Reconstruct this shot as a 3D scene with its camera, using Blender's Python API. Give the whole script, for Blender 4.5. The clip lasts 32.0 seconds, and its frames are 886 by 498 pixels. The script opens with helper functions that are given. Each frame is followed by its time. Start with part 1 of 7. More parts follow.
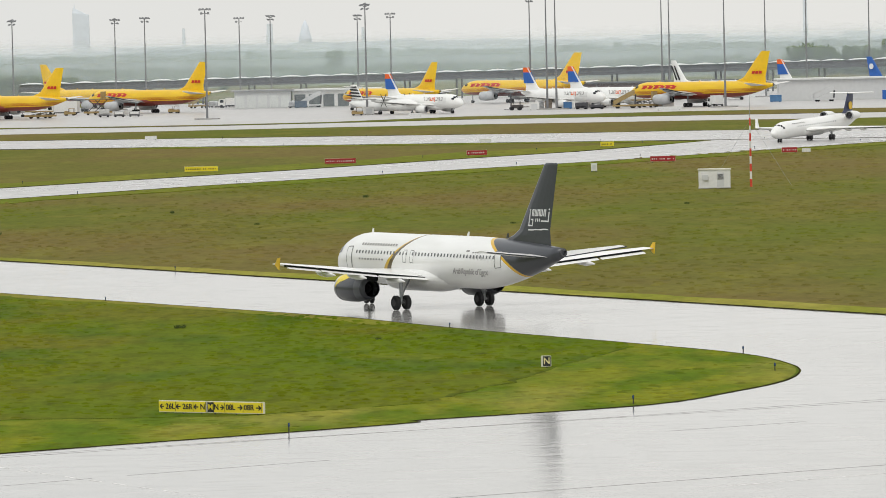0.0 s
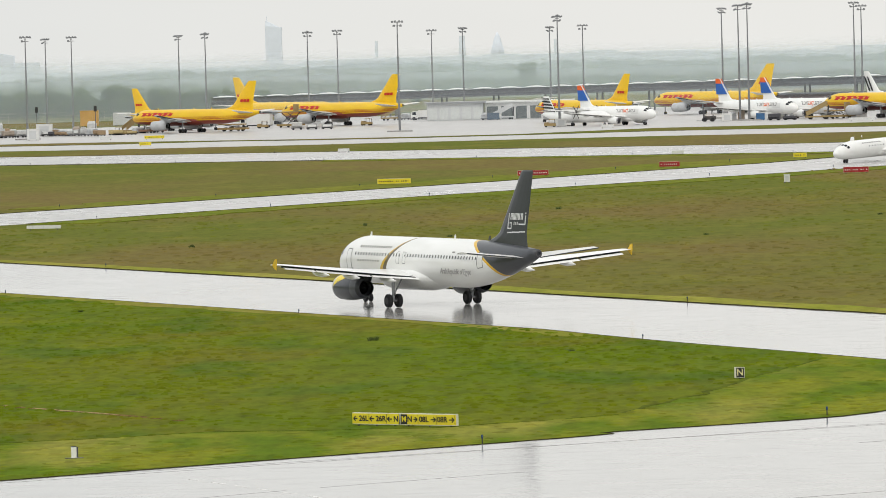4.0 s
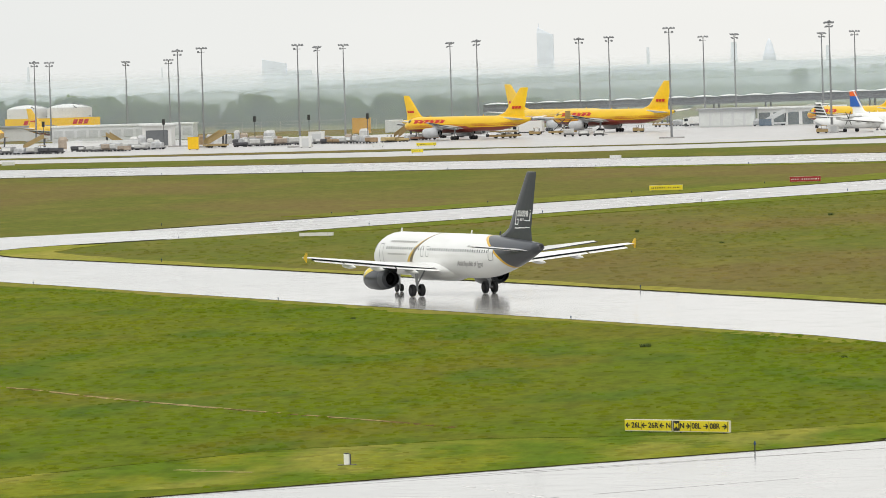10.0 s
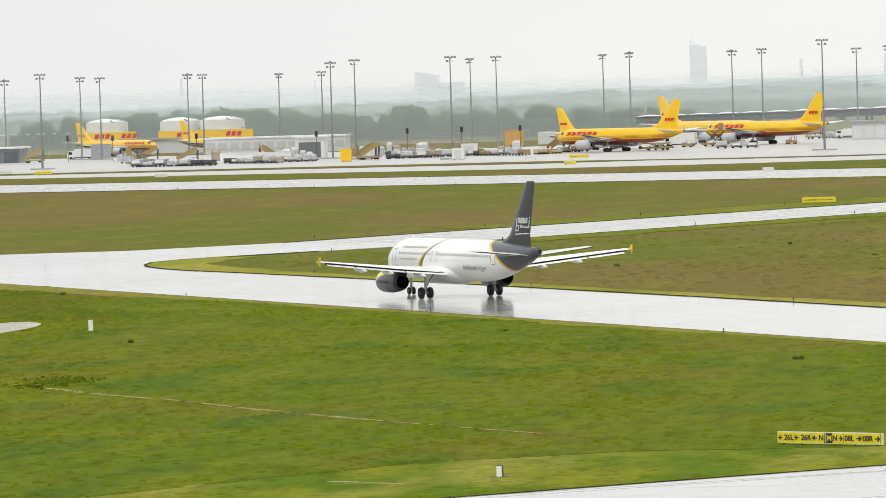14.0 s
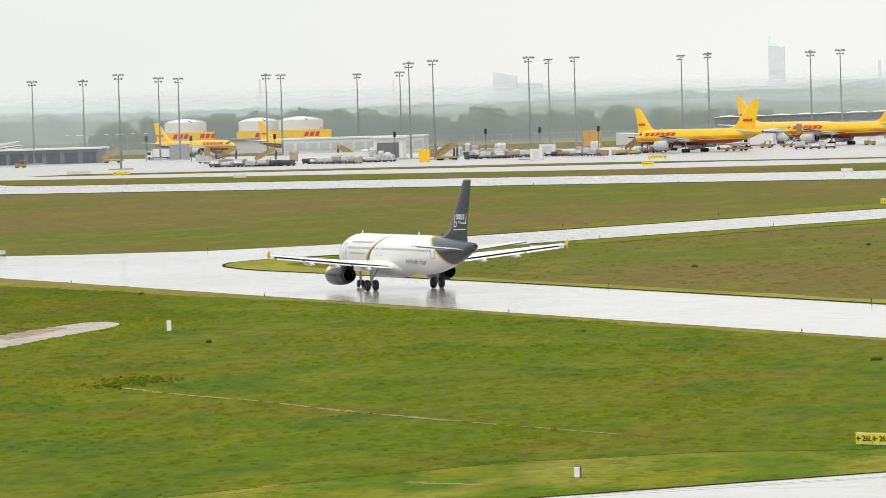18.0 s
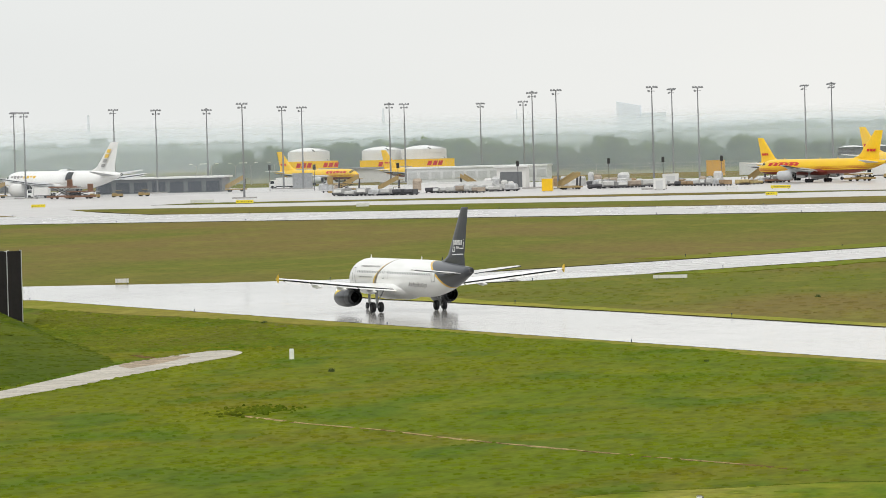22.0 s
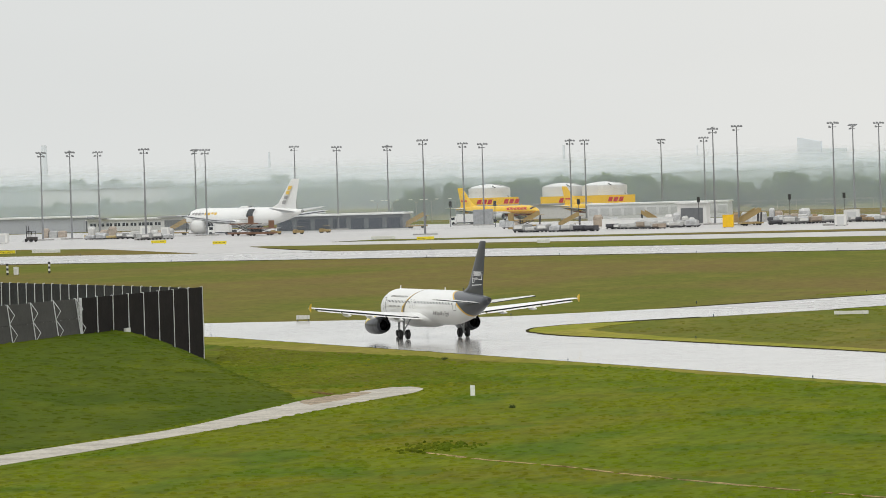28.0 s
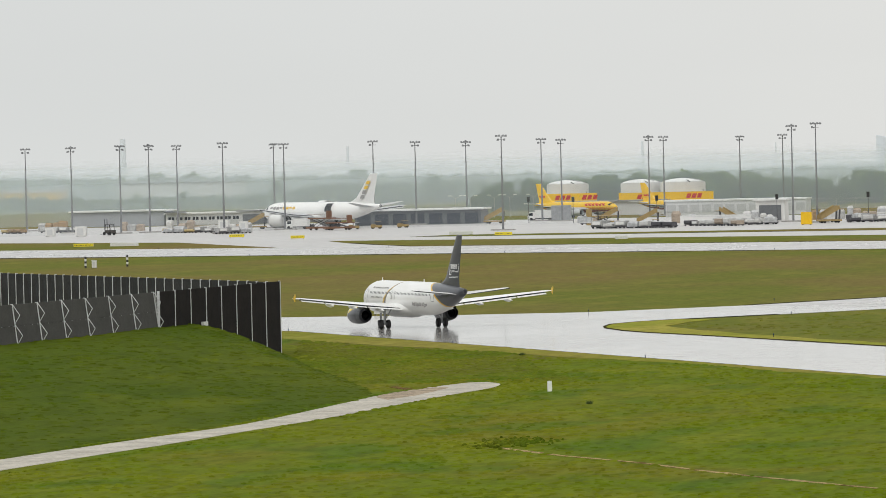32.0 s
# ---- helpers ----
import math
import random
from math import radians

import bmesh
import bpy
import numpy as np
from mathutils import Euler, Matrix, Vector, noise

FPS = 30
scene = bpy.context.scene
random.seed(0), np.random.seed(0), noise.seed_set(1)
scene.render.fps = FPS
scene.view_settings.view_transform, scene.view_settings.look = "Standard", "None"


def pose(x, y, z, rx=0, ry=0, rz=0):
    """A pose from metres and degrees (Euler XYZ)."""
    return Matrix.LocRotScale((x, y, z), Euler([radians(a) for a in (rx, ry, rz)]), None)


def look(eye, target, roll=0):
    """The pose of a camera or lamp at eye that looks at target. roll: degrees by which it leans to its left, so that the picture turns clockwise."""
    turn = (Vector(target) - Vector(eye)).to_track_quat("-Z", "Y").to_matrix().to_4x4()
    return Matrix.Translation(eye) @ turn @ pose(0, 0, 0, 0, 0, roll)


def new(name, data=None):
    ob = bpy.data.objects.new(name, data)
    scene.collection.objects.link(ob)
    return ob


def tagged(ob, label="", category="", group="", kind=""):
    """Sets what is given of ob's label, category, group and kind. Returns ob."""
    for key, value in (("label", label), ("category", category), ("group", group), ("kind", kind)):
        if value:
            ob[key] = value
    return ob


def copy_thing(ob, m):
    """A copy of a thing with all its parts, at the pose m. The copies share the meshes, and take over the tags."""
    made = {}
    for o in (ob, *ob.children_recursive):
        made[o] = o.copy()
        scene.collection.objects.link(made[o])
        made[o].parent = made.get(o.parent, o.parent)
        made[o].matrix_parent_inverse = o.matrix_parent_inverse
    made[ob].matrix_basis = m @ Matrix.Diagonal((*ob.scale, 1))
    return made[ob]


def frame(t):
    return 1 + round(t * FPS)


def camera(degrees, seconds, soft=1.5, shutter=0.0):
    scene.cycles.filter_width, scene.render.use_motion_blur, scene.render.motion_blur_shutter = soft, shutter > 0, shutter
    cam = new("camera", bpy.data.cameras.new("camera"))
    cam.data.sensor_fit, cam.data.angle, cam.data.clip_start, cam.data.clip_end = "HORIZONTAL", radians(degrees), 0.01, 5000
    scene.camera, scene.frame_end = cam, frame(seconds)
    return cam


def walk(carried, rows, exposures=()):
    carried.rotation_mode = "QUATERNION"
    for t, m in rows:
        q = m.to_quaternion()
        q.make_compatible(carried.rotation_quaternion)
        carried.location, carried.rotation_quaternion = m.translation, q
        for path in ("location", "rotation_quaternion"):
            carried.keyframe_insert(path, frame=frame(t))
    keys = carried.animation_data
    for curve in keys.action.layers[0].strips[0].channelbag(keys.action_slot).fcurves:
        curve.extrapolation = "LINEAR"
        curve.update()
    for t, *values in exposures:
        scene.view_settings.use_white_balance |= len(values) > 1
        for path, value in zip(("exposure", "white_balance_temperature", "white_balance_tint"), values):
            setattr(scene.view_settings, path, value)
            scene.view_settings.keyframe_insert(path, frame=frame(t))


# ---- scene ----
EYE_HEIGHT = 22.55
cam = camera(8.153, 32.0, soft=0.8)
# seconds, turn to the right, tilt, lean (degrees) on a fixed stand
PATH = [
    (0, 0.004, -2.067, -1.30), (0.5, -0.232, -2.040, -1.30), (1, -0.449, -2.024, -1.33), (1.5, -0.666, -2.006, -1.42),
    (2, -0.919, -1.986, -1.45), (2.5, -1.182, -1.957, -1.58), (3, -1.409, -1.935, -1.48), (3.5, -1.575, -1.924, -1.49),
    (5.5, -2.433, -1.880, -1.48), (6, -2.597, -1.865, -1.52), (6.5, -2.771, -1.841, -1.59), (7, -2.957, -1.788, -1.64),
    (7.5, -3.167, -1.755, -1.67), (8, -3.389, -1.737, -1.64), (8.5, -3.595, -1.730, -1.63), (9, -3.832, -1.743, -1.73),
    (9.5, -4.067, -1.765, -1.84), (10, -4.277, -1.783, -1.70), (10.5, -4.476, -1.805, -1.67), (11, -4.671, -1.800, -1.65),
    (11.5, -4.882, -1.764, -1.69), (12, -5.090, -1.722, -1.73), (12.5, -5.299, -1.674, -1.68), (13, -5.475, -1.638, -1.69),
    (13.5, -5.587, -1.621, -1.71), (14, -5.680, -1.631, -1.71), (14.5, -5.777, -1.645, -1.73), (15, -5.889, -1.636, -1.68),
    (15.5, -6.026, -1.625, -1.70), (17.5, -6.348, -1.589, -1.64), (18, -6.400, -1.605, -1.66), (18.5, -6.467, -1.590, -1.58),
    (19, -6.630, -1.535, -1.68), (19.5, -6.867, -1.456, -1.67), (20, -7.119, -1.385, -1.66), (20.5, -7.297, -1.350, -1.66),
    (21, -7.376, -1.336, -1.56), (21.5, -7.444, -1.328, -1.48), (22, -7.525, -1.304, -1.55), (22.5, -7.629, -1.260, -1.51),
    (23, -7.767, -1.215, -1.55), (23.5, -7.917, -1.189, -1.57), (24, -8.047, -1.175, -1.55), (24.5, -8.162, -1.173, -1.56),
    (26.5, -8.651, -1.079, -1.48), (27, -8.814, -1.021, -1.53), (27.5, -9.007, -0.969, -1.61), (28, -9.181, -0.923, -1.65),
    (28.5, -9.289, -0.894, -1.34), (29, -9.367, -0.872, -1.33), (29.5, -9.481, -0.865, -1.16), (30, -9.609, -0.874, -1.17),
    (30.5, -9.743, -0.897, -1.09), (31, -9.840, -0.915, -1.16), (31.5, -9.898, -0.930, -1.24), (32, -9.900, -0.947, -1.32),
]


def stand_pose(turn, tilt, lean):
    return pose(0, 0, EYE_HEIGHT, 90 + tilt, 0, -turn) @ pose(0, 0, 0, 0, 0, lean)


# the clip's camera brightens its picture a little towards the middle
walk(cam, [(t, stand_pose(a, b, c)) for t, a, b, c in PATH],
     [(0, 0.02), (3, 0.065), (6, 0.14), (13, 0.27), (19, 0.30), (23, 0.19), (28, 0.07), (32, 0.0)])

# ---- light: a closed, bright cloud deck after rain ----
world = bpy.data.worlds.new("overcast")
scene.world = world
world.use_nodes = True
wn, wl = world.node_tree.nodes, world.node_tree.links
wn.clear()
w_out = wn.new("ShaderNodeOutputWorld")
w_bg = wn.new("ShaderNodeBackground")
w_sky = wn.new("ShaderNodeTexSky")
w_sky.sky_type, w_sky.sun_disc = "NISHITA", False
w_sky.sun_elevation, w_sky.sun_rotation = radians(48), radians(200)
w_sky.air_density, w_sky.dust_density = 1.0, 6.0
w_mix = wn.new("ShaderNodeMix")
w_mix.data_type, w_mix.inputs[0].default_value = "RGBA", 0.93
w_co = wn.new("ShaderNodeTexCoord")
w_sep = wn.new("ShaderNodeSeparateXYZ")
w_ramp = wn.new("ShaderNodeValToRGB")
w_ramp.color_ramp.elements[0].position, w_ramp.color_ramp.elements[0].color = 0.0, (7.36, 7.40, 7.22, 1)
w_ramp.color_ramp.elements[1].position, w_ramp.color_ramp.elements[1].color = 0.6, (8.4, 8.5, 8.45, 1)
mid = w_ramp.color_ramp.elements.new(0.035)
mid.color = (7.46, 7.50, 7.36, 1)
high = w_ramp.color_ramp.elements.new(0.14)
high.color = (8.2, 8.3, 8.2, 1)
w_noise = wn.new("ShaderNodeTexNoise")
w_noise.inputs["Scale"].default_value, w_noise.inputs["Detail"].default_value = 9.0, 3.0
w_map = wn.new("ShaderNodeMapping")
w_map.inputs["Scale"].default_value = (1, 1, 4)
w_mul = wn.new("ShaderNodeMix")
w_mul.data_type, w_mul.blend_type, w_mul.inputs[0].default_value = "RGBA", "MULTIPLY", 0.07
wl.new(w_co.outputs["Generated"], w_sep.inputs[0])
wl.new(w_co.outputs["Generated"], w_map.inputs[0])
wl.new(w_map.outputs[0], w_noise.inputs[0])
wl.new(w_sep.outputs[2], w_ramp.inputs[0])
wl.new(w_ramp.outputs[0], w_mul.inputs[6])
wl.new(w_noise.outputs["Fac"], w_mul.inputs[7])
wl.new(w_sky.outputs[0], w_mix.inputs[6])
wl.new(w_mul.outputs[2], w_mix.inputs[7])
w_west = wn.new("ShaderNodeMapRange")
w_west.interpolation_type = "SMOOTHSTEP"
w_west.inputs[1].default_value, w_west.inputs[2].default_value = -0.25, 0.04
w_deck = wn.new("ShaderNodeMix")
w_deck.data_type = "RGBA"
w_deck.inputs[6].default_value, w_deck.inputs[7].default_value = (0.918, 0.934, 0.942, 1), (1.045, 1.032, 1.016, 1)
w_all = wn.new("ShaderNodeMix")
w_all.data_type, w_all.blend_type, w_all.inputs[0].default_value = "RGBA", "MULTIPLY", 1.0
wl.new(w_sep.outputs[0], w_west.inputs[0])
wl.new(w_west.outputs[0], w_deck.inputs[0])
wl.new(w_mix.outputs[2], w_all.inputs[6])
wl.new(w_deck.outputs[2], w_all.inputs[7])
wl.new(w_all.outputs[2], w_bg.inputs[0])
wl.new(w_bg.outputs[0], w_out.inputs[0])
w_bg.inputs[1].default_value = 0.112

sun_data = bpy.data.lights.new("sun", "SUN")
sun_data.energy, sun_data.angle, sun_data.color = 0.8, radians(25), (1.0, 0.97, 0.92)
sun = new("sun", sun_data)
sun.matrix_world = look((0, 0, 200), (60, 130, 0))


# ---- materials ----
def mat(name, color, rough=0.6, metal=0.0, vary=0.12, scale=1.0, bump=0.0, coat=0.0, spec=0.5, second=None, fine=8.0):
    """A surface with stains at two sizes; second is the colour of the stains."""
    m = bpy.data.materials.new(name)
    m.use_nodes = True
    n, l = m.node_tree.nodes, m.node_tree.links
    b = n["Principled BSDF"]
    co = n.new("ShaderNodeTexCoord")
    big, small = n.new("ShaderNodeTexNoise"), n.new("ShaderNodeTexNoise")
    big.inputs["Scale"].default_value, big.inputs["Detail"].default_value = scale, 5
    small.inputs["Scale"].default_value, small.inputs["Detail"].default_value = scale * fine, 4
    for t in (big, small):
        l.new(co.outputs["Object"], t.inputs[0])
    add = n.new("ShaderNodeMath")
    add.operation = "ADD"
    l.new(big.outputs["Fac"], add.inputs[0])
    l.new(small.outputs["Fac"], add.inputs[1])
    ramp = n.new("ShaderNodeMapRange")
    ramp.inputs[1].default_value, ramp.inputs[2].default_value = 0.7, 1.3
    l.new(add.outputs[0], ramp.inputs[0])
    mix = n.new("ShaderNodeMix")
    mix.data_type = "RGBA"
    dark = second or tuple(c * (1 - 2 * vary) for c in color)
    light = color if second else tuple(min(1, c * (1 + vary)) for c in color)
    mix.inputs[6].default_value, mix.inputs[7].default_value = (*dark, 1), (*light, 1)
    l.new(ramp.outputs[0], mix.inputs[0])
    l.new(mix.outputs[2], b.inputs["Base Color"])
    b.inputs["Roughness"].default_value, b.inputs["Metallic"].default_value = rough, metal
    b.inputs["Coat Weight"].default_value, b.inputs["Specular IOR Level"].default_value = coat, spec
    if bump:
        bp = n.new("ShaderNodeBump")
        bp.inputs["Strength"].default_value, bp.inputs["Distance"].default_value = bump, 0.05
        l.new(small.outputs["Fac"], bp.inputs["Height"])
        l.new(bp.outputs[0], b.inputs["Normal"])
    return m


def math_node(n, l, op, a, b=None, c=None):
    k = n.new("ShaderNodeMath")
    k.operation = op
    for i, v in enumerate((a, b, c)):
        if v is None:
            continue
        if isinstance(v, (int, float)):
            k.inputs[i].default_value = v
        else:
            l.new(v, k.inputs[i])
    return k.outputs[0]


def mix_node(n, l, fac, a, b):
    k = n.new("ShaderNodeMix")
    k.data_type = "RGBA"
    for i, v in ((0, fac), (6, a), (7, b)):
        if isinstance(v, tuple):
            k.inputs[i].default_value = (*v, 1)
        elif isinstance(v, (int, float)):
            k.inputs[i].default_value = v
        else:
            l.new(v, k.inputs[i])
    return k.outputs[2]


def noise_node(n, l, co, scale, detail=4, stretch=None):
    k = n.new("ShaderNodeTexNoise")
    k.inputs["Scale"].default_value, k.inputs["Detail"].default_value = scale, detail
    if stretch:
        m = n.new("ShaderNodeMapping")
        m.inputs["Scale"].default_value = stretch
        l.new(co, m.inputs[0])
        co = m.outputs[0]
    l.new(co, k.inputs[0])
    return k.outputs["Fac"]


def smooth_step(n, l, v, lo, hi):
    k = n.new("ShaderNodeMapRange")
    k.interpolation_type = "SMOOTHSTEP"
    k.inputs[1].default_value, k.inputs[2].default_value = lo, hi
    l.new(v, k.inputs[0])
    return k.outputs[0]


def grass_material(name, green, olive, straw, patch=0.012, depth=0.6, brown=None, tufts=0.0):
    """Grass with patches at several sizes; tufts is how far single tufts stray in tone."""
    m = bpy.data.materials.new(name)
    m.use_nodes = True
    n, l = m.node_tree.nodes, m.node_tree.links
    b = n["Principled BSDF"]
    co = n.new("ShaderNodeNewGeometry").outputs["Position"]
    big = noise_node(n, l, co, patch, 4, (1.0, 0.42, 1))
    mid_n = noise_node(n, l, co, 0.11, 6, (1, 0.34, 1))
    clumps = noise_node(n, l, co, 0.62, 5, (1, 0.27, 1))
    fine = noise_node(n, l, co, 2.0, 4, (1, 0.3, 1))
    spots = noise_node(n, l, co, 0.6, 2, (1, 0.36, 1))
    c1 = mix_node(n, l, smooth_step(n, l, big, 0.38, 0.62), green, olive)
    c2 = mix_node(n, l, math_node(n, l, "MULTIPLY", smooth_step(n, l, mid_n, 0.48, 0.70), 0.7), c1, straw)
    if brown:
        bare = math_node(n, l, "MULTIPLY", smooth_step(n, l, noise_node(n, l, co, 0.045, 6, (1, 0.6, 1)), 0.50, 0.66), 0.75)
        c2 = mix_node(n, l, bare, c2, brown)
        lush = math_node(n, l, "MULTIPLY", smooth_step(n, l, noise_node(n, l, co, 0.10, 5, (1, 0.38, 1)), 0.50, 0.66), 0.75)
        c2 = mix_node(n, l, lush, c2, (green[0] * 0.66, green[1] * 0.84, green[2] * 1.6))
    shade = math_node(n, l, "MULTIPLY_ADD", smooth_step(n, l, clumps, 0.32, 0.62), 0.30 * depth, 0.92 - 0.33 * depth)
    shade = math_node(n, l, "ADD", shade, math_node(n, l, "MULTIPLY", smooth_step(n, l, fine, 0.3, 0.7), 0.20 * depth))
    tone = math_node(n, l, "SUBTRACT", shade, math_node(n, l, "MULTIPLY", smooth_step(n, l, spots, 0.62, 0.72), 0.26 * depth))
    if tufts:
        each = n.new("ShaderNodeNewGeometry").outputs["Random Per Island"]
        tone = math_node(n, l, "MULTIPLY", tone, math_node(n, l, "MULTIPLY_ADD", each, tufts, 1.04 - tufts * 0.62))
    k = n.new("ShaderNodeMix")
    k.data_type, k.blend_type = "RGBA", "MULTIPLY"
    k.inputs[0].default_value = 1.0
    l.new(c2, k.inputs[6])
    comb = n.new("ShaderNodeCombineColor")
    for i in range(3):
        l.new(tone, comb.inputs[i])
    l.new(comb.outputs[0], k.inputs[7])
    l.new(k.outputs[2], b.inputs["Base Color"])
    b.inputs["Roughness"].default_value = 0.9
    b.inputs["Specular IOR Level"].default_value = 0.03
    bp = n.new("ShaderNodeBump")
    bp.inputs["Strength"].default_value, bp.inputs["Distance"].default_value = 0.3, 0.2
    l.new(fine, bp.inputs["Height"])
    l.new(bp.outputs[0], b.inputs["Normal"])
    return m


def wet_material(name, color, rough, slab):
    """Wet concrete: water film, slab joints, tyre-dark streaks."""
    m = bpy.data.materials.new(name)
    m.use_nodes = True
    n, l = m.node_tree.nodes, m.node_tree.links
    b = n["Principled BSDF"]
    co = n.new("ShaderNodeTexCoord").outputs["Object"]
    big = noise_node(n, l, co, 0.03, 4, (1, 0.35, 1))
    mid_n = noise_node(n, l, co, 0.35, 4)
    br = n.new("ShaderNodeTexBrick")
    br.offset = 0.0
    br.inputs["Scale"].default_value = 1.0
    br.inputs["Mortar Size"].default_value = 0.06
    br.inputs["Brick Width"].default_value = slab
    br.inputs["Row Height"].default_value = slab
    l.new(co, br.inputs[0])
    c0 = mix_node(n, l, smooth_step(n, l, mid_n, 0.3, 0.7), tuple(c * 0.75 for c in color), color)
    c1 = mix_node(n, l, math_node(n, l, "MULTIPLY", br.outputs["Fac"], 0.12), c0, (0.04, 0.04, 0.04))
    l.new(c1, b.inputs["Base Color"])
    r = math_node(n, l, "MULTIPLY_ADD", big, 0.22, rough - 0.11)
    r2 = math_node(n, l, "MULTIPLY_ADD", mid_n, 0.08, r)
    l.new(r2, b.inputs["Roughness"])
    b.inputs["IOR"].default_value = 1.45
    bp = n.new("ShaderNodeBump")
    bp.inputs["Strength"].default_value, bp.inputs["Distance"].default_value = 0.3, 0.02
    ripple = math_node(n, l, "MULTIPLY_ADD", noise_node(n, l, co, 0.55, 4, (0.16, 1, 1)), 2.6, noise_node(n, l, co, 0.16, 3, (0.6, 1.2, 1)))
    l.new(math_node(n, l, "MULTIPLY_ADD", noise_node(n, l, co, 2.4, 2), 0.10, ripple), bp.inputs["Height"])
    l.new(bp.outputs[0], b.inputs["Normal"])
    # where the film has drained, the bare concrete shows through
    dry = n.new("ShaderNodeBsdfPrincipled")
    dry.inputs["Roughness"].default_value, dry.inputs["Specular IOR Level"].default_value = 0.85, 0.0
    l.new(mix_node(n, l, mid_n, (0.52, 0.49, 0.46), (0.72, 0.69, 0.655)), dry.inputs["Base Color"])
    broad = smooth_step(n, l, noise_node(n, l, co, 0.045, 4, (1, 0.6, 1)), 0.42, 0.66)
    thin = smooth_step(n, l, noise_node(n, l, co, 0.7, 5, (0.35, 1, 1)), 0.54, 0.66)
    share = math_node(n, l, "MULTIPLY_ADD", thin, 0.12, math_node(n, l, "MULTIPLY", broad, 0.05))
    blend = n.new("ShaderNodeMixShader")
    l.new(share, blend.inputs[0])
    l.new(b.outputs[0], blend.inputs[1])
    l.new(dry.outputs[0], blend.inputs[2])
    l.new(blend.outputs[0], n["Material Output"].inputs[0])
    return m


GRASS = grass_material("meadow grass", (0.134, 0.154, 0.020), (0.182, 0.143, 0.043), (0.200, 0.185, 0.037), 0.014, 0.5)
FIELD_VERGE = grass_material("fresh field verge", (0.150, 0.190, 0.014), (0.185, 0.195, 0.022), (0.235, 0.235, 0.032), 0.03, 0.6)
LAWN = grass_material("wet mown grass", (0.112, 0.158, 0.0055), (0.138, 0.162, 0.008), (0.172, 0.194, 0.012), 0.03, 0.8, (0.158, 0.152, 0.014))
LAWN_TUFT = grass_material("green grass tufts", (0.112, 0.158, 0.0055), (0.138, 0.162, 0.008), (0.172, 0.194, 0.012), 0.03, 0.35, (0.158, 0.152, 0.014), tufts=0.30)
MEADOW_TUFT = grass_material("meadow grass tufts", (0.134, 0.154, 0.020), (0.182, 0.143, 0.043), (0.200, 0.185, 0.037), 0.014, 0.3, tufts=0.26)
MOWN = grass_material("mown corner grass", (0.105, 0.168, 0.006), (0.20, 0.22, 0.014), (0.31, 0.285, 0.055), 0.17, 0.7)
MOWN_TUFT = grass_material("mown grass stubble", (0.11, 0.168, 0.008), (0.21, 0.22, 0.018), (0.32, 0.29, 0.06), 0.17, 0.4, tufts=0.45)
LAWN_DARK = grass_material("dark taller grass", (0.072, 0.115, 0.005), (0.09, 0.118, 0.007), (0.12, 0.14, 0.01), 0.06, 0.8)
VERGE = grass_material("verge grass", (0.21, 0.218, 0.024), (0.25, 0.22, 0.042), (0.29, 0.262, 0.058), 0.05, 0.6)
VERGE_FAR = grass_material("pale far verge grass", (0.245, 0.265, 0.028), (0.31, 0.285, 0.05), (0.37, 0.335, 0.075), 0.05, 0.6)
BANK = grass_material("long bank grass", (0.060, 0.094, 0.004), (0.074, 0.104, 0.006), (0.115, 0.142, 0.009), 0.06, 0.5)
WET = wet_material("wet concrete", (0.43, 0.42, 0.405), 0.065, 7.5)
WET_FAR = wet_material("wet runway concrete", (0.46, 0.45, 0.435), 0.22, 7.5)
WET_APRON = wet_material("wet apron concrete", (0.52, 0.505, 0.49), 0.32, 10.0)
PATH_MAT = mat("damp path gravel", (0.50, 0.47, 0.41), 0.9, vary=0.16, scale=0.3, bump=0.3, spec=0.0)
STRAW = mat("straw and pale gravel", (0.46, 0.36, 0.20), 0.9, vary=0.35, scale=0.25, spec=0.0)
SOIL = mat("bare soil", (0.17, 0.115, 0.05), 0.9, vary=0.3, scale=0.4, spec=0.0)
WHITE = mat("white aircraft paint", (0.88, 0.88, 0.86), 0.28, vary=0.03, scale=0.25, coat=0.3)
OFFWHITE = mat("weathered white paint", (0.74, 0.74, 0.72), 0.45, vary=0.04, scale=0.3)
YELLOW = mat("yellow aircraft paint", (0.88, 0.54, 0.005), 0.33, vary=0.05, scale=0.2, coat=0.2)
RED = mat("red paint", (0.55, 0.02, 0.012), 0.4, vary=0.08, scale=0.5)
SIGN_RED = mat("red sign face", (0.34, 0.012, 0.016), 0.5, vary=0.05)
SIGN_YELLOW = mat("yellow sign face", (0.78, 0.64, 0.02), 0.5, vary=0.05)
BLACK = mat("black paint", (0.02, 0.02, 0.02), 0.5, vary=0.2)
RUBBER = mat("tyre rubber", (0.018, 0.018, 0.02), 0.75, vary=0.2, scale=4)
GREY_STEEL = mat("galvanised steel", (0.38, 0.39, 0.40), 0.45, 0.7, vary=0.12, scale=0.6)
DARK_STEEL = mat("dark steel", (0.10, 0.10, 0.11), 0.5, 0.4, vary=0.2, scale=1.0)
BARE_METAL = mat("bare metal", (0.55, 0.55, 0.56), 0.3, 0.9, vary=0.1)
CABIN_GLASS = mat("grey cabin window", (0.15, 0.155, 0.16), 0.25, vary=0.1)
CLAD_MID = mat("mid grey cowling paint", (0.12, 0.125, 0.135), 0.4, vary=0.08)
HUB_GREY = mat("brake-dusted wheel hub", (0.10, 0.10, 0.105), 0.6, 0.3, vary=0.2, scale=3)
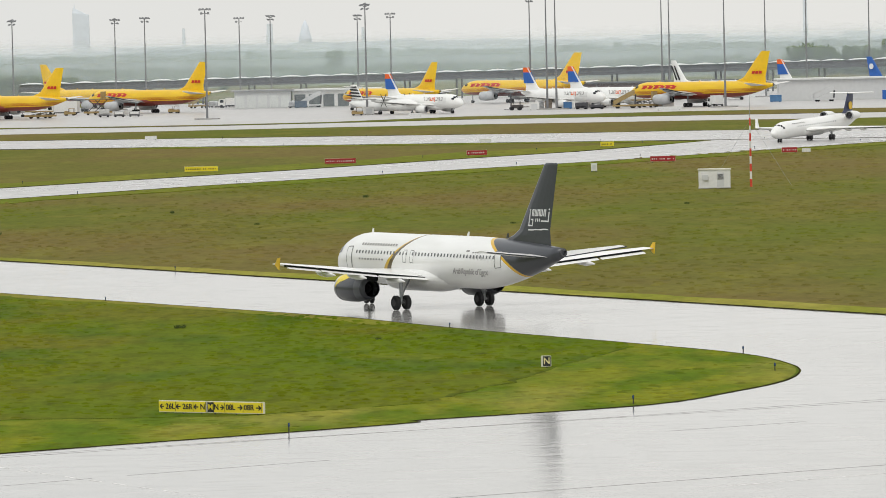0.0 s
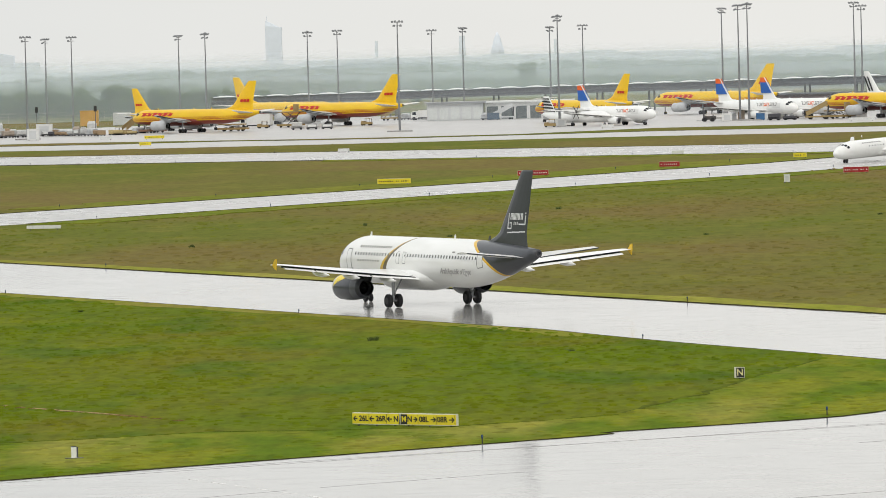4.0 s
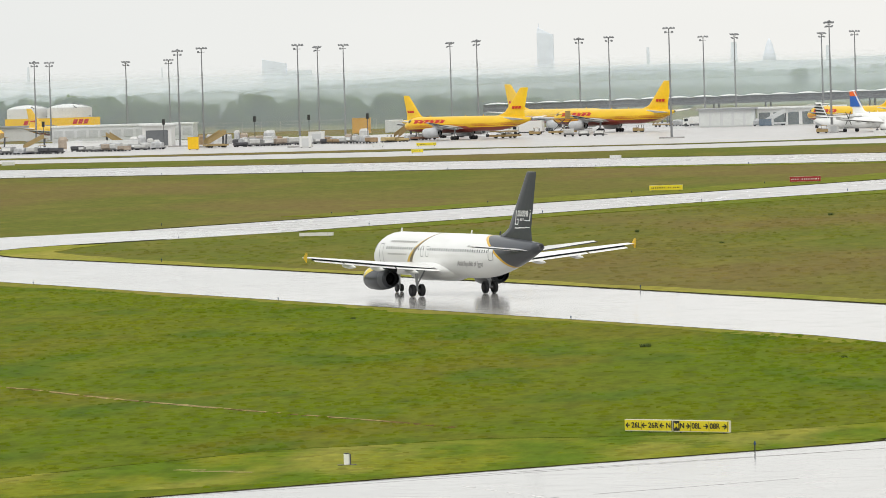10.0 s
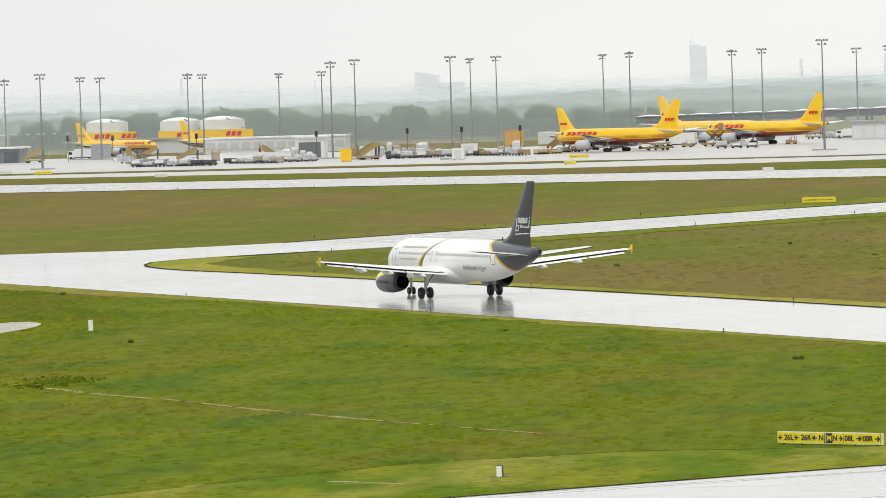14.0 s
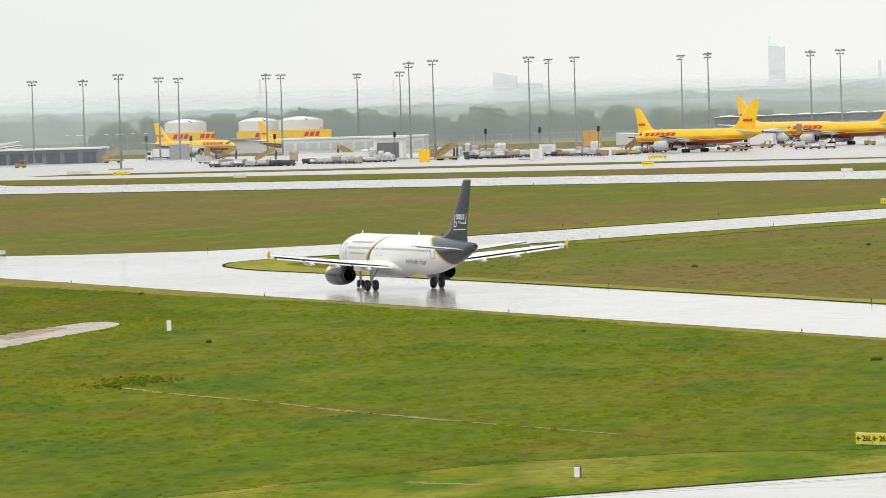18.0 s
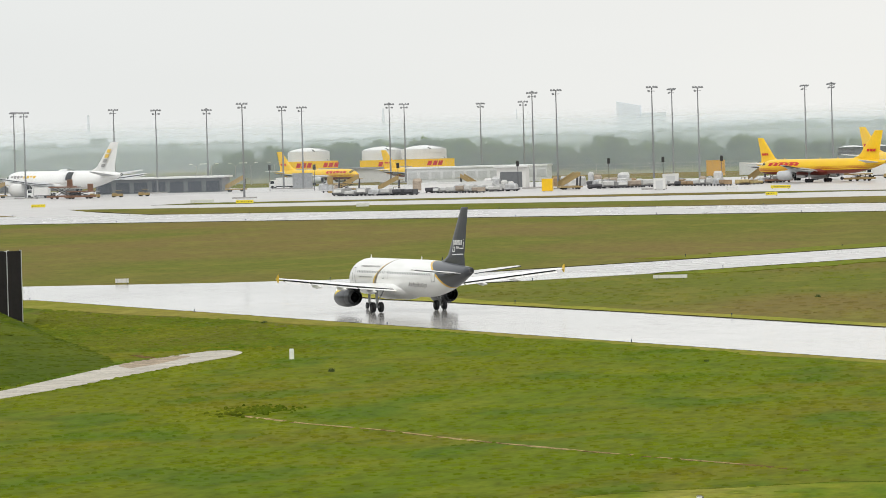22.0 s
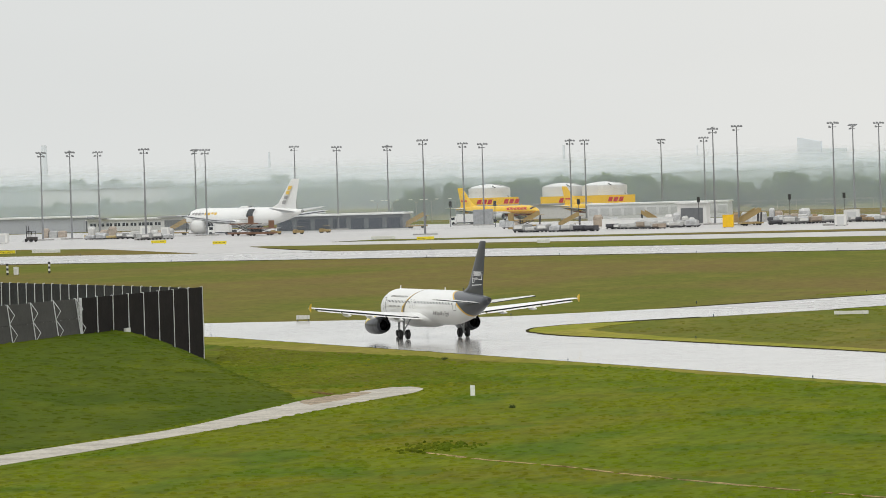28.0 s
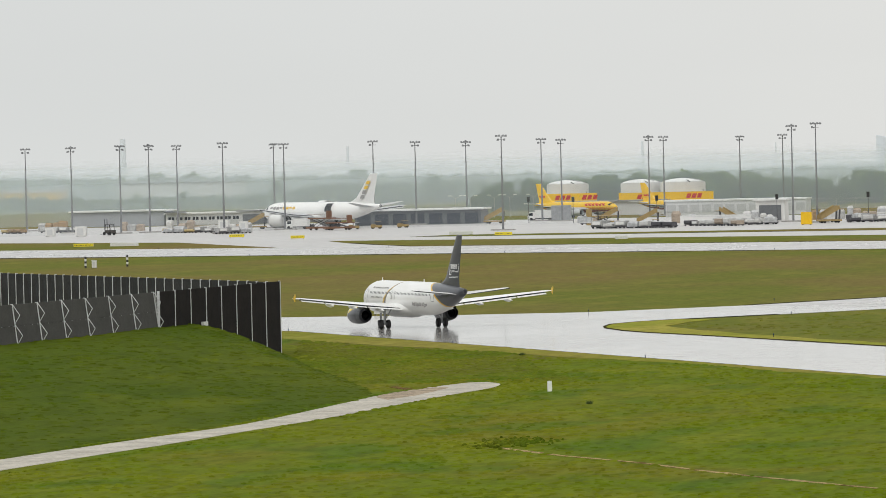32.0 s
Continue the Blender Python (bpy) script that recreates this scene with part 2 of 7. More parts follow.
NEAR_BLACK = mat("near-black metal", (0.008, 0.008, 0.009), 0.7, vary=0.2, spec=0.2)
GLASS = mat("dark window glass", (0.015, 0.018, 0.022), 0.08, vary=0.1)
TAIL_GREY = mat("charcoal aircraft paint", (0.052, 0.056, 0.066), 0.3, vary=0.06, scale=0.4, coat=0.2)
GOLD = mat("golden yellow paint", (0.78, 0.50, 0.03), 0.35, vary=0.05)
BLUE = mat("blue paint", (0.02, 0.12, 0.45), 0.4, vary=0.08)
ORANGE = mat("orange paint", (0.80, 0.13, 0.015), 0.4, vary=0.06)
MAST_STEEL = mat("weathered mast steel", (0.235, 0.24, 0.25), 0.55, 0.2, vary=0.15, scale=0.4)
CAP_YELLOW = mat("bright yellow cowl paint", (0.82, 0.62, 0.03), 0.35, vary=0.04)
TITLE = mat("faded grey lettering", (0.30, 0.29, 0.28), 0.5, vary=0.05)
CONTAINER = mat("alloy container skin", (0.46, 0.46, 0.455), 0.4, 0.35, vary=0.2, scale=0.5)
TARP = mat("transparent cargo wrap", (0.50, 0.51, 0.52), 0.3, vary=0.2, scale=0.8)


# ---- mesh building ----
class Mesh:
    """Collects corners and faces of one part."""

    def __init__(self):
        self.v, self.f = [], []

    def add(self, verts, faces):
        k = len(self.v)
        self.v += [tuple(p) for p in verts]
        self.f += [tuple(i + k for i in face) for face in faces]
        return self

    def box(self, x0, x1, y0, y1, z0, z1, cut=0.0):
        """A box; cut chamfers its upright edges."""
        c = min(cut, (x1 - x0) / 2.01, (y1 - y0) / 2.01)
        if c <= 0:
            ring = [(x0, y0), (x1, y0), (x1, y1), (x0, y1)]
        else:
            ring = [(x0 + c, y0), (x1 - c, y0), (x1, y0 + c), (x1, y1 - c), (x1 - c, y1), (x0 + c, y1), (x0, y1 - c), (x0, y0 + c)]
        return self.prism(ring, z0, z1)

    def prism(self, ring, z0, z1):
        k = len(ring)
        verts = [(x, y, z0) for x, y in ring] + [(x, y, z1) for x, y in ring]
        faces = [tuple(range(k))[::-1], tuple(range(k, 2 * k))]
        faces += [(i, (i + 1) % k, (i + 1) % k + k, i + k) for i in range(k)]
        return self.add(verts, faces)

    def loft(self, rings, caps=True):
        k = len(rings[0])
        verts = [p for r in rings for p in r]
        faces = []
        for j in range(len(rings) - 1):
            faces += [(j * k + i, j * k + (i + 1) % k, (j + 1) * k + (i + 1) % k, (j + 1) * k + i) for i in range(k)]
        if caps:
            faces += [tuple(range(k))[::-1], tuple(range((len(rings) - 1) * k, len(rings) * k))]
        return self.add(verts, faces)

    def tube(self, a, b, r0, r1=None, k=8, caps=True):
        a, b = Vector(a), Vector(b)
        q = (b - a).to_track_quat("Z", "Y")
        r1 = r0 if r1 is None else r1
        rings = []
        for p, r in ((a, r0), (b, r1)):
            rings.append([p + q @ Vector((r * math.cos(2 * math.pi * i / k), r * math.sin(2 * math.pi * i / k), 0)) for i in range(k)])
        return self.loft(rings, caps)

    def bar(self, a, b, w, h):
        """A straight bar with a w x h section."""
        a, b = Vector(a), Vector(b)
        q = (b - a).to_track_quat("Z", "Y")
        return self.loft([[p + q @ Vector((sx * w / 2, sy * h / 2, 0)) for sx, sy in ((-1, -1), (1, -1), (1, 1), (-1, 1))] for p in (a, b)])

    def lathe(self, a, axis, profile, k=20, caps=True):
        """profile: (distance along the axis, radius)."""
        q = Vector(axis).to_track_quat("Z", "Y")
        a = Vector(a)
        rings = [[a + q @ Vector((r * math.cos(2 * math.pi * i / k), r * math.sin(2 * math.pi * i / k), d)) for i in range(k)] for d, r in profile]
        return self.loft(rings, caps)

    def grid(self, rows):
        """Rows of points of equal length as one sheet."""
        k = len(rows[0])
        verts = [p for r in rows for p in r]
        faces = [(j * k + i, j * k + i + 1, (j + 1) * k + i + 1, (j + 1) * k + i) for j in range(len(rows) - 1) for i in range(k - 1)]
        return self.add(verts, faces)

    def data(self, name, material, smooth=False):
        me = bpy.data.meshes.new(name)
        me.from_pydata(self.v, [], self.f)
        if material:
            me.materials.append(material)
        if smooth:
            me.polygons.foreach_set("use_smooth", [True] * len(me.polygons))
        me.update()
        return me


def part(name, mesh, material, parent=None, label="", smooth=False):
    """One mesh object under a thing or a part (or a thing of one mesh)."""
    data = mesh if isinstance(mesh, bpy.types.Mesh) else mesh.data(name, material, smooth)
    ob = new(name, data)
    ob.parent = parent
    return tagged(ob, label)


def thing(name, label, category, group="", kind="", m=None):
    ob = new(name)
    ob.empty_display_size = 0.5
    if m is not None:
        ob.matrix_basis = m
    return tagged(ob, label, category, group, kind)


# ---- ground ----
def sheet(name, corners, z, material, label, category, kind="structure", depth=0.3):
    me = Mesh().prism(corners, z - depth, z)
    return tagged(part(name, me, material), label, category, "", kind)


def runway_low(x):
    return 1180 - 0.47 * x


def runway_top(x):
    return 1263 - 0.49 * x


ground = Mesh()
STEP = [-4800, -3000, -1600, -900, -500, -250, -100, 0, 100, 250, 500, 900, 1600, 3000, 4800]
ground.grid([[(x, y, -0.05) for x in STEP] for y in (-900, -300, 0, 200, 400, 600, 800, 1000, 1300, 1700, 2200, 3000, 4700)])
tagged(part("ground", ground, GRASS), "olive and green meadow grass with brown patches", "grass", "", "structure")

# the taxiway along which the airliner rolls
def near_edge(y):
    return 244.77 - 0.5231 * y


def far_edge(y):
    return 268.24 - 0.5038 * y


TONGUE = [(-70, 296), (-38, 322.4), (-24.1, 333.9), (-2.9, 351), (-1.4, 354.2), (11.7, 363.3), (17.4, 374.6), (21, 384.4), (22.6, 394.5), (22.4, 404), (20, 417), (13, 434), (2.5, 457), (near_edge(482), 482)]


def rounded(pts, k=4):
    """The line of corners as a smooth curve, k steps from corner to corner."""
    ends = [Vector(pts[0]) * 2 - Vector(pts[1]), *[Vector(p) for p in pts], Vector(pts[-1]) * 2 - Vector(pts[-2])]
    out = []
    for a, b, c, d in zip(ends, ends[1:], ends[2:], ends[3:]):
        for i in range(k):
            t = i / k
            out.append(tuple(0.5 * (2 * b + (c - a) * t + (2 * a - 5 * b + 4 * c - d) * t * t + (3 * b - a - 3 * c + d) * t ** 3)))
    return out + [tuple(pts[-1])]


TONGUE = rounded(TONGUE)
JUNCTION = [(near_edge(758), 758), (-190, 815), (-240, 865), (-262, 890), (-235, 905), (-166, 821), (-140, 817), (-123.7, 819), (-105, 838)]
FAR_SIDE = [(far_edge(y), y) for y in (425, 480, 540, 600)] + [(far_edge(660) - 1, 660), (-93.3, 711), (-99, 720.7), (-103, 727.5), (-107, 736.3), (-110.6, 747), (-111.8, 754), (-112.3, 762.6), (-110, 771.5), (-106.5, 778), (-95, 793), (-80, 814)]
sheet("taxiway", [(near_edge(482), 482), *JUNCTION, *FAR_SIDE[::-1], (far_edge(430), 430), (40, 420), (13, 434)], 0.0, WET, "rain-wet concrete taxiway mirroring the pale sky", "taxiway")
sheet("taxiway_connector", [(-80, 814), (-36, 898), (4, 966), (24, 998), (42, 1032), (58, 1063), (75, 1097), (110, 1164), (120, 1215), (20, 1185), (53.5, 1160), (40, 1120), (24, 1078), (4, 1041), (-23.7, 985), (-79.9, 884), (-105, 838)], 0.004, WET_FAR,
      "rain-wet connecting taxiway to the runway", "taxiway")
sheet("pavement_near", [*TONGUE[::-1], (-160, 220), (-160, 150), (260, 150), (260, 300), (far_edge(430) + 25, 380), (far_edge(425), 425)], 0.008, WET, "rain-wet concrete taxiway with faint seams", "taxiway")
sheet("runway", [(-760, runway_low(-760)), (420, runway_low(420)), (420, runway_top(420)), (-760, runway_top(-760))], 0.0, WET_FAR, "broad rain-wet runway beyond the meadow", "runway")
sheet("apron", [(-760, runway_top(-760)), (420, runway_top(420)), (420, 1960), (-40, 1960), (-160, 1800), (-330, 1850), (-760, 1900)], 0.006, WET_APRON, "wet concrete cargo apron", "apron")
sheet("grass_strip", [(-289, 1492), (-121, 1402), (-75.6, 1396), (-25, 1397), (6, 1394), (31, 1385), (60, 1378), (420, 1240), (420, 1085), (51, 1256), (28, 1259), (-250, 1389), (-255.3, 1400.5), (-267, 1428), (-277.6, 1455.5)], 0.05, GRASS, "long grass strip beside the runway", "grass")
sheet("grass_strip_far", [(-276, 1533), (-124, 1477), (-97, 1480), (-75, 1464), (-52, 1458), (-26, 1460), (6, 1468), (33, 1460), (61, 1453), (420, 1330), (420, 1405), (61, 1521), (33, 1515), (6, 1517), (-26, 1477), (-53, 1475), (-80, 1483), (-127, 1513), (-268, 1553)], 0.05, GRASS, "narrow dark grass strip beside the apron road", "grass")
sheet("grass_island", [(-285, 1408), (-332, 1516), (-391, 1566), (-560, 1660), (-560, 1545), (-400, 1466), (-336, 1434)], 0.05, GRASS, "grass island between the taxi lanes", "grass")


def inset(pts, d):
    """Corners moved d metres to the left of the line that they form."""
    out = []
    for i, p in enumerate(pts):
        q, r = Vector(pts[max(0, i - 1)]), Vector(pts[min(len(pts) - 1, i + 1)])
        t = (r - q).normalized()
        out.append((p[0] - t.y * d, p[1] + t.x * d))
    return out


# the near field: greener mown grass, lighter along its edges
RIM = TONGUE + [(near_edge(y), y) for y in (520, 560, 600, 640, 680, 720, 757)]
sheet("lawn", [*inset(RIM, 0.15), (-260, 790), (-330, 560), (-160, 300)], 0.03, LAWN, "rain-wet green mown grass", "grass")


def ragged(pts, amp, step=3.0, seed=0):
    """The line of corners cut into short steps that stray by up to amp metres."""
    out = []
    for p, q in zip(pts, pts[1:]):
        p, q = Vector(p), Vector(q)
        d = (q - p)
        k = max(1, int(d.length / step))
        side = Vector((-d.y, d.x)).normalized()
        for i in range(k):
            c = p + d * (i / k)
            out.append(tuple(c + side * amp * (noise.noise(Vector((c.x * 0.12, c.y * 0.05, seed))) + 0.7 * noise.noise(Vector((c.x * 0.6, c.y * 0.3, seed + 3))))))
    return out + [tuple(pts[-1])]


sheet("verge_broad", [(near_edge(y) - 0.35, y) for y in range(600, 757, 12)] + ragged([(near_edge(y) - 3 - max(0, y - 620) * 0.085, y) for y in range(756, 599, -12)], 1.6, 4.0, 41), 0.043, VERGE, "broad pale yellow mown verge beside the barrier", "grass")
sheet("verge_near", [*inset(RIM, 0.3)[50:], *ragged(inset(RIM, 2.8)[50:][::-1], 2.0)], 0.045, VERGE, "pale yellow-green mown verge along the taxiway", "grass")
MOWN_LINE = ragged([(13, 428), (8.5, 411), (4, 389), (-1.5, 370), (-12, 361.5), (-25, 362.5), (-37, 356.5), (-50, 338), (-62, 316)], 0.9, 2.5, 5)
sheet("verge_corner", [*inset(RIM, 0.3)[8:45], *MOWN_LINE], 0.04, MOWN, "patchy yellow-green mown grass at the taxiway corner", "grass")
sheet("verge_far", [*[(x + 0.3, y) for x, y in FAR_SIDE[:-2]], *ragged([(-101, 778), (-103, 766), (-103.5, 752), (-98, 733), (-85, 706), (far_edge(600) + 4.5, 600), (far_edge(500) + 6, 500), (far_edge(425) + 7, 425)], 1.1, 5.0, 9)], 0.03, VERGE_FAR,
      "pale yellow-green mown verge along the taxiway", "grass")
TURF_EDGE = mat("shaded wet turf edge", (0.06, 0.055, 0.025), 0.95, vary=0.3, scale=0.6, spec=0.0)


def edge_strip(pts, width, z=0.055):
    """Dark soil strip where turf meets pavement, the turf's cast shade painted in."""
    sheet("turf_edge", [*pts, *ragged(inset(pts, width), width * 0.5, 2.5, 7)[::-1]], z, TURF_EDGE, "thin dark line of wet soil and painted shade along the turf edge", "soil", depth=0.05)


edge_strip(inset(RIM, 0.05), 0.07, 0.047)
edge_strip(inset(FAR_SIDE[:-1], 0.1), -0.45)
# the step down to the mown corner gets its shade as a dark strip
sheet("long_grass_edge", [*MOWN_LINE, *ragged(inset(MOWN_LINE, -0.3), 0.5, 1.5, 11)[::-1]], 0.058, LAWN_DARK, "dark strip for the shaded step of longer grass beside the mown corner", "grass", depth=0.03)
edge_strip([(x, runway_low(x) - 0.1) for x in range(-700, 421, 80)], -1.3)
edge_strip([(-104.5, 838.5), (-79.9, 884.4), (-23.7, 985.5), (4, 1041.5), (24, 1078.5), (40, 1120)], 1.0)
CONNECTOR_LINE = [(-80, 814), (-36, 898), (4, 966), (24, 998), (42, 1032), (58, 1063), (75, 1097), (110, 1164)]
edge_strip([(x + 0.2, y - 0.4) for x, y in CONNECTOR_LINE], -0.9)
sheet("verge_connector", [*[(x + 1.0, y - 0.6) for x, y in CONNECTOR_LINE], *ragged([(x + 9, y - 6) for x, y in CONNECTOR_LINE], 3.0, 6.0, 21)[::-1]], 0.04, FIELD_VERGE, "fresh green mown verge along the connecting taxiway", "grass")
sheet("verge_wedge", [*[(x - 1.0, y + 0.8) for x, y in ((-79.9, 884.4), (-23.7, 985.5), (4, 1041.5), (24, 1078.5), (40, 1120))], *ragged([(48, 1152), (12, 1110), (-8, 1066), (-36, 1004), (-90, 892)], 3.5, 6.0, 23)], 0.03, FIELD_VERGE, "fresh green mown grass between taxiway and runway", "grass")
sheet("verge_runway", [*[(x, runway_low(x) - 1.5) for x in range(-60, 41, 10)], *ragged([(x, runway_low(x) - 12) for x in range(40, -61, -10)], 4.0, 6.0, 25)], 0.02, FIELD_VERGE, "fresh green mown grass along the runway", "grass")
edge_strip([(-277.6, 1455), (-267, 1427.5), (-250, 1388.5), (28, 1258.5), (51, 1255.5), (420, 1084.5)], 1.5)
edge_strip([(-276, 1533), (-124, 1477), (-97, 1480), (-75, 1464), (-52, 1458), (-26, 1460), (6, 1468), (33, 1460), (61, 1453), (420, 1330)], 2.2)
BANK_TUFT = grass_material("bank grass tufts", (0.060, 0.093, 0.004), (0.075, 0.103, 0.006), (0.116, 0.138, 0.01), 0.06, 0.4, tufts=0.32)
ROUGH_TUFT = grass_material("rough grass tufts", (0.088, 0.134, 0.007), (0.125, 0.138, 0.016), (0.16, 0.172, 0.013), 0.05, 0.4, tufts=0.26)
ROUGH = grass_material("rough wet grass", (0.088, 0.128, 0.007), (0.13, 0.13, 0.018), (0.155, 0.165, 0.013), 0.05, 0.9)
sheet("rough_grass_area", ragged([(-140, 724), (-123.5, 702), (-111, 676), (-102, 648), (-97.5, 612), (-96.5, 590), (-99, 583), (-104, 588), (-113, 615), (-128, 660), (-146, 728), (-140, 724)], 3.0, 2.5, 4)[:-1], 0.036, ROUGH, "rough dark green and brown grass beside the bank", "grass")
PATH_OUTER = ragged(rounded([(-119, 385), (-112, 448), (-107.2, 482.1), (-104.3, 501.8), (-103.4, 534.6), (-103.0, 556), (-101.3, 572), (-99.4, 581.5)]), 0.10, 1.6, 31)
PATH_INNER = ragged(rounded([(-97.6, 582.5), (-95.4, 576.5), (-95.0, 567), (-96.2, 555), (-97.2, 541), (-99.0, 512), (-101.6, 488.7), (-103.9, 467.2), (-106.3, 449.1), (-113.5, 385)]), 0.10, 1.6, 33)
sheet("footpath", [*PATH_OUTER, *PATH_INNER][::-1], 0.06, PATH_MAT, "pale gravel service path beside the grass bank", "path")
# seams between the paving lanes, and a row of faded paint dashes
TAR = mat("weathered joint filler", (0.2, 0.19, 0.18), 0.22, vary=0.2, scale=0.8)
PAINT = mat("worn white paint", (0.78, 0.77, 0.74), 0.5, vary=0.15, scale=0.6)


def ground_line(name, a, b, w, z, material, label):
    a, b = Vector(a), Vector(b)
    d = (b - a).normalized()
    q = Vector((d.y, -d.x)) * w
    sheet(name, [tuple(a - q), tuple(b - q), tuple(b + q), tuple(a + q)], z, material, label, name, depth=0.01)


for a, b, w in (((-60, 253.5), (60, 337.5), 0.08), ((-60, 310.5), (60, 383.0), 0.02), ((-38, 321.5), (26, 364.2), 0.03), ((-16.3, 315.5), (-6, 323.4), 0.03), ((-24, 308.5), (-18, 314), 0.03), ((12, 340), (20, 345.6), 0.03)):
    ground_line("seam", a, b, w, 0.014, TAR, "thin dark seam in the wet concrete")
ground_line("lane_paint", (13.5, 299.2), (30, 311.3), 0.07, 0.0145, PAINT, "worn white paint line on the concrete")
for i in range(9):
    f, g = i / 9, (i + 0.55) / 9
    ground_line("lane_paint", (-23.6 + 12.4 * f, 324.0 - 25.0 * f), (-23.6 + 12.4 * g, 324.0 - 25.0 * g), 0.07, 0.0145, PAINT, "worn white paint dash on the concrete")
DRAIN_GRAVEL = mat("damp drain gravel", (0.40, 0.30, 0.16), 0.9, vary=0.4, scale=0.4, spec=0.0)
drain_line = [(-76.4, 457.0), (-68.9, 442.8), (-61.5, 431.4), (-56.4, 421.3), (-51.5, 412.6), (-43.9, 400.2), (-38.8, 392.3), (-32, 382), (-27.5, 374.5)]
rd = random.Random(2)
for a, b in zip(drain_line, drain_line[1:]):
    a, b = Vector(a), Vector(b)
    d = (b - a).normalized()
    side = Vector((d.y, -d.x))
    sheet("drain_channel", [tuple(a - side * 0.33), tuple(b - side * 0.29), tuple(b + side * 0.29), tuple(a + side * 0.33)], 0.048, SOIL, "narrow bare drainage line through the grass", "drain")
    if a.x < -38:
        w = 0.38 if a.x < -70 or -57 < a.x < -45 else 0.27
        f, g = rd.uniform(0.0, 0.05), rd.uniform(0.94, 1.0)
        p, q = a + (b - a) * f, a + (b - a) * g
        side *= w
        sheet("drain_channel", [tuple(p - side * 0.4), tuple((p + q) / 2 - side), tuple(q - side * 0.6), tuple(q + side * 0.6), tuple((p + q) / 2 + side), tuple(p + side * 0.5)], 0.054, DRAIN_GRAVEL, "pale gravel in the drainage line", "drain")
for x, y, w in ((-39.9, 341.8, 1.0), (-38.4, 340.2, 1.3), (-36.8, 339.0, 0.8)):
    sheet("drain_cover", [(x - w, y - 0.2), (x + w * 0.8, y - 0.9), (x + w * 0.9, y - 0.5), (x - w * 0.7, y + 0.1)], 0.055, STRAW, "pale broken concrete strip in the grass", "slab")
sheet("path_mud", ragged(rounded([(-100.5, 545), (-102.9, 552), (-102.7, 562), (-101.2, 569.5), (-99.6, 571), (-99.3, 562), (-99.5, 553), (-100.5, 545)], 3), 0.3, 1.2, 35)[:-1], 0.066, mat("wet brown mud", (0.40, 0.33, 0.25), 0.9, vary=0.25, scale=0.4, spec=0.0), "brown muddy stretch across the service path", "mud")
sheet("mud_track", [(-103.0, 567.5), (-105.8, 574.5), (-105.2, 575.6), (-102.4, 569)], 0.062, SOIL, "short brown wheel track beside the path", "mud")


# ---- aircraft ----
class Hull:
    """A fuselage: sections by their distance from the nose. Local +y points ahead, the main wheels stand at the origin."""

    def __init__(self, length, radius, half_height, axis_z, wheel_x, nose=3.1, tail=6.6, rise=0.62):
        self.L, self.R, self.Q, self.z, self.xm = length, radius, half_height, axis_z, wheel_x
        self.nose, self.tail, self.rise, self.slope, self.tip = nose * radius, tail * radius, rise, 0.0, 0.0

    def section(self, x):
        k, zc = self.level_section(x)
        return k, zc + self.slope * (x - self.xm)

    def level_section(self, x):
        if x < self.nose:
            s = max(0.0, x - self.tip) / (self.nose - self.tip)
            k = max(0.03, (1 - (1 - s) ** 2.1) ** 0.6)
            return k, self.z - 0.30 * self.R * (1 - s) ** 1.7
        if x > self.L - self.tail:
            s = (x - self.L + self.tail) / self.tail
            k = 1 - 0.83 * s ** 1.65
            return k, self.z + (1 - k) * self.Q * self.rise
        return 1.0, self.z

    def point(self, x, angle, off=0.0):
        """angle in degrees from the top, towards the left side."""
        k, zc = self.section(x)
        a = radians(angle)
        return (-(self.R * k + off) * math.sin(a), self.xm - x, zc + (self.Q * k + off) * math.cos(a))

    def body(self, n=28):
        xs = [self.tip + (self.nose - self.tip) * (i / 9) ** 1.6 for i in range(10)]
        xs += [self.nose + (self.L - self.nose - self.tail) * i / 8 for i in range(1, 9)]
        xs += [self.L - self.tail + self.tail * i / 12 for i in range(1, 13)]
        return Mesh().loft([[self.point(x, 360 * i / n) for i in range(n)] for x in xs])

    def patch(self, x0, x1, a0, a1, off=0.02, shear=0.0, nx=3, na=3):
        """A painted or inset panel that follows the skin; shear leans it aft towards its top."""
        rows = []
        na = max(na, math.ceil(abs(a1 - a0) / 6))
        for j in range(na + 1):
            a = a0 + (a1 - a0) * j / na
            rows.append([self.point(x0 + (x1 - x0) * i / nx + shear * (1 - j / na), a, off) for i in range(nx + 1)])
        return Mesh().grid(rows)


def airfoil(x_le, chord, thick, n=7):
    """Points of an airfoil section as (x back, height)."""
    up, low = [], []
    for i in range(n + 1):
        u = (1 - math.cos(math.pi * i / n)) / 2
        t = 5 * thick * (0.2969 * math.sqrt(u) - 0.126 * u - 0.3516 * u * u + 0.2843 * u ** 3 - 0.1015 * u ** 4)
        up.append((x_le + chord * u, chord * (t + 0.02 * math.sin(math.pi * u))))
        low.append((x_le + chord * u, chord * (-t * 0.75)))
    return up + low[-2:0:-1]


def surface(sections, xm, upright=False):
    """sections: (span, leading edge x, chord, height, thickness). span is negative to the left; upright for a fin."""
    rings = []
    for span, xle, chord, z, thick in sections:
        if upright:
            rings.append([(h, xm - x, z) for x, h in [(x, h * 0.8) for x, h in airfoil(xle, chord, thick)]])
        else:
            rings.append([(span, xm - x, z + h) for x, h in airfoil(xle, chord, thick)])
    return Mesh().loft(rings)


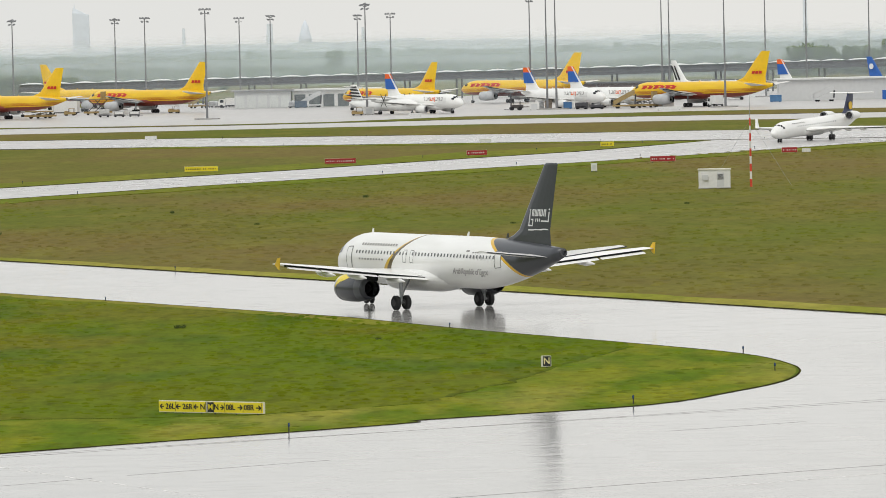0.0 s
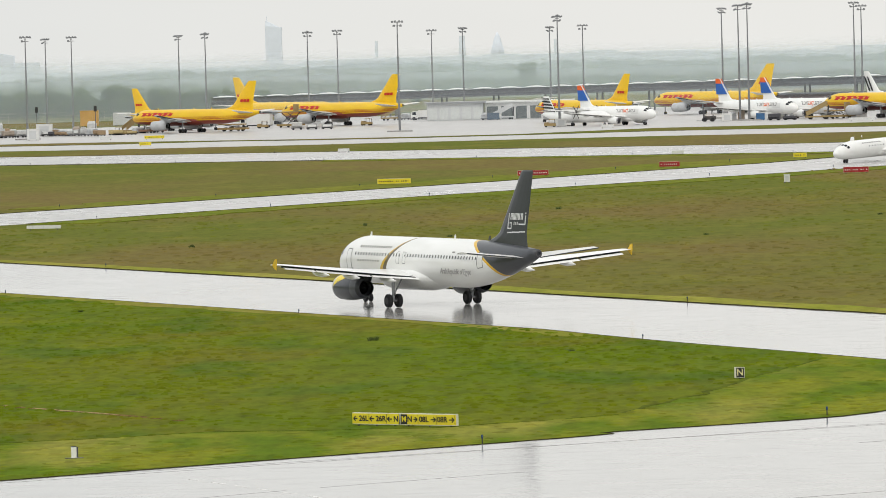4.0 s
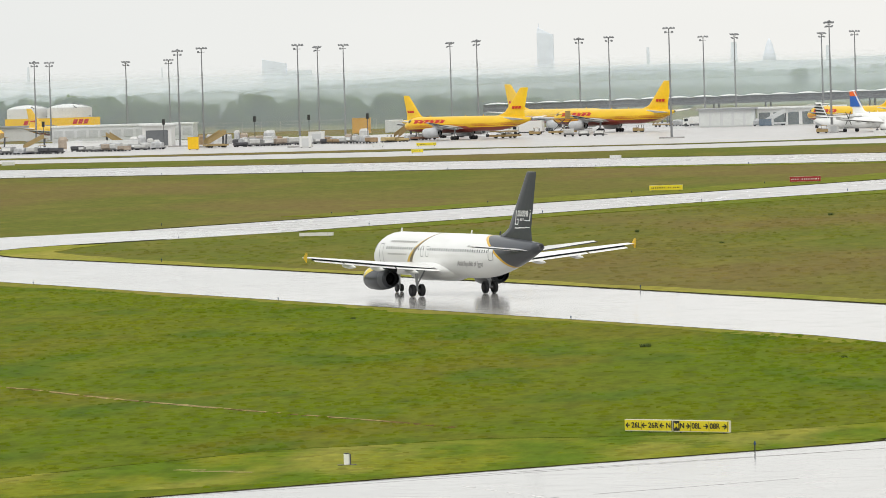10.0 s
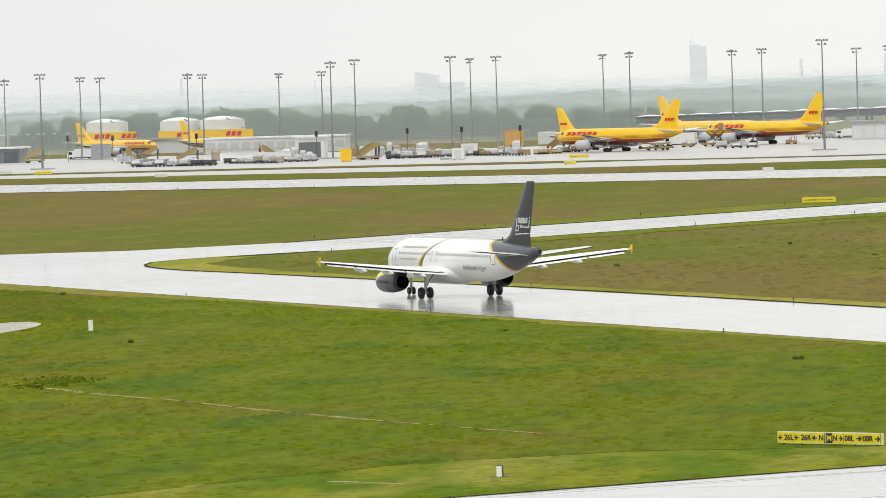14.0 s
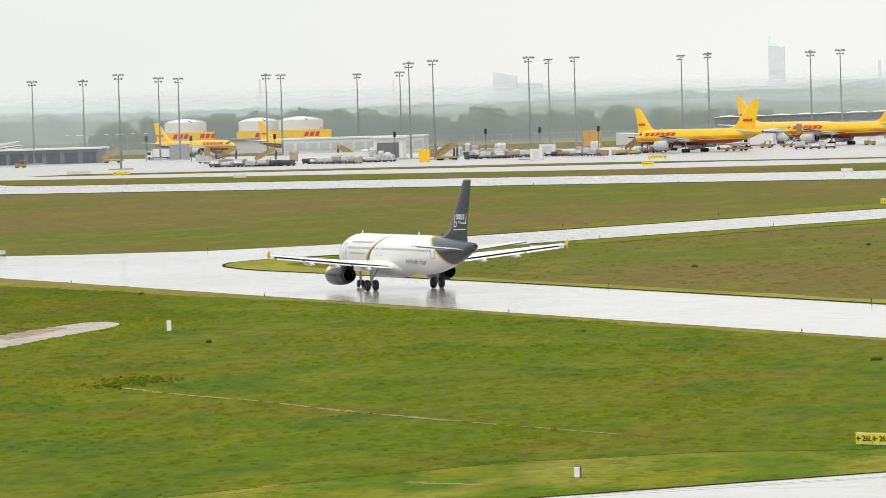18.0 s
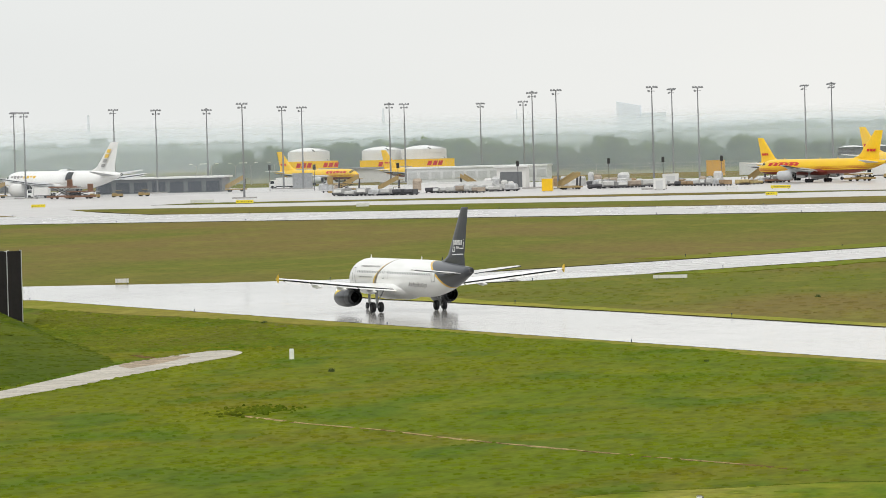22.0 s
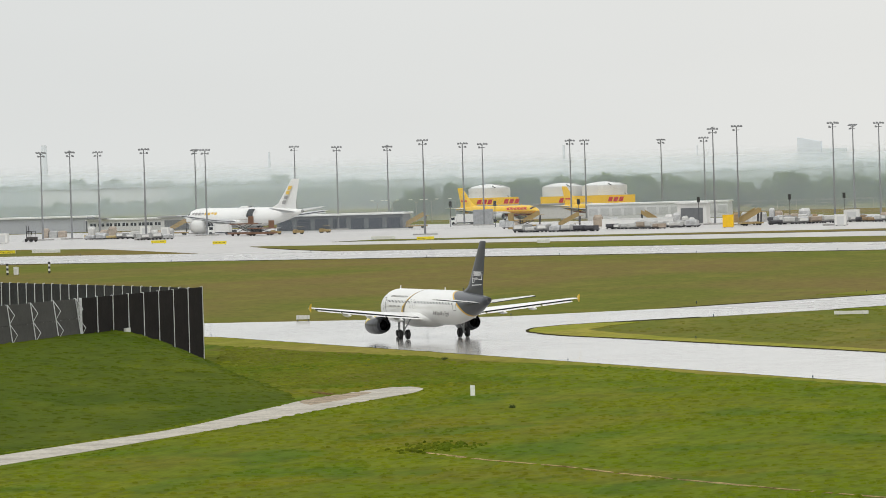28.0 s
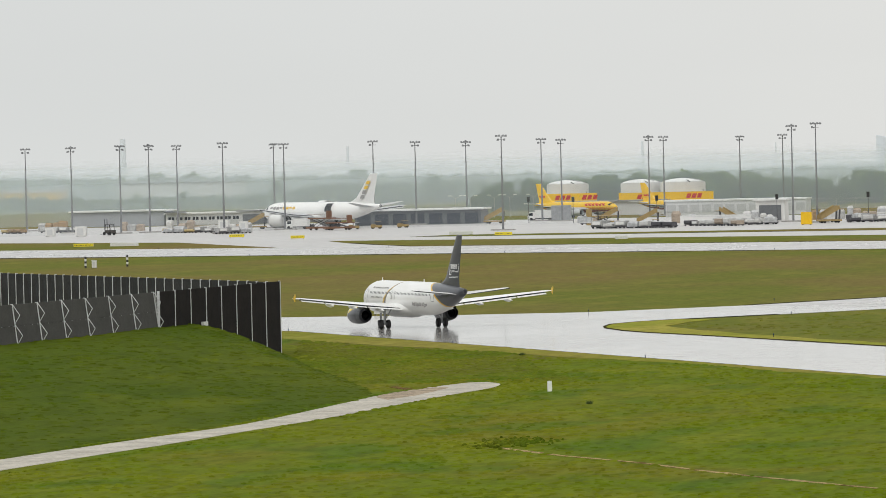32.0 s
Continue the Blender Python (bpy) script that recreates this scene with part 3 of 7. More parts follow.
def wheel(parent, x, y, r, width, rim=None):
    rim = rim or HUB_GREY
    w = part("wheel", Mesh().lathe((x - width / 2, y, r), (1, 0, 0), [(0, r * 0.55), (0, r * 0.86), (width * 0.18, r), (width * 0.82, r), (width, r * 0.86), (width, r * 0.55)], 18), RUBBER, parent, "black rubber tyre")
    part("rim", Mesh().lathe((x - width / 2 - 0.012, y, r), (1, 0, 0), [(0, 0.04), (0, r * 0.5), (width + 0.024, r * 0.5), (width + 0.024, 0.04)], 12), rim, w, "grey metal wheel rim")


def nacelle(parent, hull, x, span, z, length, radius, material, lip=BARE_METAL, core=True, nozzle=0.66, sleeve=None):
    y = hull.xm - x
    e = part("engine", Mesh().lathe((span, y, z), (0, -1, 0), [(0.0, radius * 0.78), (0.02, radius * 0.86), (length * 0.06, radius * 0.93), (length * 0.14, radius * 0.975), (length * 0.3, radius), (length * 0.5, radius * 0.985), (length * 0.72, radius * (0.55 + 0.56 * nozzle)),
                                                               (length * 0.88, radius * (0.28 + 0.80 * nozzle)), (length, radius * nozzle), (length - 0.03, radius * (nozzle - 0.035)), (length * 0.8, radius * (nozzle - 0.08))], 28, False), material, parent, smooth=True)
    if sleeve:
        part("reverser_sleeve", Mesh().lathe((span, y - length * 0.70, z), (0, -1, 0), [(0, radius * (0.555 + 0.57 * nozzle)), (length * 0.03, radius * (0.53 + 0.585 * nozzle)), (length * 0.19, radius * (0.28 + 0.81 * nozzle))], 28, False), sleeve, e, "grey reverser sleeve", True)
    part("inlet_lip", Mesh().lathe((span, y + 0.05, z), (0, -1, 0), [(0.25, radius * 0.74), (0.05, radius * 0.80), (0.0, radius * 0.86), (0.06, radius * 0.92), (0.3, radius * 0.965), (0.3, radius * 0.9)], 24, False), lip, e, "polished metal inlet lip", True)
    part("fan", Mesh().lathe((span, y - 0.5, z), (0, -1, 0), [(-0.35, 0.03), (0, radius * 0.25), (0.01, radius * 0.77), (0.1, radius * 0.77)], 18), DARK_STEEL, e, "dark fan face")
    # near-black colour holds the shade inside the nozzle
    part("nozzle_duct", Mesh().lathe((span, y - length * 0.62, z), (0, -1, 0), [(0, 0.02), (0.01, radius * (nozzle - 0.07)), (length * 0.375, radius * (nozzle - 0.045))], 20, False), NEAR_BLACK, e, "black exhaust duct with the shade in its colour")
    if core:
        part("exhaust_cone", Mesh().lathe((span, y - length * 0.66, z), (0, -1, 0), [(0, radius * 0.42), (length * 0.16, radius * 0.36), (length * 0.2, radius * 0.24), (length * 0.3, radius * 0.05)], 18), NEAR_BLACK, e, "near-black exhaust cone", True)
    return e


def gear(parent, hull, x, span, top, r, width, twin, rows=1, door=WHITE):
    g = part("landing_gear", Mesh().tube((span, hull.xm - x, r * 0.9), (span, hull.xm - x, top), 0.13, 0.17).tube((span, hull.xm - x, r * 1.8), (span * 0.7, hull.xm - x + 0.3, top), 0.07)
             .tube((span - twin / 2, hull.xm - x, r), (span + twin / 2, hull.xm - x, r), 0.09).bar((span, hull.xm - x + 0.05, r * 1.5), (span, hull.xm - x - 0.35, r * 2.2), 0.08, 0.1), GREY_STEEL, parent, "grey landing gear leg")
    for j in range(rows):
        dy = (j - (rows - 1) / 2) * r * 2.25
        for s in (-1, 1):
            wheel(g, span + s * twin / 2, hull.xm - x + dy, r, width)
    return g


def airliner(name, label, spec, m, group=""):
    """A jet built from its main measures; sizes not given follow those of a common twin jet of 37.6 m length."""
    L, span, top = spec["length"], spec["span"], spec["top"]
    u, v = L / 37.57, span / 34.1
    R = spec["radius"]
    hull = Hull(L, R, spec.get("half_height", R * 1.03), spec["axis_z"], 17.71 * u if "wheel_x" not in spec else spec["wheel_x"], spec.get("nose", 3.1), spec.get("tail", 6.6))
    hull.slope, hull.tip = spec.get("slope", 0.0), spec.get("tip", 0.0)
    xm = hull.xm
    body_mat, tail_mat, wing_mat = spec.get("paint", WHITE), spec.get("fin_paint", spec.get("paint", WHITE)), spec.get("wing_paint", OFFWHITE)
    root = thing(name, label, "airplane", group, m=m)
    body = part("fuselage", hull.body(), body_mat, root, smooth=True)
    zr = hull.z - hull.Q * spec.get("root_drop", 0.52)
    ztip = spec.get("tip_z", zr + 0.045 * span)
    kink = spec.get("kink", 0.42) * v
    fairing = Hull(13.6 * u, R * 1.10, R * 0.62, hull.z - hull.Q * 0.60, xm - 9.2 * u, 2.6, 2.4, 0.0)
    part("wing_fairing", fairing.body(20), spec.get("belly", body_mat), root, smooth=True)
    for s in (-1, 1):
        side = "left" if s < 0 else "right"
        w = part("wing", surface([(s * R * 0.55, 10.9 * u, 7.6 * u, zr, 0.13), (s * 6.4 * v, 14.55 * u, 4.2 * u, zr + kink, 0.115), (s * 16.7 * v, 20.75 * u, 1.65 * u, ztip, 0.10), (s * 17.0 * v, 21.2 * u, 1.2 * u, ztip + 0.02, 0.08)], xm), wing_mat, root, smooth=False)
        for k, sp in enumerate((4.6, 8.4, 11.8)):
            zz = zr + kink + (ztip - zr - kink) * (sp - 6.4) / 10.3 - 0.36
            xt = 18.6 * u + max(0, sp - 6.4) * 0.345 * v
            part("flap_fairing", Mesh().lathe((s * sp * v, xm - xt + 1.9 * u, zz + 0.05), (0, -1, -0.06), [(0, 0.04), (0.7 * u, 0.24), (1.9 * u, 0.27), (3.3 * u, 0.05)], 8), wing_mat, w, smooth=True)
        for a, b in ((6.5, 12.6), (1.95, 6.3), (12.8, 16.2)):
            za, zb = [zr + kink + (ztip - zr - kink) * (q - 6.4) / 10.3 if q > 6.4 else zr + kink * (q / 6.4) for q in (a, b)]
            xa, xb = [18.72 * u + max(0, q - 6.4) * 0.35 * v for q in (a, b)]
            # solid black wedge stands in for the shade between wing and flap
            part("flap_cove", Mesh().loft([[(s * q * v, xm - x + 0.5 * u, z + 0.01), (s * q * v, xm - x - 0.02 * u, z - 0.16 * u), (s * q * v, xm - x + 0.5 * u, z - 0.20 * u)] for q, x, z in ((a, xa, za), (b, xb, zb))]), BLACK, w, "black wedge for the shaded gap ahead of the flap")
            part("flap", Mesh().loft([[(s * q * v, xm - x - 0.02 * u, z - 0.16 * u), (s * q * v, xm - x - 0.45 * u, z - 0.31 * u), (s * q * v, xm - x - 0.02 * u, z - 0.27 * u)] for q, x, z in ((a, xa, za), (b, xb, zb))]), wing_mat, w)
        if spec.get("tips") == "fence":
            part("wingtip_fence", Mesh().loft([[(s * 17.04 * v + e, xm - x, z) for x, z in ((21.6, ztip), (22.15, ztip + 0.5), (22.5, ztip + 0.54), (22.42, ztip), (22.3, ztip - 0.42), (22.05, ztip - 0.32))] for e in (-0.03, 0.03)]), GOLD, w, "golden yellow wingtip fence")
        if spec.get("tips") == "winglet":
            part("winglet", Mesh().loft([[(s * (span / 2 - 0.1) + e, xm - 21.0 * u, ztip), (s * (span / 2 - 0.1) + e, xm - 22.5 * u, ztip), (s * (span / 2 + 0.5) + e, xm - 23.2 * u, ztip + 1.7), (s * (span / 2 + 0.5) + e, xm - 22.4 * u, ztip + 1.7)] for e in (-0.04, 0.04)]), wing_mat, w)
        if spec.get("engines", "wing") == "wing":
            el, er = spec.get("engine_length", 4.5 * u), spec.get("engine_radius", 1.12)
            ez = spec.get("engine_z", zr + 0.35 - er * 0.95)
            ex = spec.get("engine_x", 11.0 * u)
            eng = nacelle(root, hull, ex, s * 5.75 * v, ez, el, er, spec.get("engine_paint", WHITE), nozzle=spec.get("nozzle", 0.66), sleeve=spec.get("sleeve"))
            part("pylon", Mesh().loft([[(s * 5.75 * v + e, xm - ex - el * a, z) for a, z in ((0.25, ez + er * 0.9), (1.15, ez + er * 0.55), (1.2, zr + 0.45), (0.7, zr + 0.5))] for e in (-0.16, 0.16)]), spec.get("pylon_paint", spec.get("engine_paint", WHITE)), eng)
            if "engine_cap" in spec:
                cap = [[(s * 5.75 * v + er * q * math.sin(radians(a * w)), xm - ex - el * f, ez + er * q * math.cos(radians(a * w))) for a in range(-96, 97, 12)] for f, q, w in ((0.02, 0.885, 0.95), (0.06, 0.942, 0.9), (0.14, 0.987, 0.78), (0.3, 1.012, 0.62), (0.45, 1.008, 0.46), (0.58, 0.985, 0.25))]
                part("cowl_panel", Mesh().grid(cap), spec["engine_cap"], eng, "golden yellow upper cowling", True)
        else:
            el, er = 4.2, 0.82
            eng = nacelle(root, hull, L * 0.745, s * (R + er + 0.25), hull.section(L * 0.7)[1] + 1.35, el, er, spec.get("engine_paint", WHITE))
            part("pylon", Mesh().box(min(s * R * 0.6, s * (R + 0.6)), max(s * R * 0.6, s * (R + 0.6)), xm - L * 0.745 - 3.4, xm - L * 0.745 - 0.9, hull.section(L * 0.7)[1] + 0.95, hull.section(L * 0.7)[1] + 1.2), spec.get("engine_paint", WHITE), eng)
        if spec.get("t_tail"):
            part("stabilizer", surface([(s * 0.05, L * 0.884, L * 0.066, top - 0.15, 0.12), (s * 4.27, L * 0.921, L * 0.035, top - 0.05, 0.12)], xm), body_mat, root)
        else:
            zs = spec.get("stab_z", hull.z + hull.Q * 0.55)
            part("stabilizer", surface([(s * R * 0.3, 31.9 * u, 4.3 * u, zs, spec.get("stab_thick", 0.1)), (s * spec.get("stab_span", 6.22 * v), 35.15 * u, 1.5 * u, zs + spec.get("stab_rise", 0.25), 0.09)], xm), spec.get("stab_paint", wing_mat), root)
            if "stab_edge" in spec:
                sp = spec.get("stab_span", 6.22 * v)
                part("elevator_edge", Mesh().loft([[(s * q, xm - x, z), (s * q, xm - x - 0.05, z), (s * q, xm - x - 0.05, z + 0.09), (s * q, xm - x, z + 0.09)] for q, x, z in ((R * 0.45, 36.2 * u, zs - 0.05), (sp, 36.66 * u, zs + spec.get("stab_rise", 0.25) - 0.05))]), spec["stab_edge"], root, "dark trailing edge of the stabilizer")
        gear(root, hull, xm, s * spec.get("track", 7.59 * v) / 2, zr + 0.2, spec.get("wheel_r", 0.58), 0.40, spec.get("twin", 0.93), spec.get("bogie", 1))
    zt = hull.z + hull.Q * 0.72
    x0 = spec.get("fin_x", 29.7 * u)
    cut = spec.get("fin_cut", 0.0)
    fin = part("fin", surface(spec["fin_shape"] if "fin_shape" in spec else [(0, x0 - 3.2 * u, 9.2 * u - cut, zt, 0.06), (0, x0 - 1.5 * u, 7.4 * u - cut, zt + 0.55 * u, 0.08), (0, x0 - 0.5 * u, 6.4 * u - cut, zt + 0.85 * u, 0.10), (0, x0 + 0.3 * u, 5.55 * u - cut, zt + 1.25 * u, 0.11), (0, spec.get("fin_lead", 34.45) * u, spec.get("fin_chord", 2.35) * u, top - 0.12, 0.10), (0, (spec.get("fin_lead", 34.45) + 0.3) * u, (spec.get("fin_chord", 2.35) - 0.35) * u, top, 0.07)], xm, True), tail_mat, root, smooth=False)
    gear(root, hull, spec.get("nose_x", 5.07 * u), 0.0, hull.z - hull.Q * 0.85, spec.get("nose_r", 0.38), 0.22, 0.5)
    # cockpit glass
    pane = spec.get("pane", (0.30, 0.46))
    for a0, a1 in ((4, 24), (27, 47), (50, 68)):
        for s in (-1, 1):
            part("cockpit_window", hull.patch(hull.nose * (pane[0] + a0 * 0.0022), hull.nose * (pane[1] + a0 * 0.0022), s * a0, s * a1, 0.025), GLASS, root)
    part("tail_exhaust", Mesh().lathe((0, xm - L + 0.02, hull.section(L)[1]), (0, -1, 0), [(0, R * 0.165), (0.16, R * 0.15), (0.16, R * 0.09), (0, R * 0.08)], 12), DARK_STEEL, root, "dark auxiliary exhaust")
    for x in spec.get("antennas", (0.2, 0.48, 0.62)):
        part("antenna", Mesh().loft([[(e, xm - L * x, hull.z + hull.Q - 0.02), (e, xm - L * x - 0.35, hull.z + hull.Q - 0.02), (e, xm - L * x - 0.4, hull.z + hull.Q + 0.34), (e, xm - L * x - 0.22, hull.z + hull.Q + 0.34)] for e in (-0.02, 0.02)]), body_mat, root)
    return root, hull, fin


def livery_material():
    """White hull, charcoal tail behind a golden arc, and a bronze-to-gold band ahead of the wing."""
    m = bpy.data.materials.new("white hull with charcoal tail")
    m.use_nodes = True
    n, l = m.node_tree.nodes, m.node_tree.links
    b = n["Principled BSDF"]
    co = n.new("ShaderNodeTexCoord").outputs["Object"]
    sep = n.new("ShaderNodeSeparateXYZ")
    l.new(co, sep.inputs[0])
    back = math_node(n, l, "SUBTRACT", 17.71, sep.outputs[1])
    up = math_node(n, l, "SUBTRACT", sep.outputs[2], 3.75)
    # the tail's front edge: further back lower down, in a soft arc
    arc = math_node(n, l, "ADD", math_node(n, l, "MULTIPLY", up, 1.35), math_node(n, l, "MULTIPLY", math_node(n, l, "MULTIPLY", up, up), 0.34))
    d = math_node(n, l, "SUBTRACT", math_node(n, l, "ADD", back, arc), 31.3)
    grey = smooth_step(n, l, d, 0.0, 0.05)
    gold = math_node(n, l, "MULTIPLY", smooth_step(n, l, d, -0.46, -0.41), math_node(n, l, "SUBTRACT", 1.0, grey))
    # the band ahead of the wing: from low and forward to the roof further back
    lean = math_node(n, l, "ADD", math_node(n, l, "MULTIPLY", up, 1.15), math_node(n, l, "MULTIPLY", math_node(n, l, "MULTIPLY", up, up), 0.24))
    e = math_node(n, l, "SUBTRACT", back, math_node(n, l, "ADD", lean, 12.6))
    wide = math_node(n, l, "MULTIPLY_ADD", up, -0.16, 0.50)
    band = math_node(n, l, "LESS_THAN", math_node(n, l, "ABSOLUTE", e), wide)
    edge = math_node(n, l, "LESS_THAN", e, -0.08)
    dirt = noise_node(n, l, co, 0.5, 5, (2, 0.3, 1))
    white = mix_node(n, l, smooth_step(n, l, dirt, 0.35, 0.7), (0.82, 0.82, 0.795), (0.90, 0.90, 0.885))
    bandc = mix_node(n, l, edge, (0.13, 0.10, 0.05), (0.66, 0.43, 0.05))
    c = mix_node(n, l, band, white, bandc)
    c = mix_node(n, l, gold, c, (0.75, 0.45, 0.02))
    c = mix_node(n, l, grey, c, (0.052, 0.056, 0.066))
    l.new(c, b.inputs["Base Color"])
    b.inputs["Roughness"].default_value, b.inputs["Coat Weight"].default_value = 0.3, 0.25
    return m


def freighter_material(axis, half, name="yellow hull with red belly"):
    """Yellow hull whose belly is red with thin dark red stripes above it."""
    m = bpy.data.materials.new(name)
    m.use_nodes = True
    n, l = m.node_tree.nodes, m.node_tree.links
    b = n["Principled BSDF"]
    co = n.new("ShaderNodeTexCoord").outputs["Object"]
    sep = n.new("ShaderNodeSeparateXYZ")
    l.new(co, sep.inputs[0])
    h = math_node(n, l, "DIVIDE", math_node(n, l, "SUBTRACT", sep.outputs[2], axis), half)
    lean = math_node(n, l, "MULTIPLY_ADD", sep.outputs[1], 0.006, h)
    belly = math_node(n, l, "LESS_THAN", lean, -0.52)
    s1 = math_node(n, l, "LESS_THAN", math_node(n, l, "ABSOLUTE", math_node(n, l, "ADD", lean, 0.33)), 0.05)
    s2 = math_node(n, l, "LESS_THAN", math_node(n, l, "ABSOLUTE", math_node(n, l, "ADD", lean, 0.18)), 0.035)
    s3 = math_node(n, l, "LESS_THAN", math_node(n, l, "ABSOLUTE", math_node(n, l, "ADD", lean, 0.05)), 0.025)
    stripes = math_node(n, l, "MAXIMUM", math_node(n, l, "MAXIMUM", s1, s2), math_node(n, l, "MAXIMUM", s3, belly))
    dirt = noise_node(n, l, co, 0.4, 5, (2, 0.3, 1))
    y = mix_node(n, l, smooth_step(n, l, dirt, 0.3, 0.7), (0.78, 0.48, 0.005), (0.84, 0.545, 0.008))
    c = mix_node(n, l, belly, mix_node(n, l, stripes, y, (0.50, 0.13, 0.012)), (0.24, 0.035, 0.016))
    l.new(c, b.inputs["Base Color"])
    b.inputs["Roughness"].default_value, b.inputs["Coat Weight"].default_value = 0.36, 0.2
    return m


# the rolling airliner
NARROW = dict(length=37.35, span=33.75, top=11.70, tip=0.65, engine_x=11.85, antennas=(0.155, 0.588, 0.76), radius=1.975, half_height=2.07, axis_z=3.75, tip_z=4.2, wheel_x=17.71, paint=livery_material(), fin_paint=TAIL_GREY, wing_paint=WHITE, belly=WHITE, tips="fence",
              engine_paint=TAIL_GREY, engine_cap=CAP_YELLOW, pylon_paint=NEAR_BLACK, nozzle=0.62, sleeve=CLAD_MID, engine_length=4.6, engine_radius=1.12, engine_z=1.72, stab_z=4.45, stab_thick=0.055, stab_edge=TAIL_GREY, stab_rise=0.6, stab_paint=OFFWHITE, root_drop=0.62, kink=0.58, fin_cut=0.65, fin_x=30.2, fin_lead=34.9, fin_chord=2.1)
jet, jet_hull, jet_fin = airliner("passenger_jet", "white twin-engine airliner with charcoal tail and golden arcs", NARROW, pose(0, 494, 0, 0, 0, 28.6))
window_mesh = jet_hull.patch(20, 20.21, 69.5, 77, 0.012, 0, 1, 2).data("cabin_window", CABIN_GLASS)
for i in range(44):
    x = 6.6 + 0.533 * i
    if 15.4 < x < 17.6 and i % 4 in (1,):
        continue
    w = part("cabin_window", window_mesh, None, jet)
    w.location = (0, 20 - x, 0)
    w2 = part("cabin_window", window_mesh, None, jet)
    w2.location, w2.scale = (0, 20 - x, 0), (-1, 1, 1)
FRAME = mat("door seam paint", (0.16, 0.16, 0.16), 0.5)


def door_outline(hull, x0, x1, a0, a1, t, parent, name="cabin_door"):
    d = part(name, hull.patch(x0, x1, a0, a1, 0.012, 0, 1, 5), WHITE, parent, "white door with dark seam")
    seam = Mesh()
    da = t / hull.R * 57.3
    for p in (hull.patch(x0 - t, x0, a0, a1, 0.018, 0, 1, 5), hull.patch(x1, x1 + t, a0, a1, 0.018, 0, 1, 5), hull.patch(x0, x1, a0 - da, a0, 0.018, 0, 2, 1), hull.patch(x0, x1, a1, a1 + da, 0.018, 0, 2, 1)):
        seam.add(p.v, p.f)
    part("seam", seam, FRAME, d, "dark door seam")


for s in (-1, 1):
    for x0, x1, a0, a1 in ((5.0, 5.85, 62, 112), (29.35, 30.1, 62, 105), (14.75, 15.25, 66, 92), (15.95, 16.45, 66, 92)):
        door_outline(jet_hull, x0, x1, s * a0, s * a1, 0.07 if abs(x1 - x0) > 0.6 else 0.045, jet)


# marks on the rolling airliner
def add_bars(hull, parent, name, x0, x1, a0, a1, n, material, label, off=0.02, gap=0.35, shear=0.0):
    """Lettering that cannot be read, as plain bars of its size."""
    step = (x1 - x0) / n
    for i in range(n):
        part(name, hull.patch(x0 + i * step, x0 + (i + 1 - gap) * step, a0, a1, off, shear, 1, 2), material, parent, label)


add_bars(jet_hull, jet, "title_bar", 7.2, 13.4, 51, 57, 14, TITLE, "faded grey title bar", gap=0.45)
add_bars(jet_hull, jet, "title_bar", 7.2, 11.6, 87, 91, 9, TITLE, "faded grey title bar", gap=0.45)
add_bars(jet_hull, jet, "registration_bar", 26.0, 27.4, 63, 66, 4, TITLE, "small grey bar", gap=0.25)
part("flag_mark", jet_hull.patch(25.0, 25.5, 59, 63, 0.02, 0, 1, 1), TITLE, jet, "small grey flag mark")


def lettering(text, size, material, parent, m, label, name="lettering", extrude=0.01):
    """Readable words as raised letters."""
    cu = bpy.data.curves.new(name, "FONT")
    cu.body, cu.size, cu.extrude, cu.align_x, cu.align_y = text, size, extrude, "CENTER", "CENTER"
    cu.offset = size * 0.018
    tmp = bpy.data.objects.new(name, cu)
    scene.collection.objects.link(tmp)
    bpy.context.view_layer.update()
    me = bpy.data.meshes.new_from_object(tmp.evaluated_get(bpy.context.evaluated_depsgraph_get()))
    bpy.data.objects.remove(tmp)
    me.materials.clear()
    me.materials.append(material)
    ob = new(name, me)
    ob.parent, ob.matrix_basis = parent, m
    return tagged(ob, label)


for s in (-1, 1):
    words = [lettering(word, 0.62, TITLE, jet, Matrix(), "faded grey lettering") for word in ("Arab", "Republic", "of", "Egypt")]
    ends = [(min(c[0] for c in o.bound_box), max(c[0] for c in o.bound_box)) for o in words]
    at = -(sum(b - a for a, b in ends) + 0.17 * 3) / 2
    for o, (a, b) in zip(words, ends):
        o.matrix_basis = pose(s * 1.985, 17.71 - 26.0, 3.15, 86, 0, 90 * s) @ Matrix.Translation((at - a, 0, 0))
        at += b - a + 0.17
# the white sign on the fin, as plain strokes on both faces
SIGN_WHITE = mat("white fin sign", (0.8, 0.8, 0.8), 0.4, vary=0.03)
def skin_offset(s, x, z):
    """Half the thickness of the jet's fin at a place, on side s."""
    f = (z - 6.24) / 5.4
    chord, lead = 4.95 - 2.85 * f, 30.3 + 4.6 * f
    u = min(1.0, max(0.0, (x - lead) / chord))
    t = 0.55 * (0.2969 * math.sqrt(u) - 0.126 * u - 0.3516 * u * u + 0.2843 * u ** 3 - 0.1015 * u ** 4)
    return s * (0.8 * chord * (t + 0.02 * math.sin(math.pi * u) if s > 0 else 0.75 * t) + 0.03)


def fin_stroke(s, u0, u1, w0, w1):
    """A stroke of the sign, in shares of its width and height, leaning with the fin."""
    pts = [(32.15 + 2.95 * u + 0.45 * w, 6.45 + 1.75 * w) for u, w in ((u0, w0), (u1, w0), (u1, w1), (u0, w1))]
    part("fin_mark", Mesh().loft([[(skin_offset(s, x, z) * k, 17.71 - x, z) for x, z in pts] for k in (0.5, 1.0)]), SIGN_WHITE, jet_fin, "white stroke of the fin sign")


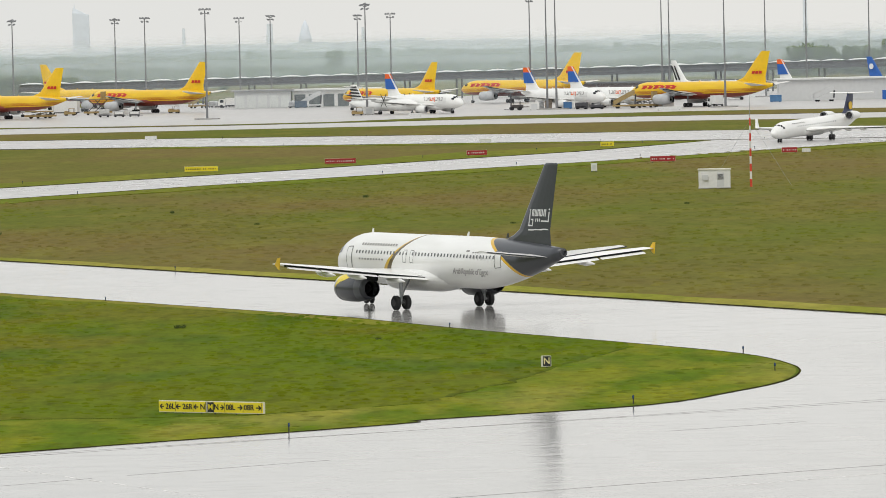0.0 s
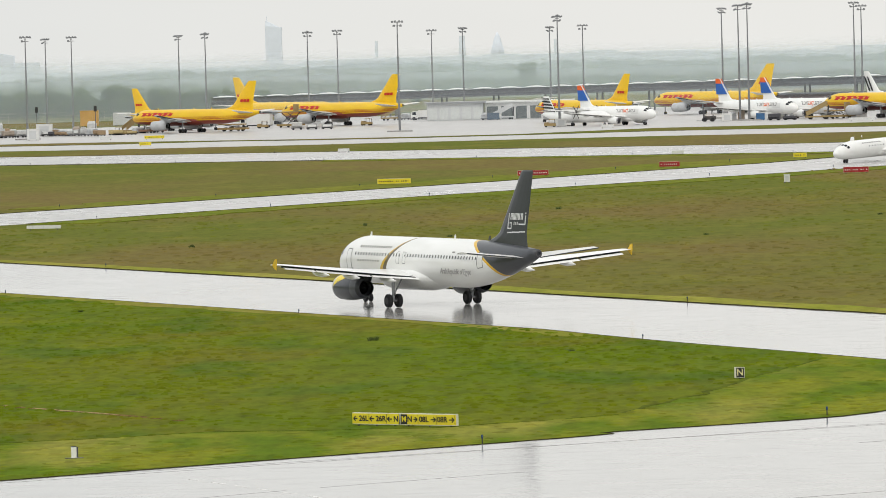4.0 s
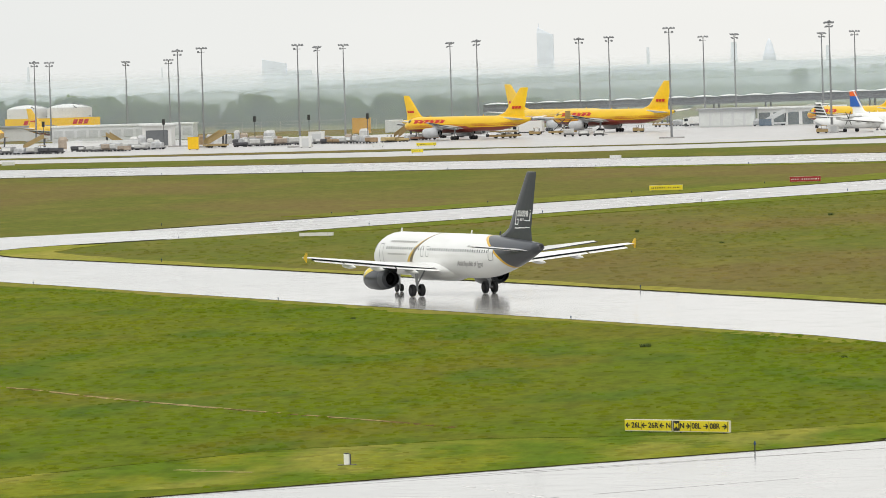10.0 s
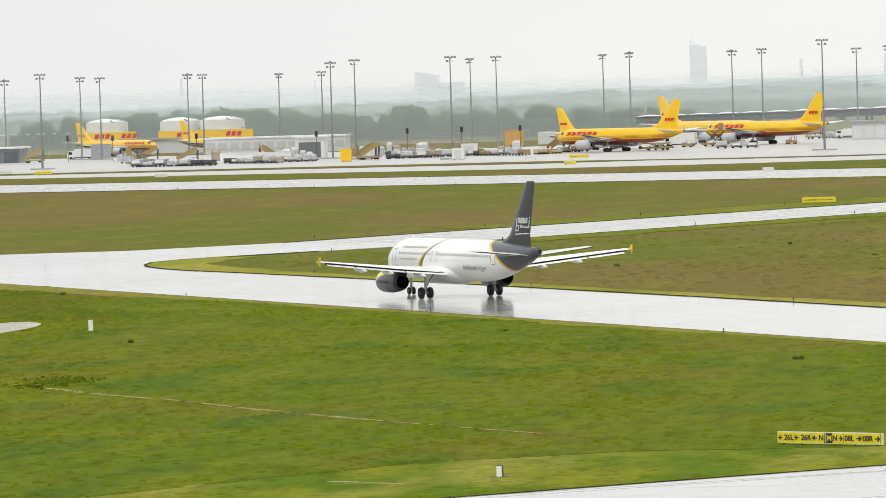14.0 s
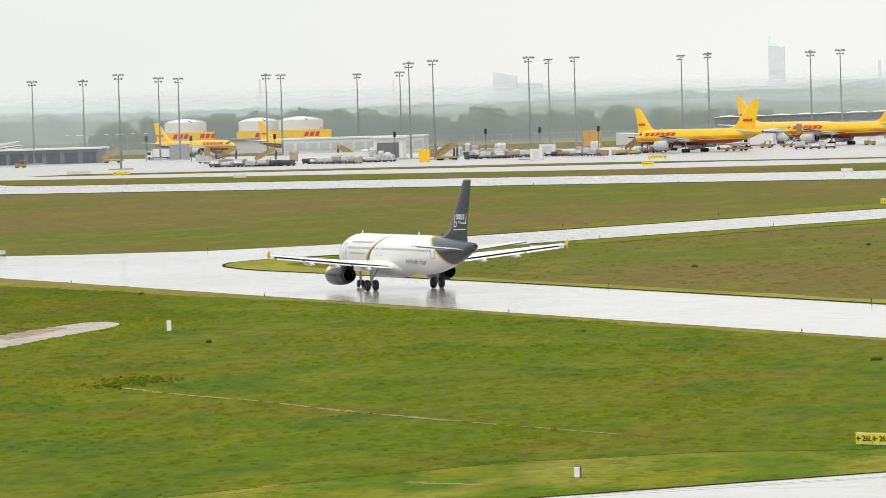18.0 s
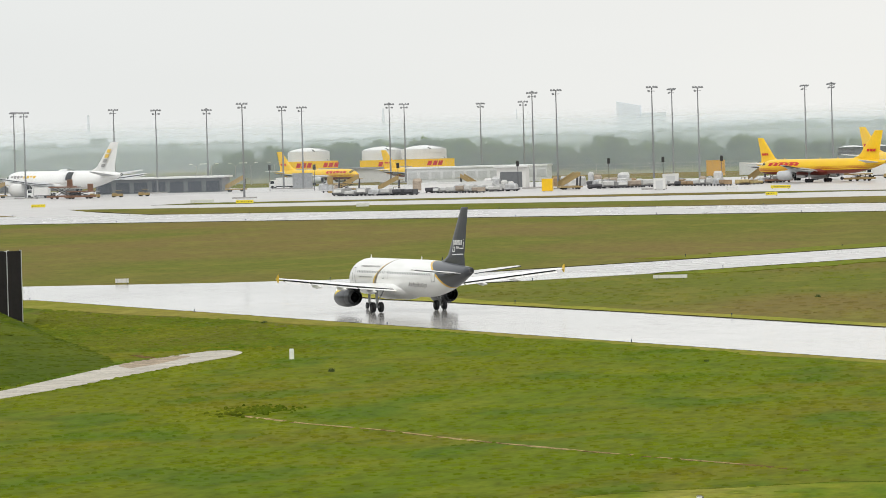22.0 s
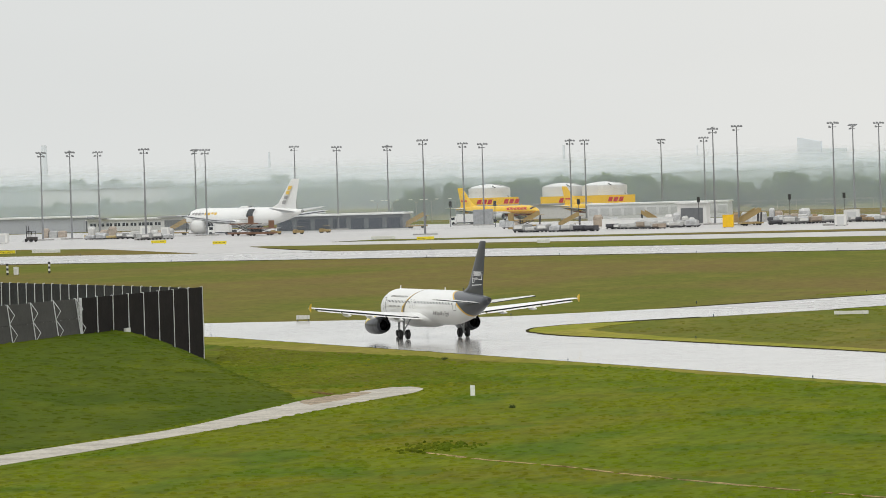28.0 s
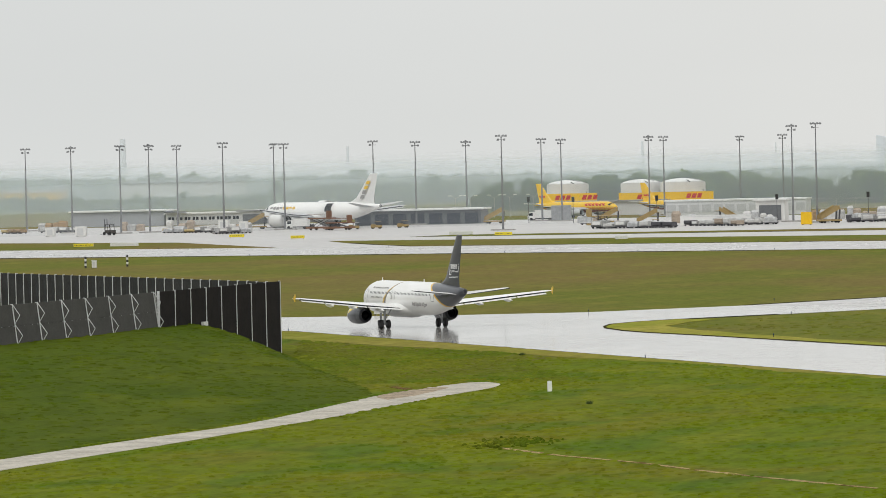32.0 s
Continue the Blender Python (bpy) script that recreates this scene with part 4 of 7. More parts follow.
for s in (-1, 1):
    # plain bars in place of its letters
    for i, u in enumerate((0.13, 0.27, 0.41, 0.55, 0.71)):
        fin_stroke(s, u, u + 0.03, 0.64, 0.95)
        fin_stroke(s, u + 0.072, u + 0.102, 0.64, 0.95)
        w = 0.64 if i % 2 else 0.89
        fin_stroke(s, u, u + 0.1, w, w + 0.06)
    for u0, u1, w0, w1 in ((0.0, 0.035, 0.2, 0.95), (0.0, 0.22, 0.19, 0.25), (0.19, 0.22, 0.19, 0.52), (0.1, 0.22, 0.46, 0.52), (0.945, 0.985, 0.44, 0.85), (0.945, 0.985, 0.93, 0.99), (0.62, 0.985, 0.40, 0.46), (0.34, 0.37, 0.40, 0.54), (0.43, 0.46, 0.40, 0.54), (0.52, 0.55, 0.40, 0.54),
                           (0.02, 0.3, 0.0, 0.055), (0.3, 0.7, 0.02, 0.075), (0.7, 1.0, 0.04, 0.095)):
        fin_stroke(s, u0, u1, w0, w1)

# ---- parked freighters ----
HEADING_IN = -137.0


def scaled(spec, k):
    out = {}
    for key, v in spec.items():
        out[key] = v * k if isinstance(v, float) and key not in ("nose", "tail") else v
    return out


CLAD_PALE = mat("pale grey cowling paint", (0.52, 0.53, 0.54), 0.4, vary=0.08)
LONG = dict(length=47.32, span=38.05, top=13.6, radius=1.9, half_height=2.03, axis_z=4.25, wheel_x=22.2, track=7.3, twin=0.86, wheel_r=0.52, bogie=2, engine_radius=1.3, engine_length=5.6, engine_z=2.0, stab_z=5.1,
            stab_span=7.6, stab_rise=0.7, nose_x=4.2, nose=3.3, tail=7.2, paint=freighter_material(4.25, 2.03), fin_paint=YELLOW, wing_paint=mat("grey wing paint", (0.45, 0.46, 0.47), 0.4, vary=0.1), stab_paint=OFFWHITE,
            engine_paint=CLAD_PALE, belly=mat("dark red belly paint", (0.20, 0.03, 0.016), 0.45, vary=0.1))


def yellow_freighter(x, y, heading, k=1.0):
    spec = {**scaled(LONG, k), "paint": freighter_material(4.25 * k, 2.03 * k)} if k != 1 else LONG
    root, hull, fin = airliner("cargo_jet", "yellow twin-engine cargo jet with red belly stripes", spec, pose(x, y, 0.01, 0, 0, heading), "parked yellow cargo jets")
    for s in (-1, 1):
        # the logo as plain slanted blocks, each cut by a slit
        for i in range(3):
            for x0, x1, a0, a1 in ((0, 3.2, 53, 60), (0, 1.3, 60, 82), (2.0, 3.4, 60, 82), (1.3, 2.0, 70, 76)):
                part("logo_stroke", hull.patch((5.0 + 3.9 * i + x0) * k, (5.0 + 3.9 * i + x1) * k, s * a0, s * a1, 0.03, 0.25 * k * (a1 - a0) / 8, 1, 3), RED, root, "red slanted logo block")
        part("cockpit_side_mark", hull.patch(3.2 * k, 3.8 * k, s * 55, s * 63, 0.03), GLASS, root)
        z0, f = 8.0 * k, 40.6 * k
        for i in range(3):
            f0 = f + i * 1.15 * k
            part("fin_mark", Mesh().loft([[(s * 0.43 * k + e, hull.xm - a, z) for a, z in ((f0, z0), (f0 + 0.9 * k, z0), (f0 + 1.15 * k, z0 + 0.7 * k), (f0 + 0.25 * k, z0 + 0.7 * k))] for e in (-0.03, 0.03)]), RED, fin, "red logo block")
    return root


for x, y, h, k in ((66.4, 1598, 46, 1.03), (22.7, 1762, 45.5, 1.02), (-13.6, 1665, 36.5, 0.93), (-81.0, 1714.7, 46.5, 1.02), (-117.0, 1652, 50, 0.99), (-123.7, 1699, HEADING_IN, 0.86), (-98.7, 1780, HEADING_IN, 1.0), (-284.0, 1868, -127, 0.76), (-254.0, 1880, -127, 0.73)):
    yellow_freighter(x, y, h, k)

SHORT = dict(length=32.2, span=28.9, top=11.1, radius=1.88, half_height=2.0, axis_z=3.35, wheel_x=15.2, track=5.23, engine_radius=1.0, engine_length=4.2, engine_z=1.35, stab_z=4.5, stab_span=6.3, stab_rise=0.8, nose=2.9, tail=6.0,
             paint=WHITE, fin_paint=WHITE, wing_paint=OFFWHITE)


def white_freighter(x, y, heading, k=1.0, title=True):
    root, hull, fin = airliner("cargo_jet", "white cargo jet with blue and orange fin tip", scaled(SHORT, k), pose(x, y, 0.01, 0, 0, heading), "parked white cargo jets")
    u = 32.2 * k / 37.57
    top = 11.1 * k
    for z0, z1, m, lab in ((top - 4.2 * k, top - 1.3 * k, BLUE, "blue fin band"), (top - 1.3 * k, top + 0.02, ORANGE, "orange fin tip")):
        for s in (-1, 1):
            pts = []
            for z in (z0, z1):
                f = (z - 5.3 * k) / (top - 5.3 * k)
                pts.append((z, 30.2 * u + (34.7 - 30.2) * u * f - 0.1, 35.95 * u + 0.38 * u * f))
            (za, la, ta), (zb, lb, tb) = pts
            part("fin_band", Mesh().loft([[(s * 0.40 + e, hull.xm - a, z) for a, z in ((la, za), (ta, za), (tb, zb), (lb, zb))] for e in (-0.02, 0.02)]), m, fin, lab)
    if title:
        for s in (-1, 1):
            # each letter a plain block shape of two strokes and a cross stroke
            for i, m in enumerate((TITLE, TITLE, TITLE, ORANGE, ORANGE, TITLE, TITLE, TITLE)):
                lab, f = ("orange title stroke" if m is ORANGE else "grey title stroke"), 6.4 + i * 1.0
                low = 92 if i == 3 else 84
                for q0, q1, a0, a1 in ((0.0, 0.22, 56 if i < 6 else 62, low), (0.22, 0.72, 56 if i % 2 else 78, 62 if i % 2 else 84), (0.60, 0.82, 58, 84) if i in (1, 3, 4, 5) else (0.22, 0.6, 56, 61)):
                    part("title_stroke", hull.patch((f + q0) * k, (f + q1) * k, s * a0, s * a1, 0.03, 0, 1, 2), m, root, lab)
    part("cargo_door", hull.patch(5.0 * k, 8.0 * k, -58, -98, 0.02), OFFWHITE, root)
    return root


for x, y, h, k in ((-3.5, 1583, HEADING_IN, 0.92), (33.0, 1622, HEADING_IN, 0.97), (44.8, 1628, HEADING_IN, 0.97), (104, 1698, HEADING_IN, 0.98)):
    white_freighter(x, y, h, k)
# two fins that show above the shed
for x, y, lab, paint in ((76, 1722, "white parked jet with dark curved fin stripes", WHITE), (129, 1700, "white parked jet with blue fin", BLUE)):
    r, hl, fn = airliner("parked_jet", lab, {**scaled(SHORT, 1.0), "fin_paint": paint}, pose(x, y, 0.01, 0, 0, HEADING_IN), "parked white cargo jets")
    if paint is WHITE:
        for s in (-1, 1):
            for d in (0.0, 1.1):
                part("fin_stripe", Mesh().loft([[(s * 0.42 + e, hl.xm - a - d, z) for a, z in ((27.6, 5.6), (28.2, 5.6), (30.0, 9.6), (29.6, 9.6))] for e in (-0.03, 0.03)]), BLACK, fn, "dark fin stripe")
    else:
        for s in (-1, 1):
            part("fin_mark", Mesh().lathe((s * 0.35, hl.xm - 29.4, 8.4), (s, 0, 0), [(0, 0.02), (0, 0.8), (0.12, 0.8), (0.12, 0.02)], 12), SIGN_WHITE, fn, "round white fin mark")

# the wide white freighter with its cargo door open
WIDE = dict(length=55.8, span=53.0, top=15.3, radius=2.55, half_height=2.62, axis_z=4.75, wheel_x=27.6, track=9.2, twin=1.2, wheel_r=0.6, bogie=3, engine_radius=2.0, engine_length=7.2, engine_z=2.3, stab_z=5.9, stab_span=9.0, stab_rise=1.2,
            nose_x=4.9, tail=7.0, paint=WHITE, fin_paint=OFFWHITE, wing_paint=mat("grey wide wing paint", (0.5, 0.51, 0.52), 0.4, vary=0.08), engine_paint=OFFWHITE)
wide, wide_hull, wide_fin = airliner("wide_cargo_jet", "large white cargo jet with raised side door", WIDE, pose(-340.0, 1747, 0.01, 0, 0, 47.5))
# the hull is closed here; a black panel paints the doorway's inner shade
part("door_opening", wide_hull.patch(32.6, 35.6, 34, 92, 0.06, 0, 6, 8), BLACK, wide, "black panel for the shaded open cargo doorway")
part("cargo_door", Mesh().grid([[(-2.2 - 0.9 * j, wide_hull.xm - 32.4 - 3.4 * i, 7.4 + 0.35 * math.sin(j * 1.1)) for i in range(2)] for j in range(4)]).grid([[(-2.2 - 0.9 * j, wide_hull.xm - 32.4 - 3.4 * i, 7.55 + 0.35 * math.sin(j * 1.1)) for i in range(2)] for j in range(4)]), WHITE, wide, "white cargo door swung up")
for i, m in enumerate((TITLE, TITLE, TITLE, TITLE, ORANGE, ORANGE, ORANGE, ORANGE)):
    part("title_bar", wide_hull.patch(6.0 + i * 1.55, 7.2 + i * 1.55, 58, 76 if i % 3 else 70, 0.03, 0, 1, 3), GOLD if m is ORANGE else m, wide, "golden title bar" if m is ORANGE else "grey title bar")
for i in range(4):
    a, z = 46.8 + i * 0.95, 8.2 + i * 1.35
    part("fin_mark", Mesh().loft([[(-0.5 + e, wide_hull.xm - x, zz) for x, zz in ((a, z), (a + 1.6, z), (a + 2.2, z + 1.0), (a + 0.6, z + 1.0))] for e in (-0.03, 0.03)]), TITLE if i < 2 else GOLD, wide_fin, "slanted fin lettering bar")

# the small propeller plane


def propeller_plane():
    root = thing("propeller_plane", "small white propeller plane with black striped fin", "airplane", m=pose(-13.6, 1588, 0.01, 0, 0, HEADING_IN))
    h = Hull(26.0, 1.4, 1.45, 2.3, 12.4, 3.0, 6.2)
    part("fuselage", h.body(), WHITE, root, smooth=True)
    part("wing", surface([(-12.8, 11.6, 1.5, 4.1, 0.12), (-4, 11.0, 2.4, 4.0, 0.14), (4, 11.0, 2.4, 4.0, 0.14), (12.8, 11.6, 1.5, 4.1, 0.12)], 12.4), OFFWHITE, root)
    for s in (-1, 1):
        e = part("engine", Mesh().lathe((s * 4.05, 12.4 - 8.9, 3.55), (0, -1, 0), [(0, 0.2), (0.3, 0.5), (2.2, 0.62), (4.4, 0.3)], 14), OFFWHITE, root, smooth=True)
        for k in range(6):
            a = math.pi * k / 3
            part("blade", Mesh().bar((s * 4.05, 3.55, 3.55), (s * 4.05 + 1.9 * math.cos(a), 3.5, 3.55 + 1.9 * math.sin(a)), 0.22, 0.06), BLACK, e, "dark propeller blade")
        gear(root, h, 12.4, s * 2.05, 1.2, 0.42, 0.3, 0.5)
    gear(root, h, 2.6, 0, 1.4, 0.28, 0.2, 0.4)
    f = part("fin", surface([(0, 20.6, 4.6, 3.1, 0.11), (0, 23.4, 2.4, 7.65, 0.1)], 12.4, True), WHITE, root)
    for i in range(5):
        z = 3.6 + i * 0.8
        for s in (-1, 1):
            part("fin_stripe", Mesh().loft([[(s * 0.3 + e, 12.4 - x, zz) for x, zz in ((20.9 + i * 0.55, z), (25.4 + i * 0.1, z + 0.2), (25.45 + i * 0.1, z + 0.6), (21.2 + i * 0.55, z + 0.4))] for e in (-0.03, 0.03)]), BLACK, f, "black fin stripe")
    for s in (-1, 1):
        part("stabilizer", surface([(s * 0.1, 23.6, 1.9, 7.2, 0.1), (s * 3.6, 24.2, 1.1, 7.25, 0.1)], 12.4), OFFWHITE, root)


propeller_plane()

# the regional jet that comes off the runway
REGIONAL = dict(length=38.6, span=26.2, top=8.4, slope=0.035, radius=1.46, half_height=1.56, axis_z=2.75, wheel_x=21.6, nose_x=3.3, track=4.4, twin=0.6, wheel_r=0.52, nose_r=0.32, engines="rear", t_tail=True, tips="winglet", tip_z=2.3, pane=(0.36, 0.46), fin_shape=((0, 30.2, 6.0, 4.1, 0.05), (0, 31.5, 4.7, 4.7, 0.09), (0, 32.2, 4.0, 5.2, 0.10), (0, 34.1, 2.7, 8.3, 0.10), (0, 34.4, 2.3, 8.4, 0.07)),
                nose=3.6, tail=7.0, paint=WHITE, fin_paint=mat("navy fin paint", (0.02, 0.03, 0.10), 0.35), wing_paint=WHITE)
regional, regional_hull, regional_fin = airliner("regional_jet", "white regional jet with rear engines and navy fin", REGIONAL, pose(68, 1138, 0.01, 0, 0, 153.4))
for s in (-1, 1):
    part("fin_mark", Mesh().lathe((s * 0.3, 21.6 - 34.6, 6.0), (s, 0, 0), [(0, 0.02), (0, 0.75), (0.1, 0.75), (0.1, 0.02)], 14), GOLD, regional_fin, "golden round fin mark")
rw = regional_hull.patch(20.0, 20.24, 67, 76, 0.012, 0, 1, 2).data("cabin_window", mat("pale reflecting pane", (0.30, 0.31, 0.32), 0.15))
for i in range(22):
    for s in (1, -1):
        o = part("cabin_window", rw, None, regional)
        o.location, o.scale = (0, 20 - (8.2 + i * 0.8), -0.035 * (20 - (8.2 + i * 0.8))), (s, 1, 1)
add_bars(regional_hull, regional, "title_bar", 6.5, 12.0, 44, 52, 8, TITLE, "grey title bar", gap=0.3)
add_bars(regional_hull, regional, "title_bar", 6.5, 12.0, -44, -52, 8, TITLE, "grey title bar", gap=0.3)


# ---- flood-light masts of the apron ----
LAMP_GREY = mat("lamp housing", (0.20, 0.205, 0.21), 0.5, 0.3, vary=0.1)
CONCRETE = mat("weathered concrete", (0.40, 0.39, 0.37), 0.8, vary=0.15, scale=0.3, bump=0.2)


def light_mast(x, y, h, turn, lamps):
    root = thing("light_mast", "tall grey flood-light mast with lamp cluster", "light mast", "apron flood-light masts", m=pose(x, y, 0, 0, 0, turn))
    part("pole", Mesh().tube((0, 0, 0), (0, 0, h * 0.4), 0.31, 0.23, 10).tube((0, 0, h * 0.4), (0, 0, h - 0.6), 0.23, 0.13, 10), MAST_STEEL, root)
    part("footing", Mesh().box(-3.2, 3.2, -0.9, 0.9, 0, 0.35, 0.2), CONCRETE, root, "low concrete footing")
    head = part("lamp_frame", Mesh().bar((-1.3, 0, h - 0.5), (1.3, 0, h - 0.5), 0.12, 0.12).bar((-0.9, 0, h - 1.5), (0.9, 0, h - 1.5), 0.12, 0.12).bar((0, -0.8, h - 0.9), (0, 0.8, h - 0.9), 0.12, 0.12), DARK_STEEL, root, "dark lamp frame")
    spots = [(-1.25, -0.4), (-0.5, -0.35), (0.5, -0.35), (1.25, -0.4), (-0.85, -1.4), (0.85, -1.4), (0.0, -0.1)]
    for dx, dz in spots[:lamps]:
        z = h + dz
        part("flood_lamp", Mesh().loft([[(dx - 0.32, -0.30, z - 0.02), (dx + 0.32, -0.30, z - 0.02), (dx + 0.32, -0.42, z - 0.34), (dx - 0.32, -0.42, z - 0.34)], [(dx - 0.22, 0.28, z + 0.22), (dx + 0.22, 0.28, z + 0.22), (dx + 0.22, 0.24, z - 0.02), (dx - 0.22, 0.24, z - 0.02)]]), LAMP_GREY, head, "dark flood lamp")


MASTS = [(-58.5, 1565.6, 28.2), (-18.5, 1591, 28.5), (24.5, 1659, 29.7), (28, 1609, 30.2), (30.3, 1605, 30.4), (61.6, 1713, 30.6), (64.4, 1733, 29.8), (72.6, 1577, 29.5), (92.6, 1760, 31), (103, 1740, 31), (120.5, 1738, 31),
         (-266, 1617, 25.4), (-283.7, 1796, 24.4), (-276, 1784, 24.1), (-262.8, 1873, 24.4), (-256.7, 1862, 24.3), (-195, 1668, 26.3), (-185.8, 1644, 26.8), (-155.2, 1593, 26.8),
         (-440.6, 1804, 24.9), (-412, 1742, 24.9), (-390, 1708.5, 25.1), (-384, 1719, 25), (-392.5, 1795, 24.9), (-351, 1664, 25.2)]
AZIMUTH = [(-0.0727, 1800, 26.5), (-0.0684, 1800, 26.8), (-0.0519, 1800, 26.5), (-0.0471, 1790, 26.8), (-0.0319, 1800, 26.2), (-0.0269, 1790, 26.6), (-0.0129, 1800, 26.2), (-0.0076, 1800, 26.5), (-0.1254, 1950, 23.9), (-0.1184, 1890, 24.1), (-0.2024, 1800, 24.7),
           (-0.2007, 1750, 24.6), (-0.1858, 1850, 24.9), (-0.1788, 1800, 24.4), (-0.1704, 1820, 24.1), (-0.0942, 1800, 26.5), (-0.09, 1750, 26.8)]
for a, y, h in AZIMUTH:
    d = y / math.sqrt(1 + a * a)
    MASTS.append((a * d, d, h))
rng = random.Random(4)
for x, y, h in MASTS:
    light_mast(x, y, h, rng.choice((-35, 0, 20, 40)), rng.choice((5, 6, 6, 7)))

# ---- buildings round the apron ----
ROOF_MEMBRANE = mat("white roof membrane", (0.74, 0.75, 0.74), 0.4, vary=0.08, scale=0.3)
CLAD = mat("light grey wall cladding", (0.60, 0.61, 0.61), 0.5, 0.0, vary=0.03, scale=0.15)
PALE_WALL = mat("pale hall cladding", (0.80, 0.80, 0.79), 0.5, vary=0.025, scale=0.1)
PANEL_PALE = mat("pale wall panel", (0.66, 0.68, 0.66), 0.5, vary=0.05, scale=0.2)
PANEL_SHADE = mat("grey framed panel", (0.48, 0.49, 0.49), 0.5, vary=0.05, scale=0.2)
CLAD_DARK = mat("dark grey wall cladding", (0.15, 0.16, 0.17), 0.5, 0.0, vary=0.08, scale=0.3)
GREY_ROOF = mat("grey sheet roof", (0.33, 0.34, 0.35), 0.5, 0.2, vary=0.1, scale=0.2)


def elevated_gallery():
    """A long raised gallery with a rippled pale roof on paired columns."""
    root = thing("gallery_building", "long raised grey gallery with rippled white roof", "building", m=pose(0, 1897, 0))
    x0, x1, n = -128.0, 330.0, 58
    step = (x1 - x0) / n
    z = [5.9 + 0.0075 * (x0 + i * step + 100) for i in range(n + 1)]
    part("floor_beam", Mesh().loft([[(x0 + i * step, -4, z[i] - 0.9), (x0 + i * step, 4, z[i] - 0.9), (x0 + i * step, 4, z[i]), (x0 + i * step, -4, z[i])] for i in (0, n)]), CLAD_DARK, root, "dark floor beam")
    part("side_wall", Mesh().loft([[(x0 + i * step, -3.6, z[i]), (x0 + i * step, 3.6, z[i]), (x0 + i * step, 3.6, z[i] + 1.3), (x0 + i * step, -3.6, z[i] + 1.3)] for i in (0, n)]), mat("grey gallery wall", (0.22, 0.23, 0.24), 0.5, vary=0.12, scale=0.2), root, "grey glazed side wall")
    for i in range(n):
        xa, xb = x0 + i * step, x0 + (i + 1) * step
        rows = []
        for j in range(5):
            t = j / 4
            rows.append([(xa + (xb - xa) * t, y, z[i] + (z[i + 1] - z[i]) * t + 1.35 + 0.55 * math.sin(math.pi * t) * (0.35 if abs(y) > 4 else 1)) for y in (-4.6, -2.5, 0, 2.5, 4.6)])
        part("roof_bay", Mesh().grid(rows), ROOF_MEMBRANE, root, "rippled white roof bay", True)
        if i % 2 == 1:
            for dx in (-0.8, 0.8):
                part("column", Mesh().tube((xa + dx, -2.6, 0), (xa + dx, -2.6, z[i] - 0.85), 0.3, 0.3, 8), CLAD_DARK, root, "dark column")


elevated_gallery()


def shed(name, label, x0, x1, y, depth, h, wall, roof=GREY_ROOF, bays=0, bay_mat=CLAD_DARK, turn=0.0, overhang=0.8, low=0.03):
    """A flat-roofed hall whose front has bays (gates or window strips)."""
    cx = (x0 + x1) / 2
    w = x1 - x0
    root = thing(name, label, "building", m=pose(cx, y, 0, 0, 0, turn))
    part("wall", Mesh().box(-w / 2, w / 2, 0, depth, 0, h), wall, root)
    part("roof", Mesh().box(-w / 2 - overhang, w / 2 + overhang, -overhang, depth + overhang, h, h + 0.45), roof, root, "flat grey roof")
    for i in range(bays):
        a = -w / 2 + w * (i + 0.12) / bays
        b = -w / 2 + w * (i + 0.88) / bays
        part("gate", Mesh().box(a, b, -0.12, 0.05, h * low, h * 0.78), bay_mat, root, "dark gate bay" if bay_mat is CLAD_DARK else "glazed bay")
    return root


shed("hangar", "low dark hangar with flat pale roof", -335, -298, 1772, 14, 4.1, CLAD_DARK, ROOF_MEMBRANE, 7, mat("dark gate", (0.06, 0.07, 0.085), 0.4))
shed("office_building", "low blue-grey hall with pale flat roof", -445, -415.4, 1880, 14, 4.5, mat("blue grey hall cladding", (0.40, 0.42, 0.46), 0.5, vary=0.05, scale=0.15), ROOF_MEMBRANE, 0)
office = shed("office_building", "long low pale office block with paired square windows", -415, -390.6, 1880, 12, 3.4, CLAD, ROOF_MEMBRANE, 0, overhang=0.5)
for i in range(9):
    for d in (0.0, 1.05):
        part("window", Mesh().box(-11.3 + i * 2.55 + d, -10.5 + i * 2.55 + d, -0.06, 0.04, 1.55, 2.5), GLASS, office, "dark square window")
part("entrance_canopy", Mesh().box(-12.2, -5.5, -2.0, 0.3, 3.9, 4.3), CLAD_DARK, office, "dark canopy at the roof edge")
shed("cargo_hall", "small grey cargo hall with open dark gate", -390.2, -380, 1872, 10, 3.9, CLAD, GREY_ROOF, 1)
shed("cargo_hall", "pale cargo hall with grey flat roof", -58, -42, 1762, 12, 4.8, CLAD, GREY_ROOF, 5, PANEL_PALE, low=0.05)
shed("glazed_annex", "pale annex with large framed openings", -41.5, -17, 1764, 12, 4.7, OFFWHITE, ROOF_MEMBRANE, 6, mat("shaded glazing", (0.16, 0.18, 0.18), 0.2, vary=0.2))
shed("cargo_hall", "long light grey cargo hall behind parked jets", 91, 240, 1664, 10, 5.6, CLAD, ROOF_MEMBRANE, 0)
shed("service_hall", "low dark brown service hall below the gallery", 36, 90, 1880, 8, 3.7, mat("dark brown hall cladding", (0.13, 0.10, 0.095), 0.6, vary=0.2, scale=0.3), CLAD_DARK, 9, mat("brown roller gate", (0.20, 0.15, 0.14), 0.6, vary=0.15))
shed("gate_house", "small pale shed with dark roller gate", -208.5, -200.5, 1695, 9, 5.6, OFFWHITE, ROOF_MEMBRANE, 1)
shed("long_hall", "long pale hall with framed panels", -252, -210, 1830, 12, 4.5, CLAD, ROOF_MEMBRANE, 12, PANEL_SHADE, overhang=0.3, low=0.3)
